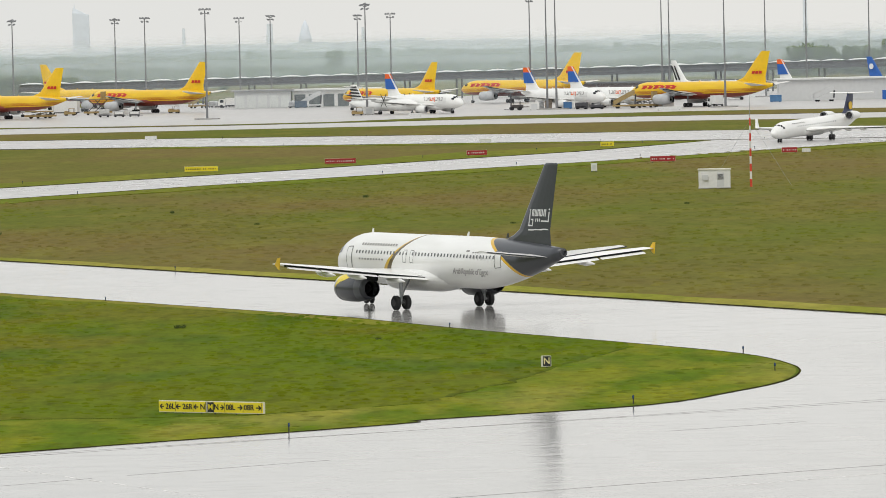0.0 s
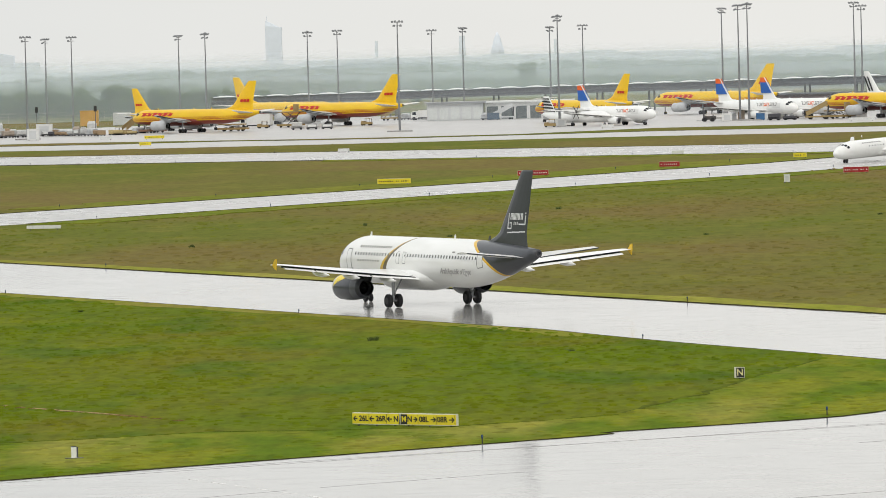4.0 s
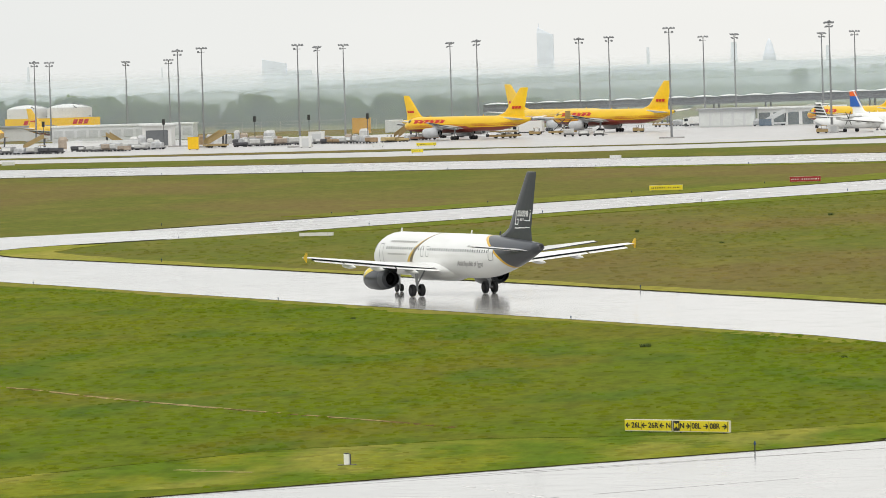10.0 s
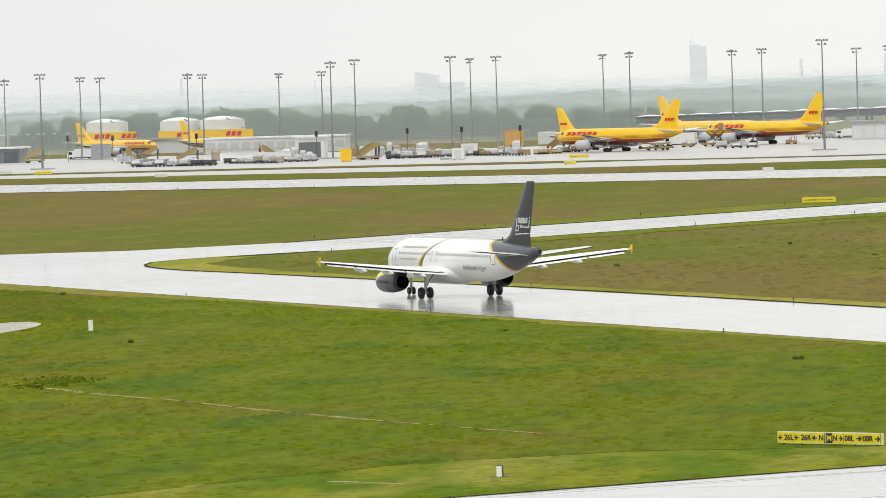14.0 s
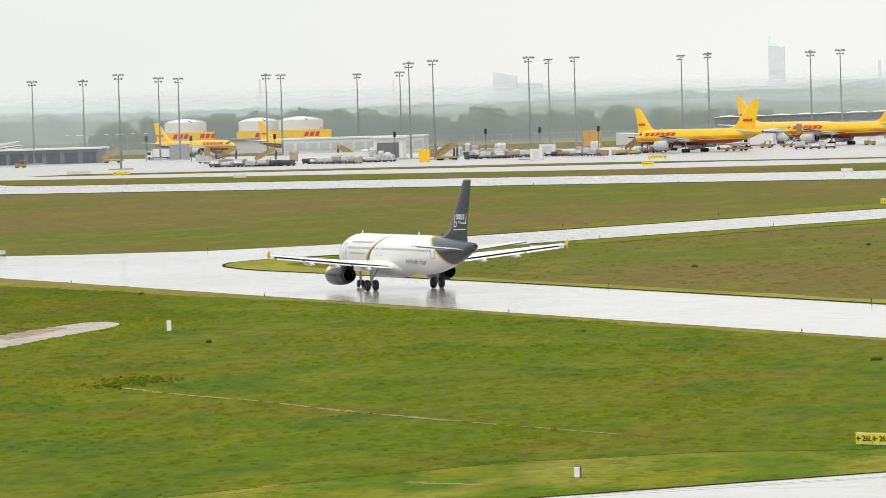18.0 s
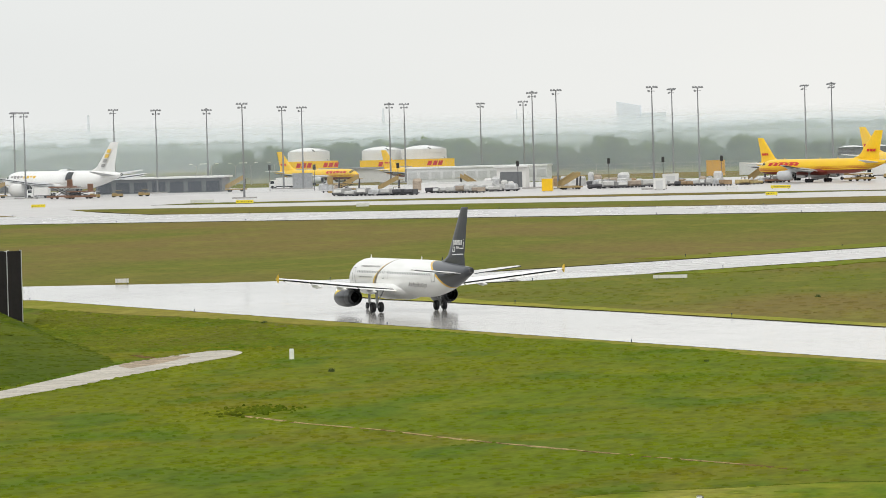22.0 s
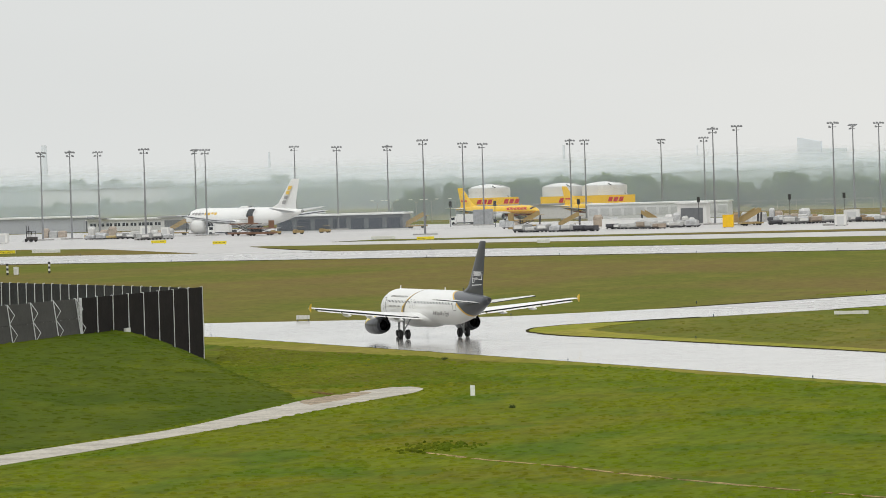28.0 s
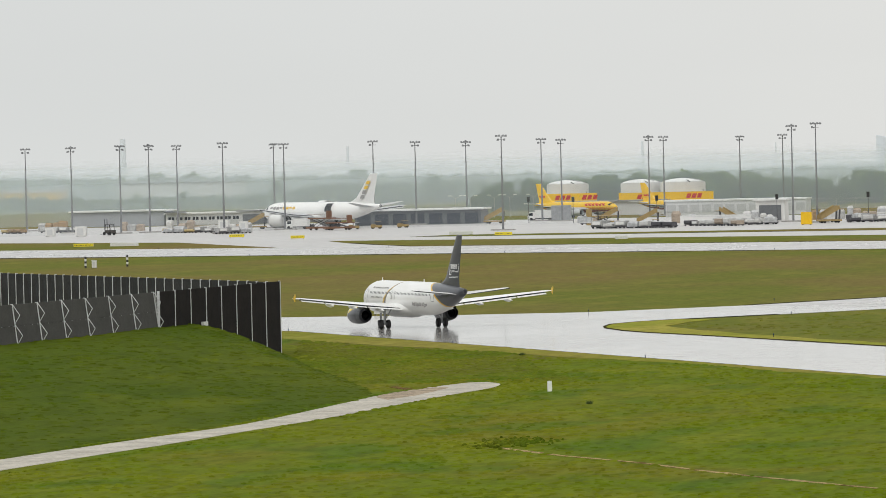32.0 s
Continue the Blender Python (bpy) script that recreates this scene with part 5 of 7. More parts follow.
shed("fence_wall", "long grey perimeter screen wall", -300, -262, 1905, 3, 4.2, CLAD, GREY_ROOF, 0)


def storage_tank(x, y, r, h):
    root = thing("storage_tank", "round white storage tank with shallow dome", "tank", "white storage tanks", m=pose(x, y, 0))
    part("shell", Mesh().lathe((0, 0, 0), (0, 0, 1), [(0, r), (h, r), (h, r - 0.1)], 40), OFFWHITE, root, smooth=False)
    part("dome", Mesh().lathe((0, 0, h), (0, 0, 1), [(0, r - 0.02), (0.5, r * 0.86), (0.95, r * 0.6), (1.25, r * 0.3), (1.35, 0.05)], 40), ROOF_MEMBRANE, root, "pale shallow dome", True)
    stair = part("stair", Mesh().tube((r * 0.3, -r * 0.97, h + 0.8), (r * 0.97, -r * 0.3, h * 0.72), 0.14, 0.14, 6), DARK_STEEL, root, "dark spiral stair")
    part("top_rail", Mesh().tube((r * 0.3, -r * 0.97, h + 1.4), (r * 0.95, -r * 0.35, h + 0.4), 0.06, 0.06, 6), DARK_STEEL, root)
    for i in range(4):
        part("stiffening_ring", Mesh().lathe((0, 0, h * (0.3 + 0.2 * i)), (0, 0, 1), [(0, r + 0.01), (0, r + 0.12), (0.12, r + 0.12), (0.12, r + 0.01)], 40), OFFWHITE, root)


for x, y, r, h in ((-298.5, 1942, 6.6, 9.6), (-275.5, 1946, 6.6, 9.4), (-261.5, 1940, 7.1, 9.5)):
    storage_tank(x, y, r, h)


def yellow_screen(x0, x1, y, z0, z1, base):
    root = thing("advertising_screen", "yellow panel wall with red lettering bars", "billboard", m=pose((x0 + x1) / 2, y, 0))
    w = (x1 - x0) / 2
    part("panel", Mesh().box(-w, w, 0, 0.4, z0, z1), YELLOW, root)
    part("plinth", Mesh().box(-w - 0.4, w + 0.4, -0.2, 0.8, 0, z0 - 0.02), base, root, "pale plinth wall")
    for f in (-0.62, 0.42):
        for i in range(3):
            a = w * f + i * 1.7
            part("logo_stroke", Mesh().loft([[(a, -0.06 + e, z0 + 0.6), (a + 1.3, -0.06 + e, z0 + 0.6), (a + 1.8, -0.06 + e, z1 - 0.6), (a + 0.5, -0.06 + e, z1 - 0.6)] for e in (0, 0.05)]), RED, root, "red slanted logo stroke")


yellow_screen(-304, -287.5, 1930, 4.2, 6.8, OFFWHITE)
yellow_screen(-280.5, -250.6, 1930, 4.0, 6.6, OFFWHITE)

# ---- apron equipment ----
ULD_SKINS = [CONTAINER, TARP, mat("white container skin", (0.60, 0.60, 0.585), 0.5, vary=0.15), mat("dull yellow container", (0.55, 0.43, 0.20), 0.5, vary=0.15), mat("brown cargo board", (0.36, 0.25, 0.14), 0.7, vary=0.2), mat("dark cargo netting", (0.10, 0.10, 0.11), 0.8, vary=0.3), mat("dull tan cargo wrap", (0.42, 0.35, 0.28), 0.7, vary=0.2)]
TUG_YELLOW = mat("service vehicle yellow", (0.36, 0.26, 0.11), 0.45, vary=0.12, scale=1.0)


LOADER_RUST = mat("rust orange machine paint", (0.22, 0.12, 0.075), 0.6, vary=0.2)


def base_wheels(root, w, l, r=0.28):
    for sx in (-1, 1):
        for sy in (-1, 1):
            part("wheel", Mesh().lathe((sx * (w / 2 - 0.12) - 0.1, sy * l * 0.36, r), (1, 0, 0), [(0, 0.05), (0, r), (0.2, r), (0.2, 0.05)], 10), RUBBER, root, "small black wheel")


def dolly_proto(skin, full):
    root = thing("cargo_dolly", "low cargo dolly carrying a wrapped pallet" if skin is TARP else ("empty flat cargo dolly" if not full else "low cargo dolly carrying an air cargo container"), "cargo dolly", "cargo dollies on the apron")
    part("deck", Mesh().box(-1.25, 1.25, -1.7, 1.7, 0.42, 0.56), DARK_STEEL, root, "dark steel deck")
    base_wheels(root, 2.2, 3.2)
    part("tow_bar", Mesh().bar((0, 1.7, 0.45), (0, 2.5, 0.4), 0.1, 0.08), DARK_STEEL, root)
    if full:
        prof = [(-1.2, 0.58), (0.85, 0.58), (1.25, 1.05), (1.25, 2.05), (1.05, 2.2), (-1.05, 2.2), (-1.2, 2.1)] if skin is not TARP else [(-1.2, 0.58), (1.2, 0.58), (1.2, 1.5), (0.9, 2.0), (0.2, 2.25), (-0.7, 2.15), (-1.15, 1.7)]
        box = part("container", Mesh().loft([[(x, -1.55, z) for x, z in prof], [(x * 1.0, 0.0, z * (1.0 if skin is not TARP else 1.08)) for x, z in prof], [(x, 1.55, z) for x, z in prof]]), skin, root, "wrapped cargo" if skin is TARP else "alloy container")
        part("door_panel", Mesh().box(1.26, 1.29, -1.2, 1.2, 1.1, 1.95), OFFWHITE if skin is CONTAINER else skin, box)
    return root


PROTOS = [dolly_proto(s, True) for s in ULD_SKINS[:5]] + [dolly_proto(CONTAINER, False)] + [dolly_proto(s, True) for s in ULD_SKINS[5:]]
used = set()
rng = random.Random(11)


def train(x0, y0, x1, y1, kinds, gap=3.4):
    """A line of dollies from one place to another."""
    a, b = Vector((x0, y0)), Vector((x1, y1))
    n = max(1, int((b - a).length / gap))
    turn = math.degrees(math.atan2(-(b - a).x, (b - a).y))
    for i in range(n):
        k = rng.choice(kinds)
        p = a + (b - a) * ((i + 0.5) / n)
        m = pose(p.x, p.y + rng.uniform(-0.4, 0.4), 0.01, 0, 0, turn + rng.uniform(-6, 6)) @ Matrix.Diagonal((1, rng.uniform(0.85, 1.05), rng.uniform(0.6, 1.0), 1))
        if k not in used:
            used.add(k)
            PROTOS[k].matrix_basis = m
        else:
            copy_thing(PROTOS[k], m)


for row in ((-179, 1661, -166, 1640, (0, 1, 2, 6)), (-172, 1668, -150, 1655, (1, 2, 4)), (-161, 1650, -154, 1652, (0, 2, 3)), (-154.4, 1650, -138.7, 1626, (0, 1, 2, 6, 4)), (-138, 1636, -131, 1642, (3, 4)), (-134, 1664, -127, 1668, (0, 1)),
            (-91, 1650, -79, 1651, (0, 0, 2)), (-67, 1805, -51, 1799, (0, 1, 2)), (-44, 1755, -38, 1754, (1, 0)), (-241.7, 1614, -218.3, 1604, (0, 2, 1, 6, 2)), (-241, 1619, -219, 1609, (0, 1, 5)), (-219, 1631, -202, 1611, (1, 2, 0, 6, 7)),
            (-203, 1629, -194, 1627, (2, 1)), (-213, 1641, -198, 1633, (0, 1, 2)), (-176.5, 1632, -160, 1640, (2, 0, 1, 4, 6, 7)), (-437, 1761, -429, 1753, (6, 4, 3)), (-425, 1758, -412, 1752, (2, 0)), (-376, 1701, -366, 1698, (3, 1, 3)),
            (-366, 1697, -356, 1690, (1, 0, 2)), (-352, 1657, -344, 1665, (1, 1, 0)), (-378, 1708, -360, 1704, (2, 3, 1, 4, 2)), (-216, 1650, -196, 1640, (5, 5, 0)), (-256, 1690, -240, 1680, (0, 5)), (36, 1640, 46, 1644, (4, 1)), (34.6, 1599.5, 42.6, 1597.5, (6, 6))):
    train(*row)


def stairs_truck(x, y, turn, h=3.6, color=TUG_YELLOW):
    root = thing("boarding_stairs", "yellow mobile boarding stairs on wheels", "boarding stairs", "mobile stairs", m=pose(x, y, 0.01, 0, 0, turn))
    part("chassis", Mesh().box(-1.0, 1.0, -3.2, 3.0, 0.5, 0.9, 0.1), color, root)
    base_wheels(root, 2.0, 5.4, 0.4)
    for s in (-1, 1):
        part("side_rail", Mesh().loft([[(s * 0.85 + e, -3.0, 0.9), (s * 0.85 + e, 2.4, h), (s * 0.85 + e, 2.4, h + 1.1), (s * 0.85 + e, -3.0, 2.0)] for e in (-0.04, 0.04)]), color, root)
    for i in range(10):
        f = i / 10
        part("step", Mesh().box(-0.8, 0.8, -2.9 + 5.2 * f, -2.45 + 5.2 * f, 0.95 + (h - 1.0) * f, 1.0 + (h - 1.0) * f), GREY_STEEL, root)
    part("platform", Mesh().box(-1.0, 1.0, 2.3, 3.6, h - 0.1, h), color, root)
    part("support", Mesh().bar((0, 2.6, 0.9), (0, 2.8, h - 0.1), 0.5, 0.3), DARK_STEEL, root)


def tug(x, y, turn, color=TUG_YELLOW):
    root = thing("baggage_tug", "small yellow apron tug with open cab", "tow tractor", "apron vehicles", m=pose(x, y, 0.01, 0, 0, turn))
    part("body", Mesh().box(-0.8, 0.8, -1.5, 1.5, 0.35, 1.0, 0.15).box(-0.75, 0.75, 0.3, 1.4, 1.0, 1.25, 0.15), color, root)
    part("cab_roof", Mesh().box(-0.75, 0.75, -1.3, 0.3, 1.9, 2.0, 0.1), color, root)
    for sx in (-0.68, 0.68):
        for sy in (-1.2, 0.2):
            part("cab_post", Mesh().bar((sx, sy, 1.0), (sx, sy, 1.9), 0.08, 0.08), BLACK, root)
    base_wheels(root, 1.6, 2.8, 0.36)


def high_loader(x, y, turn, h=4.2, color=TUG_YELLOW):
    root = thing("cargo_loader", "tall cargo loader with scissor lift platform", "cargo loader", "apron vehicles", m=pose(x, y, 0.01, 0, 0, turn))
    part("chassis", Mesh().box(-1.6, 1.6, -4.2, 4.2, 0.45, 0.95, 0.15), color, root)
    base_wheels(root, 3.0, 7.0, 0.45)
    for s in (-1, 1):
        part("scissor_arm", Mesh().bar((s * 1.3, -2.4, 1.0), (s * 1.3, 2.4, h - 0.3), 0.2, 0.12), DARK_STEEL, root)
        part("scissor_arm", Mesh().bar((s * 1.2, 2.4, 1.0), (s * 1.2, -2.4, h - 0.3), 0.2, 0.12), DARK_STEEL, root)
    part("platform", Mesh().box(-1.6, 1.6, -3.4, 4.0, h - 0.3, h), color, root)
    part("bridge", Mesh().box(-1.5, 1.5, 4.0, 5.4, h - 0.35, h - 0.1), GREY_STEEL, root)
    part("cab", Mesh().box(-1.7, -0.7, 2.8, 4.2, h, h + 1.9, 0.1), color, root)
    for s in (-1, 1):
        part("rail", Mesh().bar((s * 1.55, -3.3, h + 1.0), (s * 1.55, 2.6, h + 1.0), 0.07, 0.07), color, root)


def box_truck(x, y, turn, l=8.0, h=3.4, body=OFFWHITE, cab=OFFWHITE, label="white box truck parked on the apron"):
    root = thing("box_truck", label, "truck", "apron vehicles", m=pose(x, y, 0.01, 0, 0, turn))
    part("box_body", Mesh().box(-1.25, 1.25, -l / 2, l / 2 - 2.2, 0.8, h, 0.08), body, root)
    c = part("cab", Mesh().loft([[(sx, l / 2 - 2.1, 0.5), (sx, l / 2, 0.5), (sx, l / 2, 1.5), (sx, l / 2 - 0.35, 2.5), (sx, l / 2 - 2.1, 2.6)] for sx in (-1.15, 1.15)]), cab, root)
    part("windscreen", Mesh().loft([[(sx, l / 2 + 0.01, 1.55), (sx, l / 2 - 0.33, 2.42), (sx, l / 2 - 0.30, 2.44), (sx, l / 2 + 0.03, 1.57)] for sx in (-1.0, 1.0)]), GLASS, c)
    for s in (-1, 1):
        part("side_window", Mesh().box(s * 1.155 - 0.01, s * 1.155 + 0.01, l / 2 - 1.6, l / 2 - 0.5, 1.5, 2.3), GLASS, c)
    part("chassis", Mesh().box(-0.9, 0.9, -l / 2, l / 2, 0.5, 0.8), DARK_STEEL, root)
    base_wheels(root, 2.4, l, 0.48)


def forklift(x, y, turn):
    root = thing("forklift", "dark forklift truck with mast and cab frame", "forklift", "apron vehicles", m=pose(x, y, 0.01, 0, 0, turn))
    part("body", Mesh().box(-0.9, 0.9, -1.9, 1.0, 0.5, 1.4, 0.2), mat("dark machine paint", (0.07, 0.065, 0.06), 0.6, vary=0.2), root)
    for sx in (-0.8, 0.8):
        part("mast_rail", Mesh().bar((sx * 0.6, 1.2, 0.2), (sx * 0.6, 1.2, 4.4), 0.16, 0.14), DARK_STEEL, root)
        part("cab_post", Mesh().bar((sx, -1.2, 1.4), (sx, -1.0, 2.9), 0.1, 0.1), BLACK, root)
        part("cab_post", Mesh().bar((sx, 0.8, 1.4), (sx, 0.6, 2.9), 0.1, 0.1), BLACK, root)
        part("fork", Mesh().box(sx * 0.5 - 0.08, sx * 0.5 + 0.08, 1.3, 3.0, 0.25, 0.33), DARK_STEEL, root)
    part("cab_roof", Mesh().box(-0.9, 0.9, -1.3, 0.9, 2.9, 3.0, 0.1), BLACK, root)
    base_wheels(root, 2.0, 2.8, 0.5)


def crate(name, label, x, y, w, d, h, material, turn=0.0, group="apron boxes"):
    root = thing(name, label, "container", group, m=pose(x, y, 0.01, 0, 0, turn))
    b = part("body", Mesh().box(-w / 2, w / 2, -d / 2, d / 2, 0.12, h, 0.06), material, root)
    part("lid", Mesh().box(-w / 2 - 0.05, w / 2 + 0.05, -d / 2 - 0.05, d / 2 + 0.05, h, h + 0.1), material, b)
    part("door", Mesh().box(-w * 0.3, w * 0.3, -d / 2 - 0.05, -d / 2 + 0.01, 0.3, h * 0.85), CLAD if material is OFFWHITE else material, root)
    for sx in (-1, 1):
        part("skid", Mesh().box(sx * w * 0.35 - 0.12, sx * w * 0.35 + 0.12, -d / 2, d / 2, 0, 0.12), DARK_STEEL, root)


for a in ((-182.4, 1639, -50), (47.7, 1597, -80), (-69.6, 1798, -50), (-359, 1746, -60), (-292, 1761, -60), (-180.7, 1629, -60), (-232, 1650, -70), (101.6, 1640, -75, 3.0, CLAD), (-36, 1757, -70, 3.6, CLAD), (-134.5, 1670, -40), (-250, 1700, -65), (-211, 1655, 60)):
    stairs_truck(*a)
for a in ((-100.9, 1698, 80), (-72.6, 1701, 70), (-315.9, 1703, 85), (-321.9, 1701, 95), (-20.8, 1577, 90), (-106, 1657, 90), (-310, 1712, 80), (-227, 1625, 80), (-136, 1640, 60)):
    tug(*a)
for a in ((-128.5, 1664, -35, 4.4, LOADER_RUST), (-93.5, 1703, -40, 4.4), (-106.2, 1655, 90, 2.0), (-331, 1700, -45, 3.4, LOADER_RUST), (-324, 1690, -60, 2.2, LOADER_RUST), (53, 1600, -60, 2.2), (-244, 1648, 70, 3.0)):
    high_loader(*a)
for a in ((-103.7, 1713.6, 75, 9.0, 3.8), (70.2, 1581, 20, 5.0, 3.0), (-343, 1727, 85, 6.5, 3.0), (-285, 1803, 80, 8.0, 3.2), (-60, 1790, 80, 7.0, 2.8)):
    box_truck(*a)
crate("freight_container", "tall orange-yellow freight container behind the apron", -161, 1843, 5.4, 2.6, 4.6, mat("orange yellow container", (0.62, 0.34, 0.05), 0.5, vary=0.08))
crate("freight_container", "pale grey freight container behind the apron", -151.3, 1843, 5.2, 2.6, 3.8, CLAD)
forklift(19.7, 1605, 100)


def cargo_stack(x, y, w, seed):
    """Wrapped pallets and boards piled beside each other."""
    r = random.Random(seed)
    root = thing("cargo_stack", "pile of wrapped pallets and brown cargo boards", "cargo", "cargo piles on the apron", m=pose(x, y, 0.01))
    at = -w / 2
    while at < w / 2:
        b, h = r.uniform(1.4, 2.6), r.uniform(1.6, 3.6)
        part("pallet", Mesh().loft([[(at, -1.2, 0), (at + b, -1.2, 0), (at + b, 1.2, 0), (at, 1.2, 0)], [(at, -1.2, h * 0.8), (at + b, -1.2, h * 0.8), (at + b, 1.2, h * 0.8), (at, 1.2, h * 0.8)], [(at + 0.3, -0.8, h), (at + b - 0.3, -0.8, h), (at + b - 0.3, 0.8, h), (at + 0.3, 0.8, h)]]), r.choice((TARP, ULD_SKINS[2], ULD_SKINS[4], ULD_SKINS[6], CONTAINER)), root)
        at += b + r.uniform(0.05, 0.5)


for x, y, w, k in ((-183, 1735, 9, 1), (-171, 1690, 6, 2), (-190, 1700, 7, 3), (-150, 1700, 6, 4), (-205, 1668, 7, 5), (-228, 1690, 6, 6), (-262, 1742, 6, 7), (-373, 1712, 9, 8), (-352, 1690, 6, 9), (-430, 1790, 7, 10), (-400, 1765, 6, 11), (26, 1620, 5, 14), (58, 1612, 5, 15)):
    cargo_stack(x, y, w, k)
forklift(-243, 1640, 80)
forklift(-387.6, 1683, 60)
for x, y, w, h in ((-356.5, 1690, 2.8, 3.4), (-393, 1672, 3.0, 2.6), (-405, 1686, 2.6, 2.2), (-349.5, 1683, 2.2, 3.0)):
    crate("kiosk", "small white apron cabin", x, y, w, 2.2, h, OFFWHITE)
crate("storage_box", "bright yellow storage box on the apron", -184.4, 1607, 2.8, 2.2, 3.2, YELLOW)
crate("kiosk", "small white kiosk beside a light mast", -153.0, 1585, 3.0, 2.4, 2.8, OFFWHITE)
crate("kiosk", "white cabin with dark door", -156.8, 1656, 4.2, 2.6, 3.1, OFFWHITE)
crate("storage_box", "grey apron equipment block", -277.6, 1793, 5.5, 3.0, 4.4, GREY_ROOF)
crate("storage_box", "blue storage box beside the hall", 89.3, 1650, 3.0, 2.4, 1.8, mat("faded blue box paint", (0.08, 0.20, 0.38), 0.5, vary=0.12))
crate("storage_box", "blue storage box beside the hall", 120, 1655, 4.0, 2.4, 2.4, BLUE)
crate("storage_box", "blue lift unit beside a jet", 33.2, 1608, 2.2, 2.0, 1.7, mat("dull blue machine paint", (0.05, 0.16, 0.34), 0.5, vary=0.15))
crate("storage_box", "blue storage box beside the hall", -39, 1752, 3.4, 2.2, 1.9, mat("dull grey blue paint", (0.10, 0.14, 0.19), 0.5, vary=0.1))
shed("white_wall", "long low white blast wall on the apron", -222, -203, 1640, 0.6, 2.2, PALE_WALL, ROOF_MEMBRANE, 0, overhang=0.05)
for x, y in ((24.5, 1605), (34.0, 1608), (-18.0, 1586)):
    crate("ground_power_unit", "white ground power unit beside a jet", x, y, 2.6, 1.8, 1.9, OFFWHITE)
# low marker lamps on posts along the apron edge
for x, y in ((-282, 1760), (-266, 1740), (-240, 1725), (-178, 1700), (-202, 1690), (-146, 1690), (-163, 1700)):
    root = thing("camera_post", "slim dark post with box on top", "post", "apron posts", m=pose(x, y, 0))
    part("post", Mesh().tube((0, 0, 0), (0, 0, 6.6), 0.1, 0.08, 6), DARK_STEEL, root)
    part("box", Mesh().box(-0.4, 0.4, -0.3, 0.3, 5.9, 7.4, 0.1), BLACK, root, "black box")


def perimeter_fence(x0, x1, y):
    """A mesh fence on thin posts behind the apron."""
    root = thing("perimeter_fence", "long pale mesh fence on thin posts behind the apron", "fence", m=pose(0, y, 0))
    n = int((x1 - x0) / 6)
    for i in range(n + 1):
        x = x0 + (x1 - x0) * i / n
        part("post", Mesh().bar((x, 0, 0), (x, 0, 3.3), 0.12, 0.12), GREY_STEEL, root)
    for z in (0.3, 1.2, 2.1, 3.0, 3.25):
        part("rail", Mesh().bar((x0, 0, z), (x1, 0, z), 0.07, 0.07), GREY_STEEL, root)


perimeter_fence(-470, -305, 1955)
perimeter_fence(-246, -130, 1962)


def street_lamp(x, y, h):
    root = thing("street_lamp", "pale twin-arm street lamp behind the apron", "street lamp", "twin-arm street lamps", m=pose(x, y, 0))
    part("pole", Mesh().tube((0, 0, 0), (0, 0, h - 0.8), 0.14, 0.09, 8), GREY_STEEL, root)
    for s in (-1, 1):
        part("arm", Mesh().tube((0, 0, h - 0.9), (s * 1.7, 0, h), 0.07, 0.06, 6), GREY_STEEL, root)
        part("lamp_head", Mesh().box(s * 1.7 - 0.55, s * 1.7 + 0.55, -0.2, 0.2, h - 0.08, h + 0.1), OFFWHITE, root, "pale lamp head")


for x, y in ((-328.7, 1908), (-324, 1908), (-316.6, 1909), (-311.9, 1910), (-304.6, 1911)):
    street_lamp(x, y, 7.0)


# ---- the field in front ----
SIGN_EDGE = mat("pale sign frame", (0.70, 0.68, 0.58), 0.5, vary=0.06)


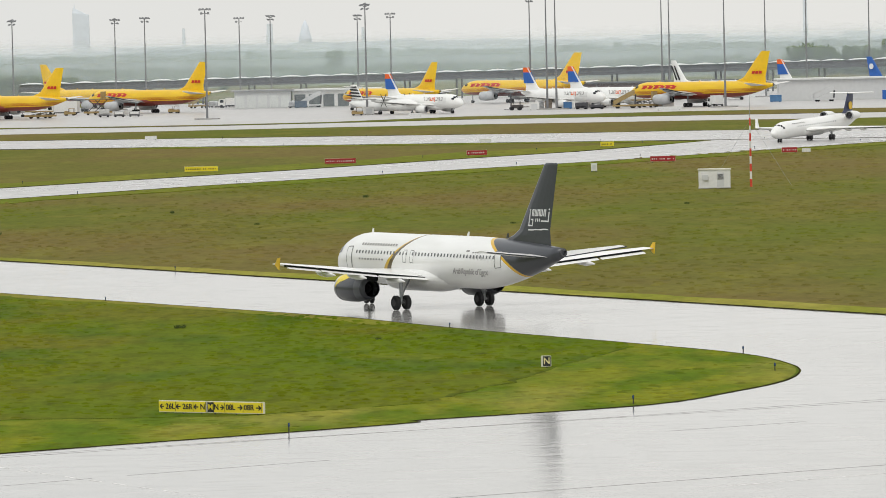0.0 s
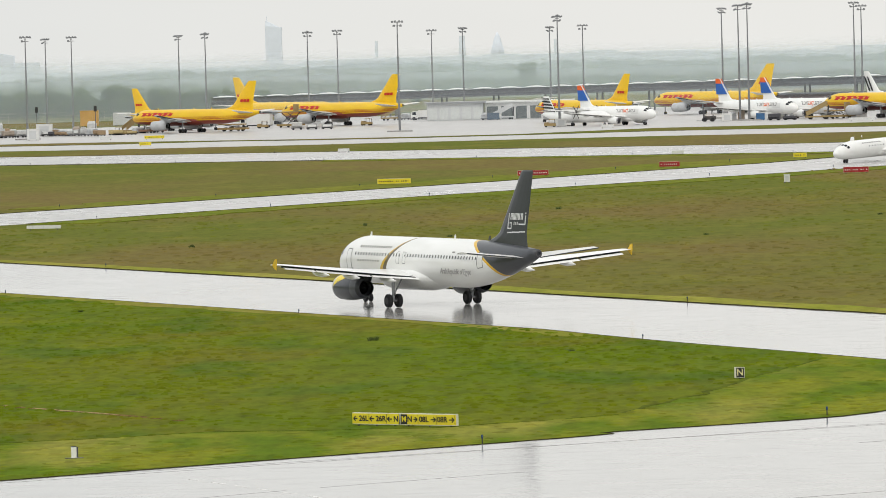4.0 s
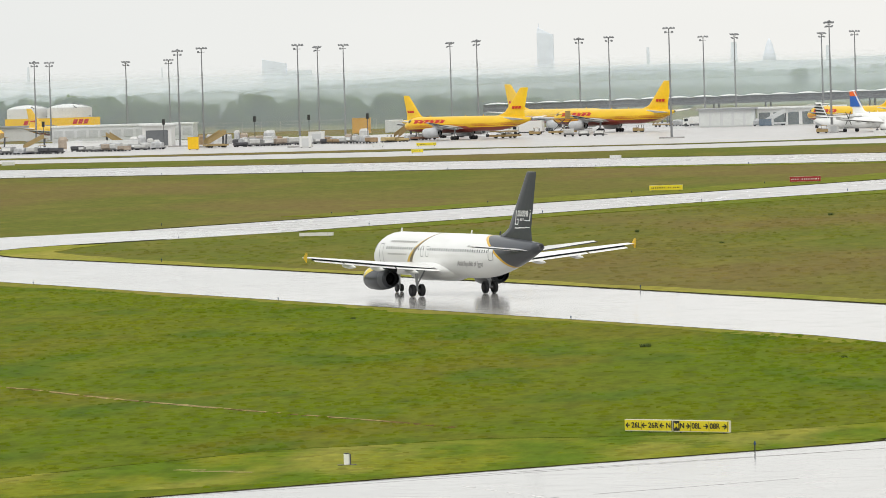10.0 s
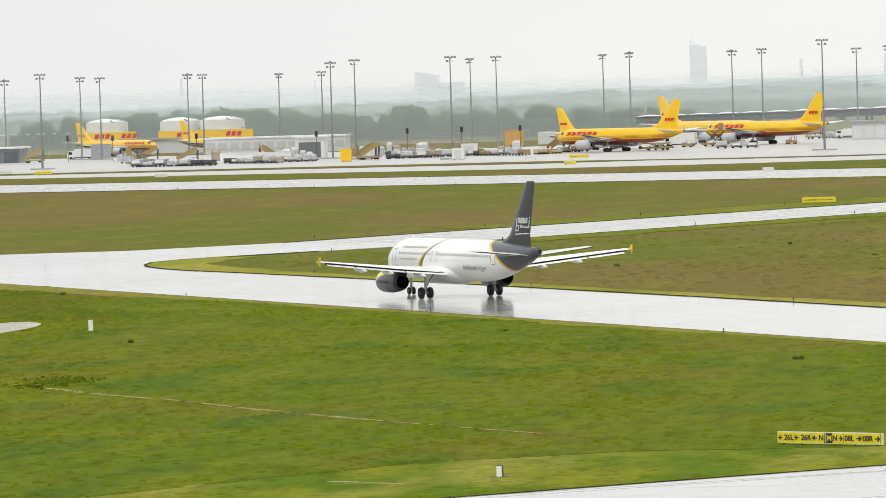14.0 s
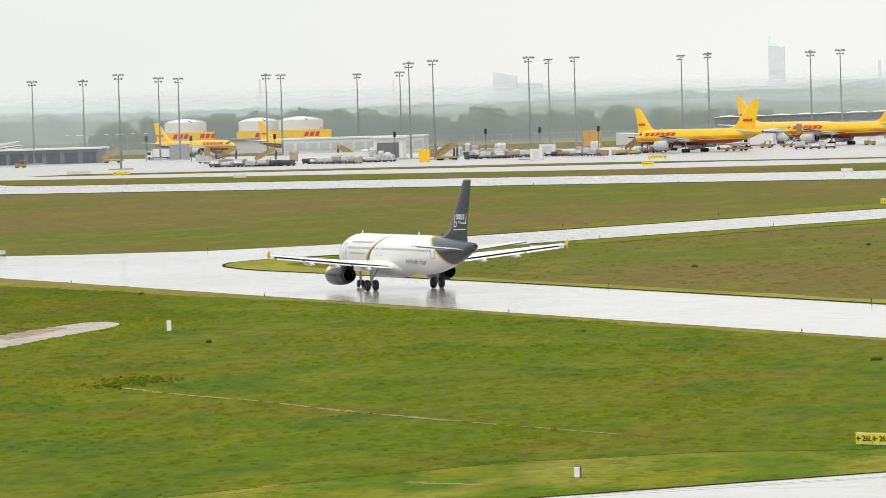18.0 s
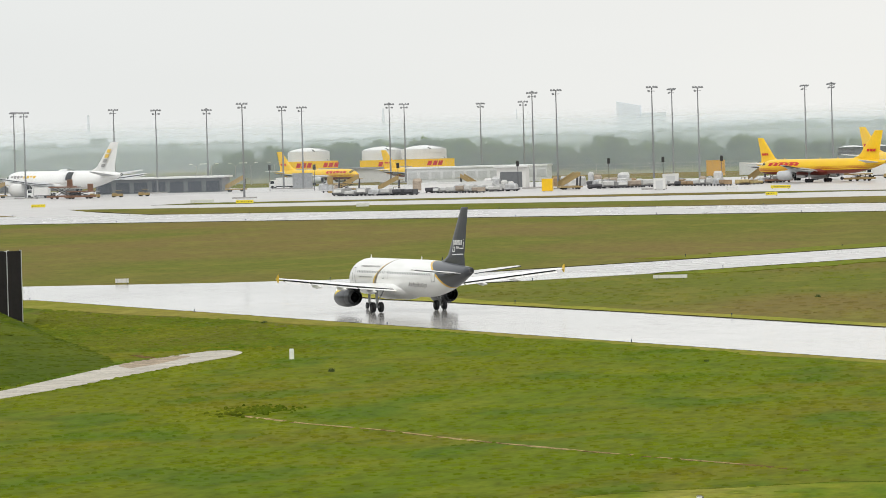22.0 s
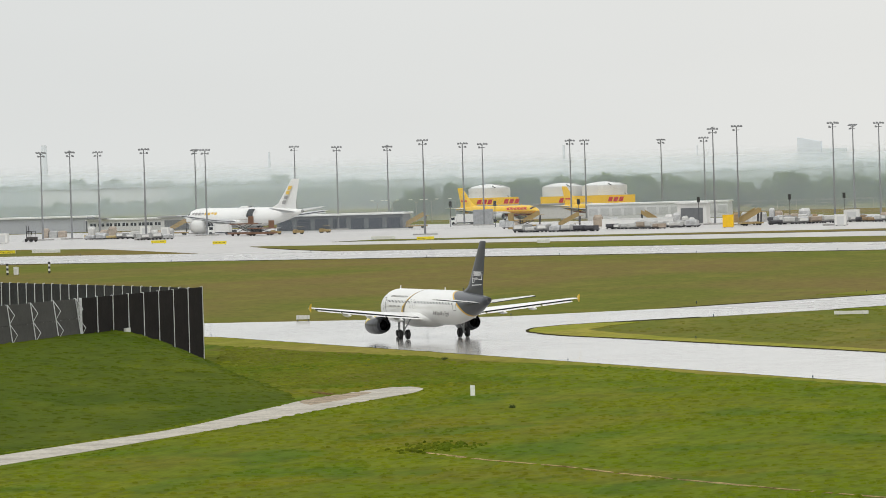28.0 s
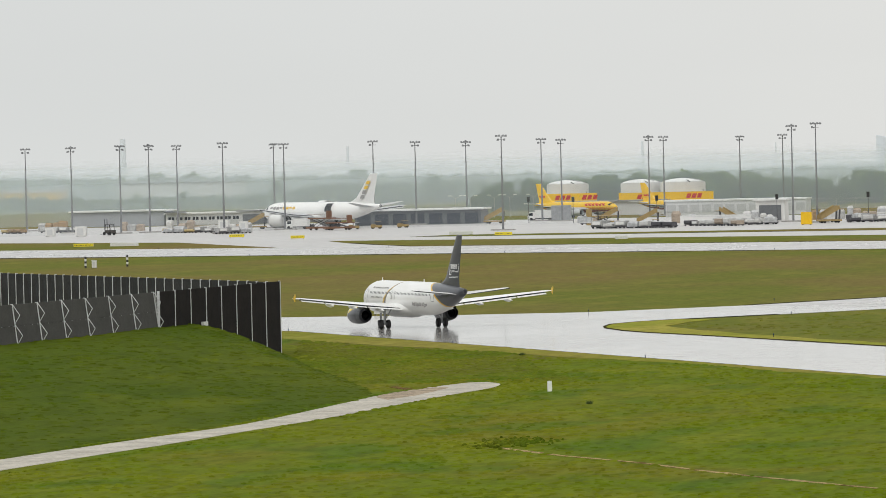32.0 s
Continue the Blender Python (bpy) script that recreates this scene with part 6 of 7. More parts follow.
def direction_sign(a, b, h, words, arrow_font=0.46):
    """A long yellow guidance sign from a to b; words: (share from, share to, text, black?)."""
    a, b = Vector((*a, 0)), Vector((*b, 0))
    d = b - a
    root = thing("taxiway_sign", "yellow and black taxiway direction sign with arrows", "sign", m=Matrix.Translation(a) @ Matrix.Rotation(math.atan2(d.y, d.x), 4, "Z"))
    L = d.length
    mid_x = L * 0.462
    for x0, x1 in ((0, mid_x - 0.04), (mid_x + 0.04, L)):
        part("cabinet", Mesh().box(x0, x1, 0.0, 0.24, 0.12, h, 0.05), SIGN_EDGE, root, "pale sign cabinet")
        part("face", Mesh().box(x0 + 0.04, x1 - 0.04, -0.012, 0.002, 0.16, h - 0.04), SIGN_YELLOW, root, "yellow sign face")
        for f in (0.12, 0.5, 0.88):
            part("leg", Mesh().tube((x0 + (x1 - x0) * f, 0.12, 0), (x0 + (x1 - x0) * f, 0.12, 0.14), 0.05), DARK_STEEL, root)
    zc = (h + 0.12) / 2
    for f0, f1, text, black in words:
        x0, x1 = L * f0, L * f1
        if black:
            part("black_field", Mesh().box(x0, x1, -0.018, -0.011, 0.17, h - 0.05), BLACK, root, "black field")
        left, right = text.startswith("<"), text.endswith(">")
        word = text.strip("<>")
        aw = (0.36 if len(word) > 1 else 0.5) * (x1 - x0) if (left or right) else 0.0
        tx0, tx1 = x0 + (aw if left else 0), x1 - (aw if right else 0)
        k = lettering(word, arrow_font * 0.98, SIGN_YELLOW if black else BLACK, root, pose((tx0 + tx1) / 2, -0.024, zc, 90, 0, 0), "black sign lettering" if not black else "yellow sign letter")
        if left or right:
            ax0, ax1 = (x0 + 0.06, x0 + aw - 0.08) if left else (x1 - aw + 0.08, x1 - 0.06)
            tip, tail = (ax0, ax1) if left else (ax1, ax0)
            s = 1 if tip < tail else -1
            ar = Mesh().bar((tip + s * 0.05, -0.02, zc), (tail, -0.02, zc), 0.012, 0.07)
            ar.bar((tip, -0.02, zc), (tip + s * 0.16, -0.02, zc + 0.14), 0.012, 0.07).bar((tip, -0.02, zc), (tip + s * 0.16, -0.02, zc - 0.14), 0.012, 0.07)
            part("arrow", ar, BLACK, root, "black arrow")
        part("divider", Mesh().box(x1 - 0.012, x1 + 0.012, -0.016, 0, 0.17, h - 0.05), BLACK, root)
    return root


direction_sign((-16.95, 365.8), (-10.65, 361.6), 0.80, ((0.01, 0.165, "<26L", False), (0.165, 0.335, "<26R", False), (0.335, 0.455, "<N", False), (0.472, 0.53, "M", True), (0.53, 0.635, "N>", False), (0.635, 0.81, "08L>", False), (0.81, 0.985, "08R>", False)))


def location_sign():
    root = thing("location_sign", "small black taxiway sign with yellow letter", "sign", m=pose(6.6, 405, 0, 0, 0, -8) @ Matrix.Diagonal((0.86, 1, 0.9, 1)))
    part("cabinet", Mesh().box(-0.42, 0.36, 0, 0.22, 0.12, 0.9, 0.08), SIGN_EDGE, root, "pale sign cabinet")
    part("face", Mesh().box(-0.26, 0.33, -0.012, 0.002, 0.16, 0.87), BLACK, root, "black sign face")
    lettering("N", 0.66, mat("pale yellow sign letter", (0.78, 0.70, 0.36), 0.5), root, pose(0.035, -0.02, 0.51, 90, 0, 0), "pale yellow letter")
    part("leg", Mesh().tube((0, 0.11, 0), (0, 0.11, 0.14), 0.06), DARK_STEEL, root)


location_sign()


def bar_sign(x, y, w, h, face, bars, label, turn=0.0, back=False):
    root = thing("runway_sign", label, "sign", "distant runway signs", m=pose(x, y, 0, 0, 0, turn))
    part("cabinet", Mesh().box(-w / 2, w / 2, 0, 0.25, 0.2, h), OFFWHITE if back else SIGN_EDGE, root)
    for f in (-0.4, 0.4):
        part("leg", Mesh().tube((w * f, 0.12, 0), (w * f, 0.12, 0.22), 0.06), DARK_STEEL, root)
    if back:
        for i in range(3):
            part("rib", Mesh().box(-w / 2 + w * (i + 0.5) / 3 - 0.03, -w / 2 + w * (i + 0.5) / 3 + 0.03, -0.03, 0, 0.22, h - 0.02), CLAD, root)
        return
    part("face", Mesh().box(-w / 2 + 0.02, w / 2 - 0.02, -0.02, 0, 0.22, h - 0.02), face, root)
    rg = random.Random(int(x * 10) + 7)
    xx = -w / 2 + 0.25
    while xx < w / 2 - 0.4:
        ww = rg.uniform(0.10, 0.26)
        part("letter_bar", Mesh().box(xx, xx + ww, -0.035, -0.018, 0.25 + (h - 0.3) * 0.34, 0.25 + (h - 0.3) * 0.60), bars, root, "pale letter bar" if bars is not BLACK else "black letter bar")
        xx += ww + 0.16 + (0.25 if rg.random() < 0.2 else 0)


bar_sign(-37.9, 983.7, 5.3, 1.0, SIGN_YELLOW, BLACK, "yellow runway sign with black bars")
for x, y, w in ((-16.4, 1017.6, 5.1), (6.2, 1058.8, 3.5), (35.1, 981.4, 4.0), (57.6, 1025.6, 2.6)):
    bar_sign(x, y, w, 1.05, SIGN_RED, OFFWHITE, "red runway holding sign with white bars")
bar_sign(29.8, 1109.8, 2.4, 1.0, SIGN_YELLOW, BLACK, "yellow runway sign with black bars")
bar_sign(60.4, 1026, 1.4, 0.8, SIGN_YELLOW, BLACK, "pale back of a small runway sign", back=True)
bar_sign(-74.6, 783.1, 4.4, 0.62, SIGN_YELLOW, BLACK, "white back of a taxiway sign", -8, True)
bar_sign(-152, 821, 1.8, 0.75, SIGN_YELLOW, BLACK, "white back of a taxiway sign", 10, True)
bar_sign(-60, 1290, 2.4, 0.8, SIGN_YELLOW, BLACK, "white back of a taxiway sign", 0, True)
bar_sign(8.5, 1172, 2.2, 0.8, SIGN_YELLOW, BLACK, "white back of a taxiway sign", 0, True)
for x, y, w, m, b in ((-113, 1440, 2.8, SIGN_YELLOW, BLACK), (-119, 1546, 5.0, SIGN_YELLOW, BLACK), (-132, 1556, 3.0, OFFWHITE, CLAD), (-206, 1420, 3.0, OFFWHITE, CLAD), (-305, 1535, 3.6, SIGN_YELLOW, BLACK), (-330, 1580, 4.0, SIGN_YELLOW, BLACK), (-250, 1520, 4.4, SIGN_YELLOW, BLACK),
                      (-345, 1470, 5.0, SIGN_YELLOW, BLACK), (-334, 1466, 7.0, OFFWHITE, CLAD), (57, 1545, 6.5, OFFWHITE, CLAD), (-6, 1535, 3.2, OFFWHITE, CLAD), (-265, 1545, 6.0, OFFWHITE, CLAD)):
    bar_sign(x, y, w, 0.95, m, b, "low yellow apron sign" if m is SIGN_YELLOW else "low white barrier board")


def equipment_cabin():
    root = thing("equipment_cabin", "white equipment cabin with vented door", "cabin", m=pose(36.3, 825.4, 0, 0, 0, -4))
    part("body", Mesh().box(-2.1, 2.1, 0, 2.4, 0.1, 2.45, 0.06), OFFWHITE, root)
    part("roof", Mesh().box(-2.2, 2.2, -0.1, 2.5, 2.45, 2.6, 0.06), SIGN_EDGE, root, "cream flat roof")
    part("plinth", Mesh().box(-2.15, 2.15, -0.05, 2.45, 0, 0.1), CONCRETE, root)
    d = part("door", Mesh().box(0.35, 1.3, -0.05, 0.02, 0.2, 2.1), CLAD, root, "grey door")
    for i in range(6):
        part("vent_slat", Mesh().box(0.45, 1.2, -0.08, -0.045, 1.2 + i * 0.12, 1.26 + i * 0.12), DARK_STEEL, d, "dark vent slat")
    part("air_unit", Mesh().box(-1.6, -0.8, -0.28, 0, 1.1, 1.8, 0.04), CLAD, root)


equipment_cabin()
root = thing("striped_mast", "slim red and white striped mast", "mast", m=pose(41.4, 830, 0))
STRIPE_RED = mat("signal red paint", (0.62, 0.05, 0.02), 0.5, vary=0.1)
for i in range(9):
    part("band", Mesh().tube((0, 0, i * 1.02), (0, 0, (i + 1) * 1.02), 0.17 - 0.008 * i, 0.162 - 0.008 * i, 10), STRIPE_RED if i % 2 == 0 else OFFWHITE, root, "red band" if i % 2 == 0 else "white band")
part("aerial", Mesh().tube((0, 0, 9.1), (0, 0, 12.6), 0.04, 0.02, 6), GREY_STEEL, root, "thin aerial")
for s in (-1, 1):
    part("guy_wire", Mesh().tube((0, 0, 8.9), (s * 5.5, 1.5, 0), 0.012, 0.012, 4), GREY_STEEL, root)
for x, y in ((-281.7, 1201.6), (-275.3, 1210.8)):
    root = thing("marker_pole", "short black and white striped marker pole", "pole", "runway marker poles", m=pose(x, y, 0))
    for i in range(5):
        part("band", Mesh().tube((0, 0, i * 0.46), (0, 0, (i + 1) * 0.46), 0.22, 0.22, 8), (BLACK, OFFWHITE, BLACK, OFFWHITE, BLACK)[i], root)
crate("equipment_box", "small white equipment box on the meadow", -279.5, 1199.8, 0.9, 0.8, 1.5, OFFWHITE)
crate("equipment_box", "small white equipment box on the meadow", 23.0, 932.6, 0.9, 0.7, 1.15, OFFWHITE)


def marker_post(x, y, h, w, cap, slab):
    root = thing("marker_post", "short white marker post in the grass", "post", "white marker posts", m=pose(x, y, 0.02, 0, 0, 12))
    part("post", Mesh().box(-w / 2, w / 2, -w / 2, w / 2, 0, h, 0.05), WHITE, root)
    part("cap", Mesh().box(-w * 0.45, w * 0.45, -w * 0.45, w * 0.45, h, h + 0.05, 0.04), cap, root)
    if slab:
        part("base_slab", Mesh().box(-0.5, 0.52, -0.25, 0.25, 0, 0.05, 0.02), mat("mossy wet slab", (0.12, 0.115, 0.09), 0.7, vary=0.35, scale=2), root, "dark wet concrete slab")
        part("side_strip", Mesh().box(w / 2, w / 2 + 0.07, -w / 2, w / 2, 0.05, h, 0.02), DARK_STEEL, root, "dark side plate")


marker_post(-31.3, 342.4, 0.64, 0.31, DARK_STEEL, True)
marker_post(-87.9, 558.4, 0.92, 0.42, OFFWHITE, False)
LIGHT_BLUE = mat("blue lamp glass", (0.025, 0.06, 0.13), 0.2, vary=0.05)


def edge_light(x, y, tall=0.42):
    root = thing("edge_light", "short taxiway edge light with blue cap", "edge light", "taxiway edge lights", m=pose(x, y, 0.02))
    part("stem", Mesh().tube((0, 0, 0), (0, 0, tall * 0.65), 0.035, 0.035, 8), BLACK, root)
    part("cap", Mesh().lathe((0, 0, tall * 0.62), (0, 0, 1), [(0, 0.05), (tall * 0.15, 0.065), (tall * 0.35, 0.055), (tall * 0.42, 0.02)], 10), LIGHT_BLUE, root, "blue glass cap")


for y in (757, 698, 640, 579.5, 521, 462.3):
    edge_light(near_edge(y) - 0.6 if y > 470 else 0.4, y, 0.34)
for x, y in ((20.0, 416.3), (21.0, 395.5), (11.0, 364.6), (-8.8, 346.2)):
    edge_light(x, y, 0.52)
for y in (467, 525.5, 584, 643, 702):
    edge_light(far_edge(y) + 0.8, y, 0.4)
for i in range(9):
    y = 790 + i * 40
    edge_light(-95 + (y - 786) * 0.525, y, 0.4)
    edge_light(-112 + (y - 812) * 0.5, y + 26, 0.4)
for i in range(14):
    x = 60 - i * 30
    edge_light(x, runway_low(x) - 1.2, 0.4)
    edge_light(x - 15, runway_top(x - 15) + 1.2, 0.4)

# ---- noise barrier and its grass bank ----
PANEL = mat("dark brown barrier panel", (0.014, 0.011, 0.011), 0.85, vary=0.25, scale=0.5, spec=0.2)
PANEL_GREY = mat("grey absorber panel", (0.06, 0.058, 0.054), 0.85, vary=0.15, scale=0.6)
PANEL_REAR = mat("dark grey barrier panel", (0.04, 0.04, 0.042), 0.85, vary=0.2, scale=0.5, spec=0.2)
POST = mat("pale galvanised post", (0.70, 0.71, 0.72), 0.5, 0.0, vary=0.1)
CORNER = Vector((-135.7, 672.0))


def barrier(a, b, h, n, panel, name, label, bases=None, lean=0.0):
    """A panel wall from a to b between posts; bases gives the foot heights along it; lean moves its top outwards."""
    a, b = Vector(a), Vector(b)
    root = thing(name, label, "barrier", "noise barrier walls", m=pose(a.x, a.y, 0, 0, 0, math.degrees(math.atan2((b - a).y, (b - a).x))))
    L = (b - a).length
    bases = bases or (lambda f: 0.0)
    for i in range(n):
        x0, x1 = L * i / n, L * (i + 1) / n
        z0 = min(bases(i / n), bases((i + 1) / n)) - 0.3
        cuts = (z0, (z0 + h) / 2 + 0.1, h) if lean else (z0, h)
        for za, zb in zip(cuts, cuts[1:]):
            ya, yb = [-lean * (z - z0) / (h - z0) for z in (za, zb)]
            part("panel", Mesh().loft([[(x0 + 0.05, y - 0.07, z), (x1 - 0.05, y - 0.07, z), (x1 - 0.05, y + 0.07, z), (x0 + 0.05, y + 0.07, z)] for y, z in ((ya, za + 0.015), (yb, zb - 0.015))]), panel, root, "grey barrier panel" if lean else "dark barrier panel")
    for i in range(n + 1):
        x = L * i / n
        z0 = bases(min(1, i / n)) - 0.3
        p = part("post", Mesh().loft([[(x - 0.08, y - 0.12, z), (x + 0.08, y - 0.12, z), (x + 0.08, y + 0.12, z), (x - 0.08, y + 0.12, z)] for y, z in ((0, z0), (-lean, h + 0.04))]), POST, root, "pale steel post")
        if lean:
            for za, zb in ((h, h - 1.9), (h - 2.0, h - 3.9)):
                y0, y1 = [-lean * (z - z0) / (h - z0) for z in (za, zb)]
                ym, zm = (y0 + y1) / 2 + 0.75, (za + zb) / 2 - 0.1
                part("brace", Mesh().bar((x, y0 + 0.12, za), (x, ym, zm), 0.06, 0.06).bar((x, ym, zm), (x, y1 + 0.12, zb), 0.06, 0.06), POST, p, "pale bent brace")
    return root


WALL_DIR = Vector((-0.1213, -0.9926))
# along the wall (m), ground height at the wall, foot of the slope
BANK_LINE = ((0, 0.0, -135.4, 671.4), (9.3, 1.5, -129.5, 650), (17, 2.9, -121.5, 618), (23.7, 3.95, -113.5, 594), (30, 4.35, -107.5, 572), (38.4, 4.42, -103.6, 554), (60, 4.25, -104.2, 530), (90, 4.2, -105.4, 500), (125, 4.2, -110.2, 466), (160, 4.2, -114.5, 432), (200, 4.2, -122, 385))


def bank_at(s, v):
    """A point of the bank: s metres along the wall, v from the wall (0) to the foot (1)."""
    for p, q in zip(BANK_LINE, BANK_LINE[1:]):
        if s <= q[0]:
            break
    f = (s - p[0]) / (q[0] - p[0])
    h, fx, fy = (p[k] + (q[k] - p[k]) * f for k in (1, 2, 3))
    w = CORNER + WALL_DIR * s - Vector((0.9926, -0.1213)) * 0.4
    z = h * (0.62 * (1 - v) + 0.38 * (1 - v) ** 2 * (1 + 2 * v))
    return w.x + (fx - w.x) * v, w.y + (fy - w.y) * v, z


def wall_foot(s):
    return bank_at(s, 0.0)[2]


def bank_bump(x, y, z):
    return min(1, z) * 0.2 * (noise.noise(Vector((x * 0.25, y * 0.1, 0))) + 0.6 * noise.noise(Vector((x * 0.8, y * 0.3, 3))))


bank_rows = []
for j in range(90):
    row = []
    for i in range(30):
        x, y, z = bank_at(200 * (j / 89) ** 1.3, i / 29)
        row.append((x, y, z + 0.05 + bank_bump(x, y, z)))
    bank_rows.append(row)
tagged(part("grass_bank", Mesh().grid(bank_rows), BANK, smooth=True), "steep green grass bank below the barrier", "grass bank", "", "structure")
BANK_AREA = [(p[2], p[3]) for p in BANK_LINE] + [tuple(CORNER + WALL_DIR * 200), tuple(CORNER)]
E40, E140 = CORNER + WALL_DIR * 40, CORNER + WALL_DIR * 143.5
barrier(CORNER, E40, 8.1, 8, PANEL, "noise_barrier", "dark brown panel noise barrier with pale posts", lambda f: wall_foot(40 * f))
barrier(CORNER + WALL_DIR * 40.2, E140, 8.05, 15, PANEL_GREY, "noise_barrier", "grey panel noise barrier with bent steel braces", lambda f: wall_foot(40.2 + 103.3 * f) - 0.3, 0.55)
barrier((-136.1, 672.4), (-236.5, 833), 8.0, 62, PANEL_REAR, "noise_barrier", "dark grey panel noise barrier with pale posts")
tagged(part("ledge_plate", Mesh().box(-139.2, -138.6, 645.5, 648.5, 3.6, 4.5), OFFWHITE), "pale concrete block at the foot of the barrier", "block")

# ---- weeds and grass clumps ----
WEED = mat("dark weed leaves", (0.08, 0.118, 0.018), 0.8, vary=0.3, scale=3)


def clump(rg, n, spread, h):
    m = Mesh()
    for _ in range(n):
        a, r = rg.uniform(0, 6.28), spread * math.sqrt(rg.random())
        x, y = r * math.cos(a), r * math.sin(a)
        t = rg.uniform(0, 6.28)
        w, hh = rg.uniform(0.04, 0.1) * spread / 0.6, h * rg.uniform(0.5, 1.0)
        dx, dy = w * math.cos(t), w * math.sin(t)
        ox, oy = rg.uniform(-0.7, 0.7) * spread, rg.uniform(-0.7, 0.7) * spread
        m.add([(x - dx, y - dy, 0), (x + dx, y + dy, 0), (x + ox, y + oy, hh)], [(0, 1, 2)])
    return m


rg = random.Random(21)
weed_meshes = [clump(rg, 110, 0.42, 0.62).data("weed", WEED) for _ in range(3)]
for i, (x, y) in enumerate(((-47.9, 534.3), (-80, 530), (-4.9, 446), (-33.3, 768), (-21.3, 716), (-20, 470), (8, 700), (-50, 700), (-112, 640), (-106, 655), (30, 760), (-10, 820))):
    o = tagged(part("weed_clump", weed_meshes[i % 3], None), "dark leafy weed clump in the grass", "weed", "weed clumps")
    o.matrix_basis = pose(x, y, 0.0, 0, 0, i * 70) @ Matrix.Diagonal((0.5 + 0.2 * (i % 3), 0.7, 0.4 + 0.25 * (i % 2), 1))


FIELD = [*inset(RIM, 1.0), (-150, 757), (-128, 640), (-112, 470), (-112, 330)]
PATH_AREA = [(-94.5, 580), (-94.4, 561), (-96.8, 541), (-98.5, 512), (-102.5, 467), (-111, 385), (-122, 385), (-111, 464), (-105, 502), (-103.5, 553), (-100, 584)]


def within(poly, x, y):
    """Which of the places (arrays) lie in the polygon."""
    c = np.zeros(len(x), bool)
    for (xa, ya), (xb, yb) in zip(poly, poly[1:] + poly[:1]):
        if ya != yb:
            c ^= ((ya > y) != (yb > y)) & (x < (xb - xa) * (y - ya) / (yb - ya) + xa)
    return c


def tuft_field(name, x, y, z, r, h, material, label, rs):
    """Small domed grass tufts at the given places, as one mesh."""
    n, k = len(x), 6
    a = np.arange(k) * 2 * np.pi / k
    verts = np.zeros((n, 2 * k + 1, 3))
    for j, (q, f) in enumerate(((1.0, -0.1), (0.62, 0.72))):
        rad = r[:, None] * q * rs.uniform(0.7, 1.25, (n, k))
        verts[:, j * k:(j + 1) * k, 0] = x[:, None] + rad * np.cos(a)
        verts[:, j * k:(j + 1) * k, 1] = y[:, None] + rad * np.sin(a)
        verts[:, j * k:(j + 1) * k, 2] = z[:, None] + h[:, None] * f * rs.uniform(0.75, 1.2, (n, k))
    verts[:, 2 * k] = np.stack([x + r * rs.uniform(-0.3, 0.3, n), y + r * rs.uniform(-0.3, 0.3, n), z + h], 1)
    quads = [(i, (i + 1) % k, (i + 1) % k + k, i + k) for i in range(k)]
    tris = [(i + k, (i + 1) % k + k, 2 * k) for i in range(k)]
    base = (np.arange(n) * (2 * k + 1))[:, None]
    loops = (base + np.array([v for f in quads + tris for v in f])).ravel()
    totals = np.tile([4] * k + [3] * k, n)
    me = bpy.data.meshes.new(name)
    me.vertices.add(n * (2 * k + 1))
    me.vertices.foreach_set("co", verts.ravel())
    me.loops.add(len(loops))
    me.loops.foreach_set("vertex_index", loops)
    me.polygons.add(n * 2 * k)
    me.polygons.foreach_set("loop_start", np.concatenate([[0], np.cumsum(totals)[:-1]]))
    me.update(calc_edges=True)
    me.materials.append(material)
    return tagged(part(name, me, None), label, "grass", "", "stuff")


def thick(x, y, scale, seed):
    """A slow share from 0 to 1 by which growth gathers in patches."""
    return np.array([0.5 + 0.5 * noise.noise(Vector((p * scale, q * scale * 0.5, seed))) + 0.25 * noise.noise(Vector((p * scale * 4, q * scale * 2, seed + 5))) for p, q in zip(x, y)])


rs = np.random.RandomState(5)
x, y = rs.uniform(-140, 24, 62000), rs.uniform(325, 757, 62000)
mown = [*[tuple(p) for p in inset(RIM, 0.3)[8:45]], *MOWN_LINE]
ok = within(FIELD, x, y) & ~within(PATH_AREA, x, y) & ~within(BANK_AREA, x, y) & ~within(mown, x, y)
ok &= (x < near_edge(y) - 4.0 - np.maximum(0, y - 620) * 0.085 - 1.5 * np.sin(y * 0.11)) | (y < 490)
ok &= ~((x > -79) & (x < -30) & (np.abs(y - 457 + (x + 76.4) * 1.69) < 1.2))
x, y = x[ok], y[ok]
g = thick(x, y, 0.07, 2)
ok = rs.uniform(0.1, 0.95, len(x)) < g
x, y, g = x[ok], y[ok], g[ok]
tuft_field("grass_tufts", x, y, np.full(len(x), 0.02), rs.uniform(0.18, 0.55, len(x)), rs.uniform(0.04, 0.13, len(x)) * (0.6 + g), LAWN_TUFT, "low wet tufts of green grass", rs)
x, y = rs.uniform(-62, 24, 16000), rs.uniform(312, 440, 16000)
ok = within(mown, x, y) & within([tuple(p) for p in inset(RIM, 0.6)] + [(-260, 790), (-330, 560), (-160, 300)], x, y)
x, y = x[ok], y[ok]
g = thick(x, y, 0.12, 11)
ok = rs.uniform(0.3, 1.0, len(x)) < g
x, y = x[ok], y[ok]
tuft_field("mown_tufts", x, y, np.full(len(x), 0.03), rs.uniform(0.2, 0.7, len(x)), rs.uniform(0.03, 0.09, len(x)), MOWN_TUFT, "short pale stubble of mown grass", rs)
x, y = rs.uniform(-110, 130, 50000), rs.uniform(430, 1150, 50000)
ok = (x > 268.24 - 0.5038 * y + 8) & ((y - 756) < (x + 111) / 0.525 - 10) & (np.abs(x / y + 0.06) < 0.13)
x, y = x[ok], y[ok]
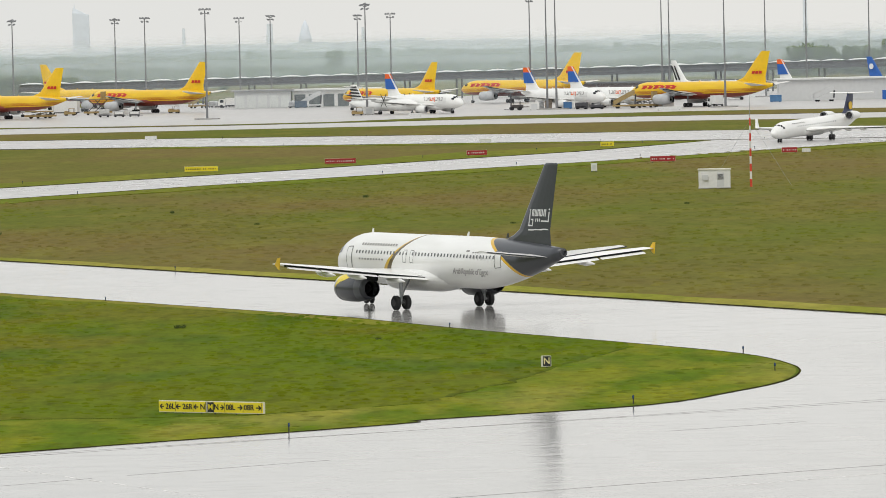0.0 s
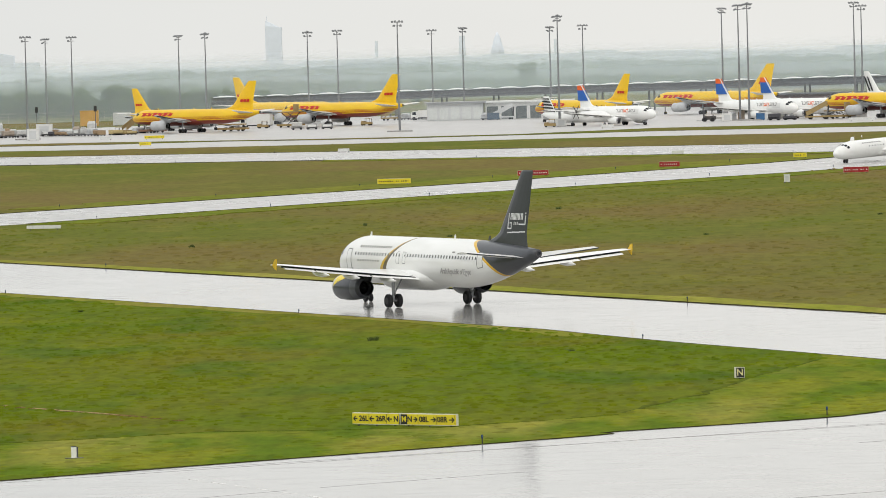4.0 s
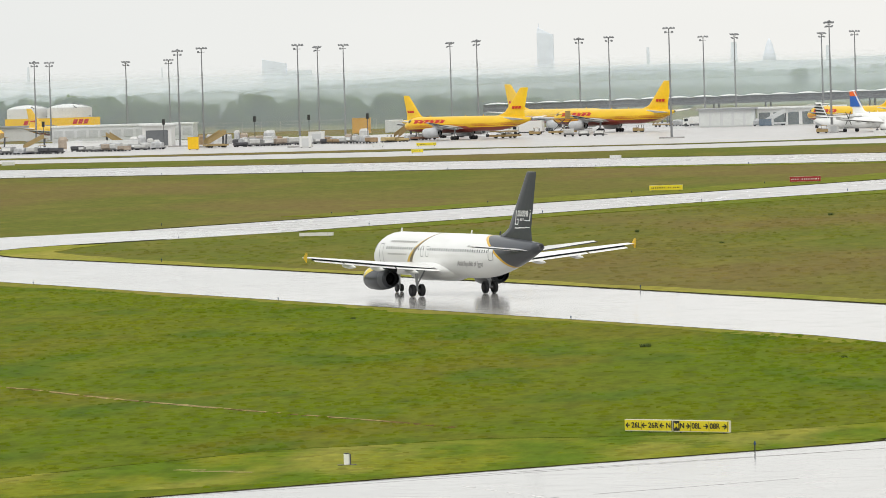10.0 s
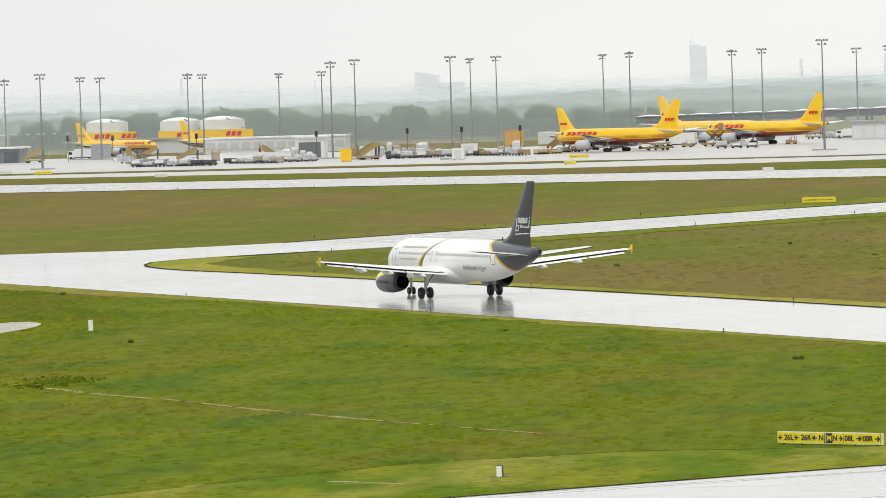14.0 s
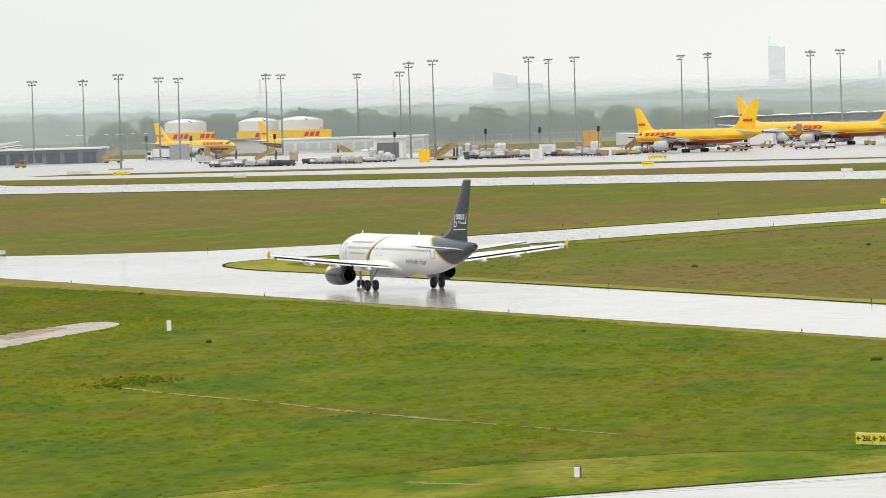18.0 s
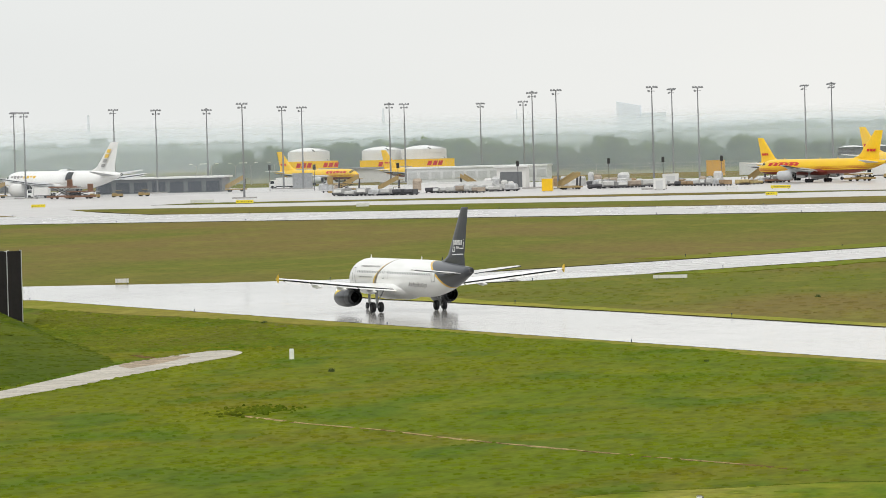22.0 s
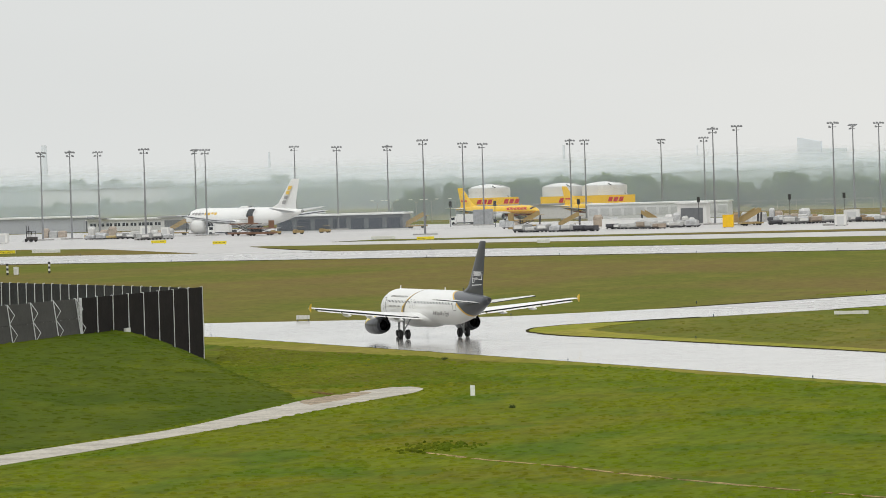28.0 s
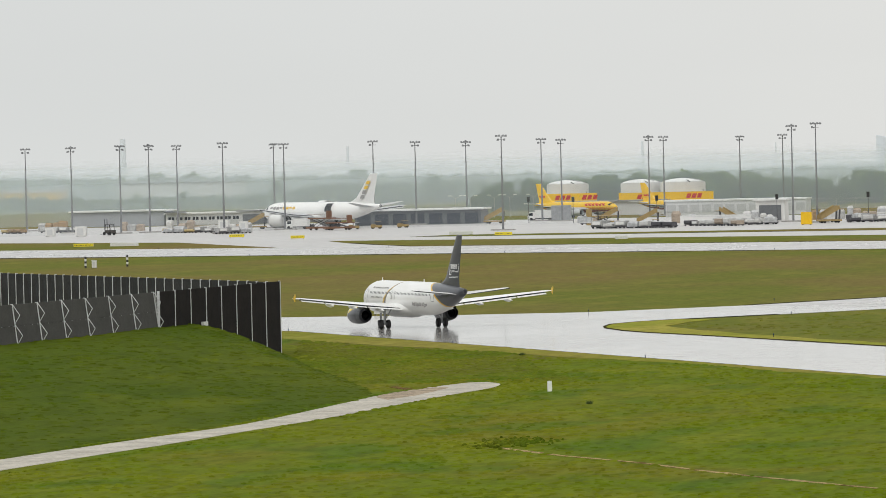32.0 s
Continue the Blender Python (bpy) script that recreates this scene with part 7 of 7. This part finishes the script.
g = thick(x, y, 0.03, 7)
ok = rs.uniform(0.2, 1.0, len(x)) < g
x, y, g = x[ok], y[ok], g[ok]
tuft_field("meadow_tufts", x, y, np.full(len(x), -0.06), rs.uniform(0.25, 0.8, len(x)), rs.uniform(0.06, 0.20, len(x)), MEADOW_TUFT, "tufts of olive meadow grass", rs)
s_, v_ = rs.uniform(0.5, 196, 5200), rs.uniform(0.0, 1.0, 5200)
q = np.array([bank_at(a, b) for a, b in zip(s_, v_)])
tuft_field("bank_tufts", q[:, 0], q[:, 1], q[:, 2] + np.array([bank_bump(*p) for p in q]) - 0.01, rs.uniform(0.25, 0.8, len(q)), rs.uniform(0.05, 0.17, len(q)), BANK_TUFT, "thick green grass tufts on the bank", rs)
x, y = rs.uniform(-146, -90, 9000), rs.uniform(583, 728, 9000)
ok = within(FIELD, x, y) & ~within(PATH_AREA, x, y) & ~within(BANK_AREA, x, y) & (x < -84 - (y - 560) * 0.24)
ok &= x < near_edge(y) - 4.0 - np.maximum(0, y - 620) * 0.085 - 1.5 * np.sin(y * 0.13)
x, y = x[ok], y[ok]
tuft_field("rough_tufts", x, y, np.full(len(x), 0.02), rs.uniform(0.25, 0.7, len(x)), rs.uniform(0.05, 0.16, len(x)), ROUGH_TUFT, "rough dark tufts between the bank and the taxiway", rs)
rp = random.Random(17)
rim = Mesh()
for (xa, ya), (xb, yb) in zip(PATH_AREA, PATH_AREA[1:]):
    k = int(math.hypot(xb - xa, yb - ya) / 1.1)
    for i in range(k):
        f = (i + rp.random()) / k
        x, y, r, h = xa + (xb - xa) * f + rp.gauss(0, 0.2), ya + (yb - ya) * f, rp.uniform(0.2, 0.55), rp.uniform(0.06, 0.16)
        rim.loft([[(x + r * q * rp.uniform(0.7, 1.2) * math.cos(k * 1.0472), y + 1.6 * r * q * rp.uniform(0.7, 1.2) * math.sin(k * 1.0472), h * z) for k in range(6)] for q, z in ((1.0, 0.0), (0.8, 0.7), (0.3, 1.0))])
tagged(part("path_edge_grass", rim, LAWN), "grass tufts growing over the edges of the path", "grass", "", "stuff")
patch = Mesh()
for _ in range(240):
    x, y, h, r = -75.8 + rp.gauss(0, 1.3), 463 + rp.gauss(0, 3.4), rp.uniform(0.08, 0.26), rp.uniform(0.10, 0.30)
    patch.loft([[(x + r * f * rp.uniform(0.7, 1.2) * math.cos(k * 1.0472), y + r * f * rp.uniform(0.7, 1.2) * math.sin(k * 1.0472), h * q) for k in range(6)] for f, q in ((1.0, 0.0), (0.8, 0.7), (0.3, 1.0))])
tagged(part("tall_grass_patch", patch, LAWN_DARK), "dark patch of taller grass at the end of the drainage line", "grass", "", "stuff")

# ---- woods, town and haze behind the airport ----
def leaf_material(name, a, b):
    m = bpy.data.materials.new(name)
    m.use_nodes = True
    n, l = m.node_tree.nodes, m.node_tree.links
    bs = n["Principled BSDF"]
    info = n.new("ShaderNodeNewGeometry")
    co = n.new("ShaderNodeTexCoord").outputs["Object"]
    f = math_node(n, l, "MULTIPLY_ADD", info.outputs["Random Per Island"], 0.35, math_node(n, l, "MULTIPLY", smooth_step(n, l, noise_node(n, l, co, 0.3, 4), 0.36, 0.64), 0.65))
    l.new(mix_node(n, l, f, a, b), bs.inputs["Base Color"])
    bs.inputs["Roughness"].default_value, bs.inputs["Specular IOR Level"].default_value = 0.8, 0.1
    through_leaf, both = n.new("ShaderNodeBsdfTranslucent"), n.new("ShaderNodeMixShader")
    l.new(bs.inputs["Base Color"].links[0].from_socket, through_leaf.inputs[0])
    both.inputs[0].default_value = 0.32
    l.new(bs.outputs[0], both.inputs[1])
    l.new(through_leaf.outputs[0], both.inputs[2])
    l.new(both.outputs[0], n["Material Output"].inputs[0])
    return m


LEAF = leaf_material("tree leaves", (0.048, 0.105, 0.028), (0.225, 0.30, 0.09))
LEAF_FAR = leaf_material("far wood leaves", (0.055, 0.10, 0.04), (0.17, 0.225, 0.09))
LEAF_PALE = leaf_material("spring tree leaves", (0.09, 0.13, 0.04), (0.24, 0.29, 0.11))
BARK = mat("tree bark", (0.10, 0.085, 0.065), 0.9, vary=0.25, scale=2)


def tree_proto(seed, h, w, material):
    """Tapered trunk, limbs and a crown of many leaf clumps."""
    r = random.Random(seed)
    root = thing("tree", "broad leafy green tree in spring foliage", "tree", "trees behind the apron")
    trunk = Mesh().tube((0, 0, 0), (0, 0, h * 0.35), 0.03 * h, 0.022 * h, 7).tube((0, 0, h * 0.35), (r.uniform(-0.3, 0.3), r.uniform(-0.3, 0.3), h * 0.75), 0.022 * h, 0.008 * h, 7)
    lobes = []
    for _ in range(18):
        a = r.uniform(0, 6.28)
        d = w * 0.33 * math.sqrt(r.random())
        z = h * r.uniform(0.05, 0.80)
        rad = w * r.uniform(0.15, 0.26) * (1.15 - 0.5 * (z / h))
        lobes.append((d * math.cos(a), d * math.sin(a), z, rad))
        trunk.tube((0, 0, h * 0.3), (d * math.cos(a), d * math.sin(a), z), 0.010 * h, 0.004 * h, 5)
    part("trunk", trunk, BARK, root)
    crown = Mesh()
    for x, y, z, rad in lobes:
        for _ in range(70):
            v = Vector((r.gauss(0, 1), r.gauss(0, 1), r.gauss(0, 0.8))).normalized() * rad * r.uniform(0.65, 1.08)
            c = Vector((x, y, z)) + v
            s = rad * r.uniform(0.2, 0.38)
            q = Euler((r.uniform(0, 3), r.uniform(0, 3), r.uniform(0, 3))).to_quaternion()
            pts = [c + q @ Vector((s * math.cos(k * 1.2566) * r.uniform(0.7, 1.2), s * math.sin(k * 1.2566) * r.uniform(0.7, 1.2), s * 0.15 * (k % 2))) for k in range(5)]
            crown.add(pts, [(0, 1, 2, 3, 4)])
    part("crown", crown, material, root)
    return root


TREES = [tree_proto(1, 13, 12, LEAF), tree_proto(2, 11, 13, LEAF), tree_proto(3, 15, 12, LEAF), tree_proto(4, 10, 9, LEAF_PALE), tree_proto(5, 12, 14, LEAF)]
rt = random.Random(31)
placed = [0] * len(TREES)


def plant(k, x, y, s):
    m = pose(x, y, 0, 0, 0, rt.uniform(0, 360))
    o = TREES[k] if placed[k] == 0 else copy_thing(TREES[k], m)
    placed[k] += 1
    o.matrix_basis = m @ Matrix.Diagonal((s, s, s, 1))


def azimuth_place(a, d):
    return a * d / math.sqrt(1 + a * a), d / math.sqrt(1 + a * a)


def profile(pts, a):
    """Height at azimuth a along a line of (azimuth, height)."""
    for (a0, h0), (a1, h1) in zip(pts, pts[1:]):
        if a <= a1:
            return h0 + (h1 - h0) * max(0.0, (a - a0) / (a1 - a0))
    return pts[-1][1]


TREE_HEIGHT = (13, 11, 15, 10, 12)
BELT = ((-0.172, 10), (-0.158, 10.5), (-0.149, 12.5), (-0.137, 13), (-0.123, 12), (-0.108, 10.8), (-0.101, 10), (-0.0955, 8.5), (-0.089, 9.2), (-0.08, 9.6), (-0.068, 8.8), (-0.06, 8), (-0.05, 5.5), (-0.02, 5), (0.09, 5))
# a belt behind the tanks and halls; height by stretch of the view
for a0, a1, d, step, lo, hi in ((-0.168, -0.058, 2110, 0.0024, 0.52, 1.06), (-0.166, -0.060, 2200, 0.0030, 0.66, 1.08), (-0.168, -0.055, 2075, 0.0042, 0.3, 0.6), (-0.058, -0.035, 2250, 0.0026, 0.7, 1.0), (0.045, 0.085, 2390, 0.0026, 1.0, 1.9)):
    a = a0
    while a < a1:
        x, y = azimuth_place(a + rt.uniform(-0.001, 0.001), d + rt.uniform(-20, 50))
        k = rt.randrange(len(TREES))
        plant(k, x, y, profile(BELT, a) * rt.uniform(lo, hi) / TREE_HEIGHT[k])
        a += step * rt.uniform(0.7, 1.3)
a = -0.262
while a < -0.17:
    x, y = azimuth_place(a, 2470 + rt.uniform(-40, 60))
    plant(rt.randrange(len(TREES)), x, y, rt.uniform(0.3, 0.52) if a < -0.19 else rt.uniform(0.35, 0.6))
    a += 0.0018 * rt.uniform(0.7, 1.3)
for a, d, h in ((-0.1490, 2100, 13.2), (-0.1475, 2105, 12.2), (-0.1047, 2120, 13.2), (-0.1032, 2125, 12.2), (-0.0836, 2120, 11.5), (-0.0815, 2125, 10.6), (-0.0163, 2900, 13.0), (-0.031, 2450, 7), (0.0575, 2380, 12.0), (0.0595, 2380, 14.0), (0.0625, 2370, 13.0), (0.066, 2380, 12.5), (0.069, 2370, 12.5), (0.0735, 2380, 16.5), (0.0755, 2380, 13),
                (-0.2218, 3040, 14.5), (-0.2161, 3040, 14.5), (-0.2235, 3045, 12), (-0.2019, 2800, 9.0), (-0.1887, 3030, 14), (-0.1756, 2800, 10), (-0.236, 2560, 6.5), (-0.2255, 2560, 6), (-0.2175, 2560, 7)):
    x, y = azimuth_place(a, d)
    k = 2 if h > 12 else 0
    plant(k, x, y, h / TREE_HEIGHT[k])


def wood_band(name, d, a0, a1, low, high, material, label, seed, size, rows=3, height=None):
    """A far wood: many leafy clumps with an uneven top, as one mesh."""
    r = random.Random(seed)
    m = Mesh()
    n = int((a1 - a0) * d / (size * 0.30))
    for i in range(n):
        a = a0 + (a1 - a0) * i / n
        for j in range(rows):
            dd = d + j * 70 + r.uniform(0, 60)
            h = low + (high - low) * (0.5 + 0.5 * noise.noise(Vector((a * 60, seed, j * 2)))) * r.uniform(0.75, 1.1)
            if height:
                h *= profile(height, a)
            x, y = azimuth_place(a + r.uniform(-0.001, 0.001), dd)
            z = -0.5
            while z < h:
                s = size * r.uniform(0.35, 0.7)
                q = Euler((r.uniform(0, 3), r.uniform(0, 3), r.uniform(0, 3))).to_quaternion()
                c = Vector((x + r.uniform(-size, size) * 0.5, y + r.uniform(-8, 8), z))
                m.add([c + q @ Vector((s * math.cos(k * 1.2566), s * math.sin(k * 1.2566), 0)) for k in range(5)], [(0, 1, 2, 3, 4)])
                z += s * 0.55
    return tagged(part(name, m, material), label, "woods", "", "stuff")


wood_band("far_woods", 2480, -0.30, 0.11, 4, 8, LEAF_FAR, "hazy belt of green woods behind the airport", 3, 4.5, 3, ((-0.3, 0.35), (-0.205, 0.4), (-0.195, 1), (-0.06, 1), (-0.03, 0.8), (0.2, 0.8)))
wood_band("far_woods", 3080, -0.30, 0.11, 6, 9, LEAF_FAR, "hazy belt of distant woods", 9, 5.5, 3, ((-0.3, 1.25), (-0.21, 1.0), (-0.17, 0.8), (-0.1, 0.8), (-0.08, 1.1), (0.02, 1.1), (0.2, 1.0)))



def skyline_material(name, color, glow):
    """The far distance; scattered light before it is painted as pale colour and glow."""
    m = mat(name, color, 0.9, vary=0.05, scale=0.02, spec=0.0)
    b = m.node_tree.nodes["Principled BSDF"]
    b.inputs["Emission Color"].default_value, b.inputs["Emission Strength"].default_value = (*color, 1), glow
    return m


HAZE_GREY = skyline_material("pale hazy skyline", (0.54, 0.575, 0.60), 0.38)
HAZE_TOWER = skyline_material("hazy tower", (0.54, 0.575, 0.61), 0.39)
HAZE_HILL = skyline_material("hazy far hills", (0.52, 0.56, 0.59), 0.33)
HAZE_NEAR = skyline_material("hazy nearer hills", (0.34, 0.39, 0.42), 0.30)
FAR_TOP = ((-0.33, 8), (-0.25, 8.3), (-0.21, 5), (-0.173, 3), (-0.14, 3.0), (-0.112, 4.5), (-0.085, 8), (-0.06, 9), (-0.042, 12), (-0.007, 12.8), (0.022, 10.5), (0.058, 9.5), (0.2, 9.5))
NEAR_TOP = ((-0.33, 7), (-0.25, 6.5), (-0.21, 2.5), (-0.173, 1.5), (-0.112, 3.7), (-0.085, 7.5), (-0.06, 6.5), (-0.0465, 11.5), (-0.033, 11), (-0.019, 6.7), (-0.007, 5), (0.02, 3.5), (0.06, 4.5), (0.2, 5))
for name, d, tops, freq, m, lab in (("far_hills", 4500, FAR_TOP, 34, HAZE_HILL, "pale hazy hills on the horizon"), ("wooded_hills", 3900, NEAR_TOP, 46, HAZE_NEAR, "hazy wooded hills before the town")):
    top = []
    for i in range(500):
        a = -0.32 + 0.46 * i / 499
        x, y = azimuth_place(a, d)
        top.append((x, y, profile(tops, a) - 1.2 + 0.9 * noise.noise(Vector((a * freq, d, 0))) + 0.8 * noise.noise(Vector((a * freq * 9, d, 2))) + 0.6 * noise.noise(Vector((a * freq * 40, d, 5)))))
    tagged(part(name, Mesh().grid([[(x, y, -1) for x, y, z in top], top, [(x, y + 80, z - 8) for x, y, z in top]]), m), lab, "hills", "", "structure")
shed("far_hall", "long pale grey warehouse among the woods", -604, -553, 2640, 30, 9.4, CLAD, GREY_ROOF, 0)
shed("far_hall", "yellow warehouse far behind the apron", -700, -627, 2622, 20, 6.6, YELLOW, ROOF_MEMBRANE, 0)


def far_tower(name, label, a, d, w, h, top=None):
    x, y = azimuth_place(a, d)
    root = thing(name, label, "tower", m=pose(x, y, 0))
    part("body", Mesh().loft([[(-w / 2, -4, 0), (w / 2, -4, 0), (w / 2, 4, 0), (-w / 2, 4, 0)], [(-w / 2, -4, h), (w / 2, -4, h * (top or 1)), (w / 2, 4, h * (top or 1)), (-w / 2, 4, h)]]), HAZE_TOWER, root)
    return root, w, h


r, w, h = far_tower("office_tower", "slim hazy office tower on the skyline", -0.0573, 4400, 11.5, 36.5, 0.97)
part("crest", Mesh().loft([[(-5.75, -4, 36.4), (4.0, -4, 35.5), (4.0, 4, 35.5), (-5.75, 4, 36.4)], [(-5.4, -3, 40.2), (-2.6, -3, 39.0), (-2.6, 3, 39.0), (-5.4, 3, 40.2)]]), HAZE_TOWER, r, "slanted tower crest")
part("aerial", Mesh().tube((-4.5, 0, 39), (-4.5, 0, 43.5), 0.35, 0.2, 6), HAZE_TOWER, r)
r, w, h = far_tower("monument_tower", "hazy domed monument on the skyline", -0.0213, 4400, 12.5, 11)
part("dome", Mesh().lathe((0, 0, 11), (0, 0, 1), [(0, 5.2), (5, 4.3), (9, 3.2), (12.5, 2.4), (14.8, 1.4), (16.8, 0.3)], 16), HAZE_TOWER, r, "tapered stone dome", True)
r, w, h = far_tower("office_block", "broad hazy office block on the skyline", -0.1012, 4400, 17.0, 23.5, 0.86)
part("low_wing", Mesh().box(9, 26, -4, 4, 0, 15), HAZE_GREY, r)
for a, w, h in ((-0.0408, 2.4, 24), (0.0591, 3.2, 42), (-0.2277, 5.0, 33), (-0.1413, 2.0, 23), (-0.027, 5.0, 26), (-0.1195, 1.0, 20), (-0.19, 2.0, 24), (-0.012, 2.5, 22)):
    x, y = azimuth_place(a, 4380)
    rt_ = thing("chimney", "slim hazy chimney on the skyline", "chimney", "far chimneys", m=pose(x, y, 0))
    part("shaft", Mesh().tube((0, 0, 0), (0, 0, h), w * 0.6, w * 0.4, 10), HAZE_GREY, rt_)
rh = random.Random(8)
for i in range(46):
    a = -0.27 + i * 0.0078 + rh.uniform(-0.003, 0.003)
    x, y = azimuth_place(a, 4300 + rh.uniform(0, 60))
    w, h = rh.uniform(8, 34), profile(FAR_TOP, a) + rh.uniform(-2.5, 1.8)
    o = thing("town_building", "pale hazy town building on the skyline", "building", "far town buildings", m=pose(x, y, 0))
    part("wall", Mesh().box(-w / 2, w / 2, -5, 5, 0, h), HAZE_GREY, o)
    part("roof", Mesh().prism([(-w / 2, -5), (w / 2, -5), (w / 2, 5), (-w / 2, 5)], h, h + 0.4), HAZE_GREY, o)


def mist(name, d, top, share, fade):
    """A sheet added across the view as distance haze; most light passes through it."""
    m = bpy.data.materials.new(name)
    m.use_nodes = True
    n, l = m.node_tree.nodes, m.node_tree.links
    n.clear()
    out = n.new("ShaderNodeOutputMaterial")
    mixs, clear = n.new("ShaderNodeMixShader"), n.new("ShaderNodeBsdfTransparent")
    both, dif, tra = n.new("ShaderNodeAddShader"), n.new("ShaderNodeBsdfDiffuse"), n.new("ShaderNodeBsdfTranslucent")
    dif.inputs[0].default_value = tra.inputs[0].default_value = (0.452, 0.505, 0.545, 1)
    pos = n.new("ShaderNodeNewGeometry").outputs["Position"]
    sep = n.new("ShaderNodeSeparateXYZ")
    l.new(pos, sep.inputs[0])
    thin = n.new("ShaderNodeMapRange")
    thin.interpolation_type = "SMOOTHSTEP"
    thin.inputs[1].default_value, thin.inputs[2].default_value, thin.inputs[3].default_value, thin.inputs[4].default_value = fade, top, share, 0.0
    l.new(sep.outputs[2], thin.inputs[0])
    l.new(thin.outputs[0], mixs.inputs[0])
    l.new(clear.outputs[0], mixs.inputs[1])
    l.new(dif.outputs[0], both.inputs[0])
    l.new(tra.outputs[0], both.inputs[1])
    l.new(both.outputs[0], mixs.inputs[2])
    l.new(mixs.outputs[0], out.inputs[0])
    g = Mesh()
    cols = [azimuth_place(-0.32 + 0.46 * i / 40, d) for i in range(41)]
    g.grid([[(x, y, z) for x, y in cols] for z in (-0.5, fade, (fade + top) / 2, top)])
    o = tagged(part("mist_bank", g, m), "translucent sheet standing in for distance haze", "mist", "", "structure")
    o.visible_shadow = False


mist("apron haze sheet", 1745, 22, 0.07, 9)
mist("near haze sheet", 1975, 20, 0.28, 11)
mist("middle haze sheet", 2420, 20, 0.34, 11)
mist("far haze sheet", 3000, 21, 0.44, 11)


def motions():
    # seconds, place of the main wheels and heading
    places = [(0, -0.06, 494.50, 28.32), (2, -8.63, 512.20, 28.54), (4, -17.34, 529.91, 28.39), (6, -25.90, 547.65, 28.27), (8, -34.31, 565.37, 28.29), (10, -42.71, 583.00, 28.43), (12, -51.20, 600.47, 28.59), (14, -59.82, 617.74, 28.69), (16, -68.54, 634.77, 28.69), (18, -77.26, 651.53, 28.59), (20, -85.90, 668.03, 28.44), (22, -94.40, 684.25, 28.31), (24, -102.78, 700.19, 28.27), (26, -111.12, 715.85, 28.37), (28, -119.57, 731.24, 28.59), (30, -128.19, 746.42, 28.86), (32, -136.86, 761.51, 28.99)]
    walk(jet, [(t, pose(x, y, 0.01, 0, 0, h)) for t, x, y, h in places])
    # its wheels turn by the way that they roll
    way = [0.0]
    for (t0, x0, y0, h0), (t1, x1, y1, h1) in zip(places, places[1:]):
        way.append(way[-1] + math.hypot(x1 - x0, y1 - y0))
    for leg in jet.children:
        if leg.name.startswith("landing_gear"):
            for w in leg.children:
                box = [Vector(c) for c in w.bound_box]
                hub = sum(box, Vector()) / 8
                radius = (max(c.z for c in box) - min(c.z for c in box)) / 2
                steps = 400 if radius > 0.5 else 640
                times = [32 * i / steps for i in range(steps + 1)]
                walk(w, [(t, Matrix.Translation(hub) @ Matrix.Rotation(-float(np.interp(t, [p[0] for p in places], way)) / radius, 4, "X") @ Matrix.Translation(-hub)) for t in times])
    # the regional jet turns off, slows down on the connector and stops; place of its nose wheel and its heading
    rolling = [(0, 61.0, 1116, 27.2), (1, 54.5, 1100, 32.5), (2, 48, 1085, 37), (3, 41.9, 1071.5, 39), (4, 36.2, 1060, 39), (5, 30.8, 1050, 38), (6, 25.8, 1041, 36), (7, 21.2, 1031, 34), (9, 14, 1016, 32), (12, 8, 1004, 31), (16, 5, 998, 31), (32, 5, 998, 31)]
    walk(regional, [(t, pose(x + 18.3 * math.sin(radians(a)), y + 18.3 * math.cos(radians(a)), 0.01, 0, 0, 180 - a)) for t, x, y, a in rolling])


motions()
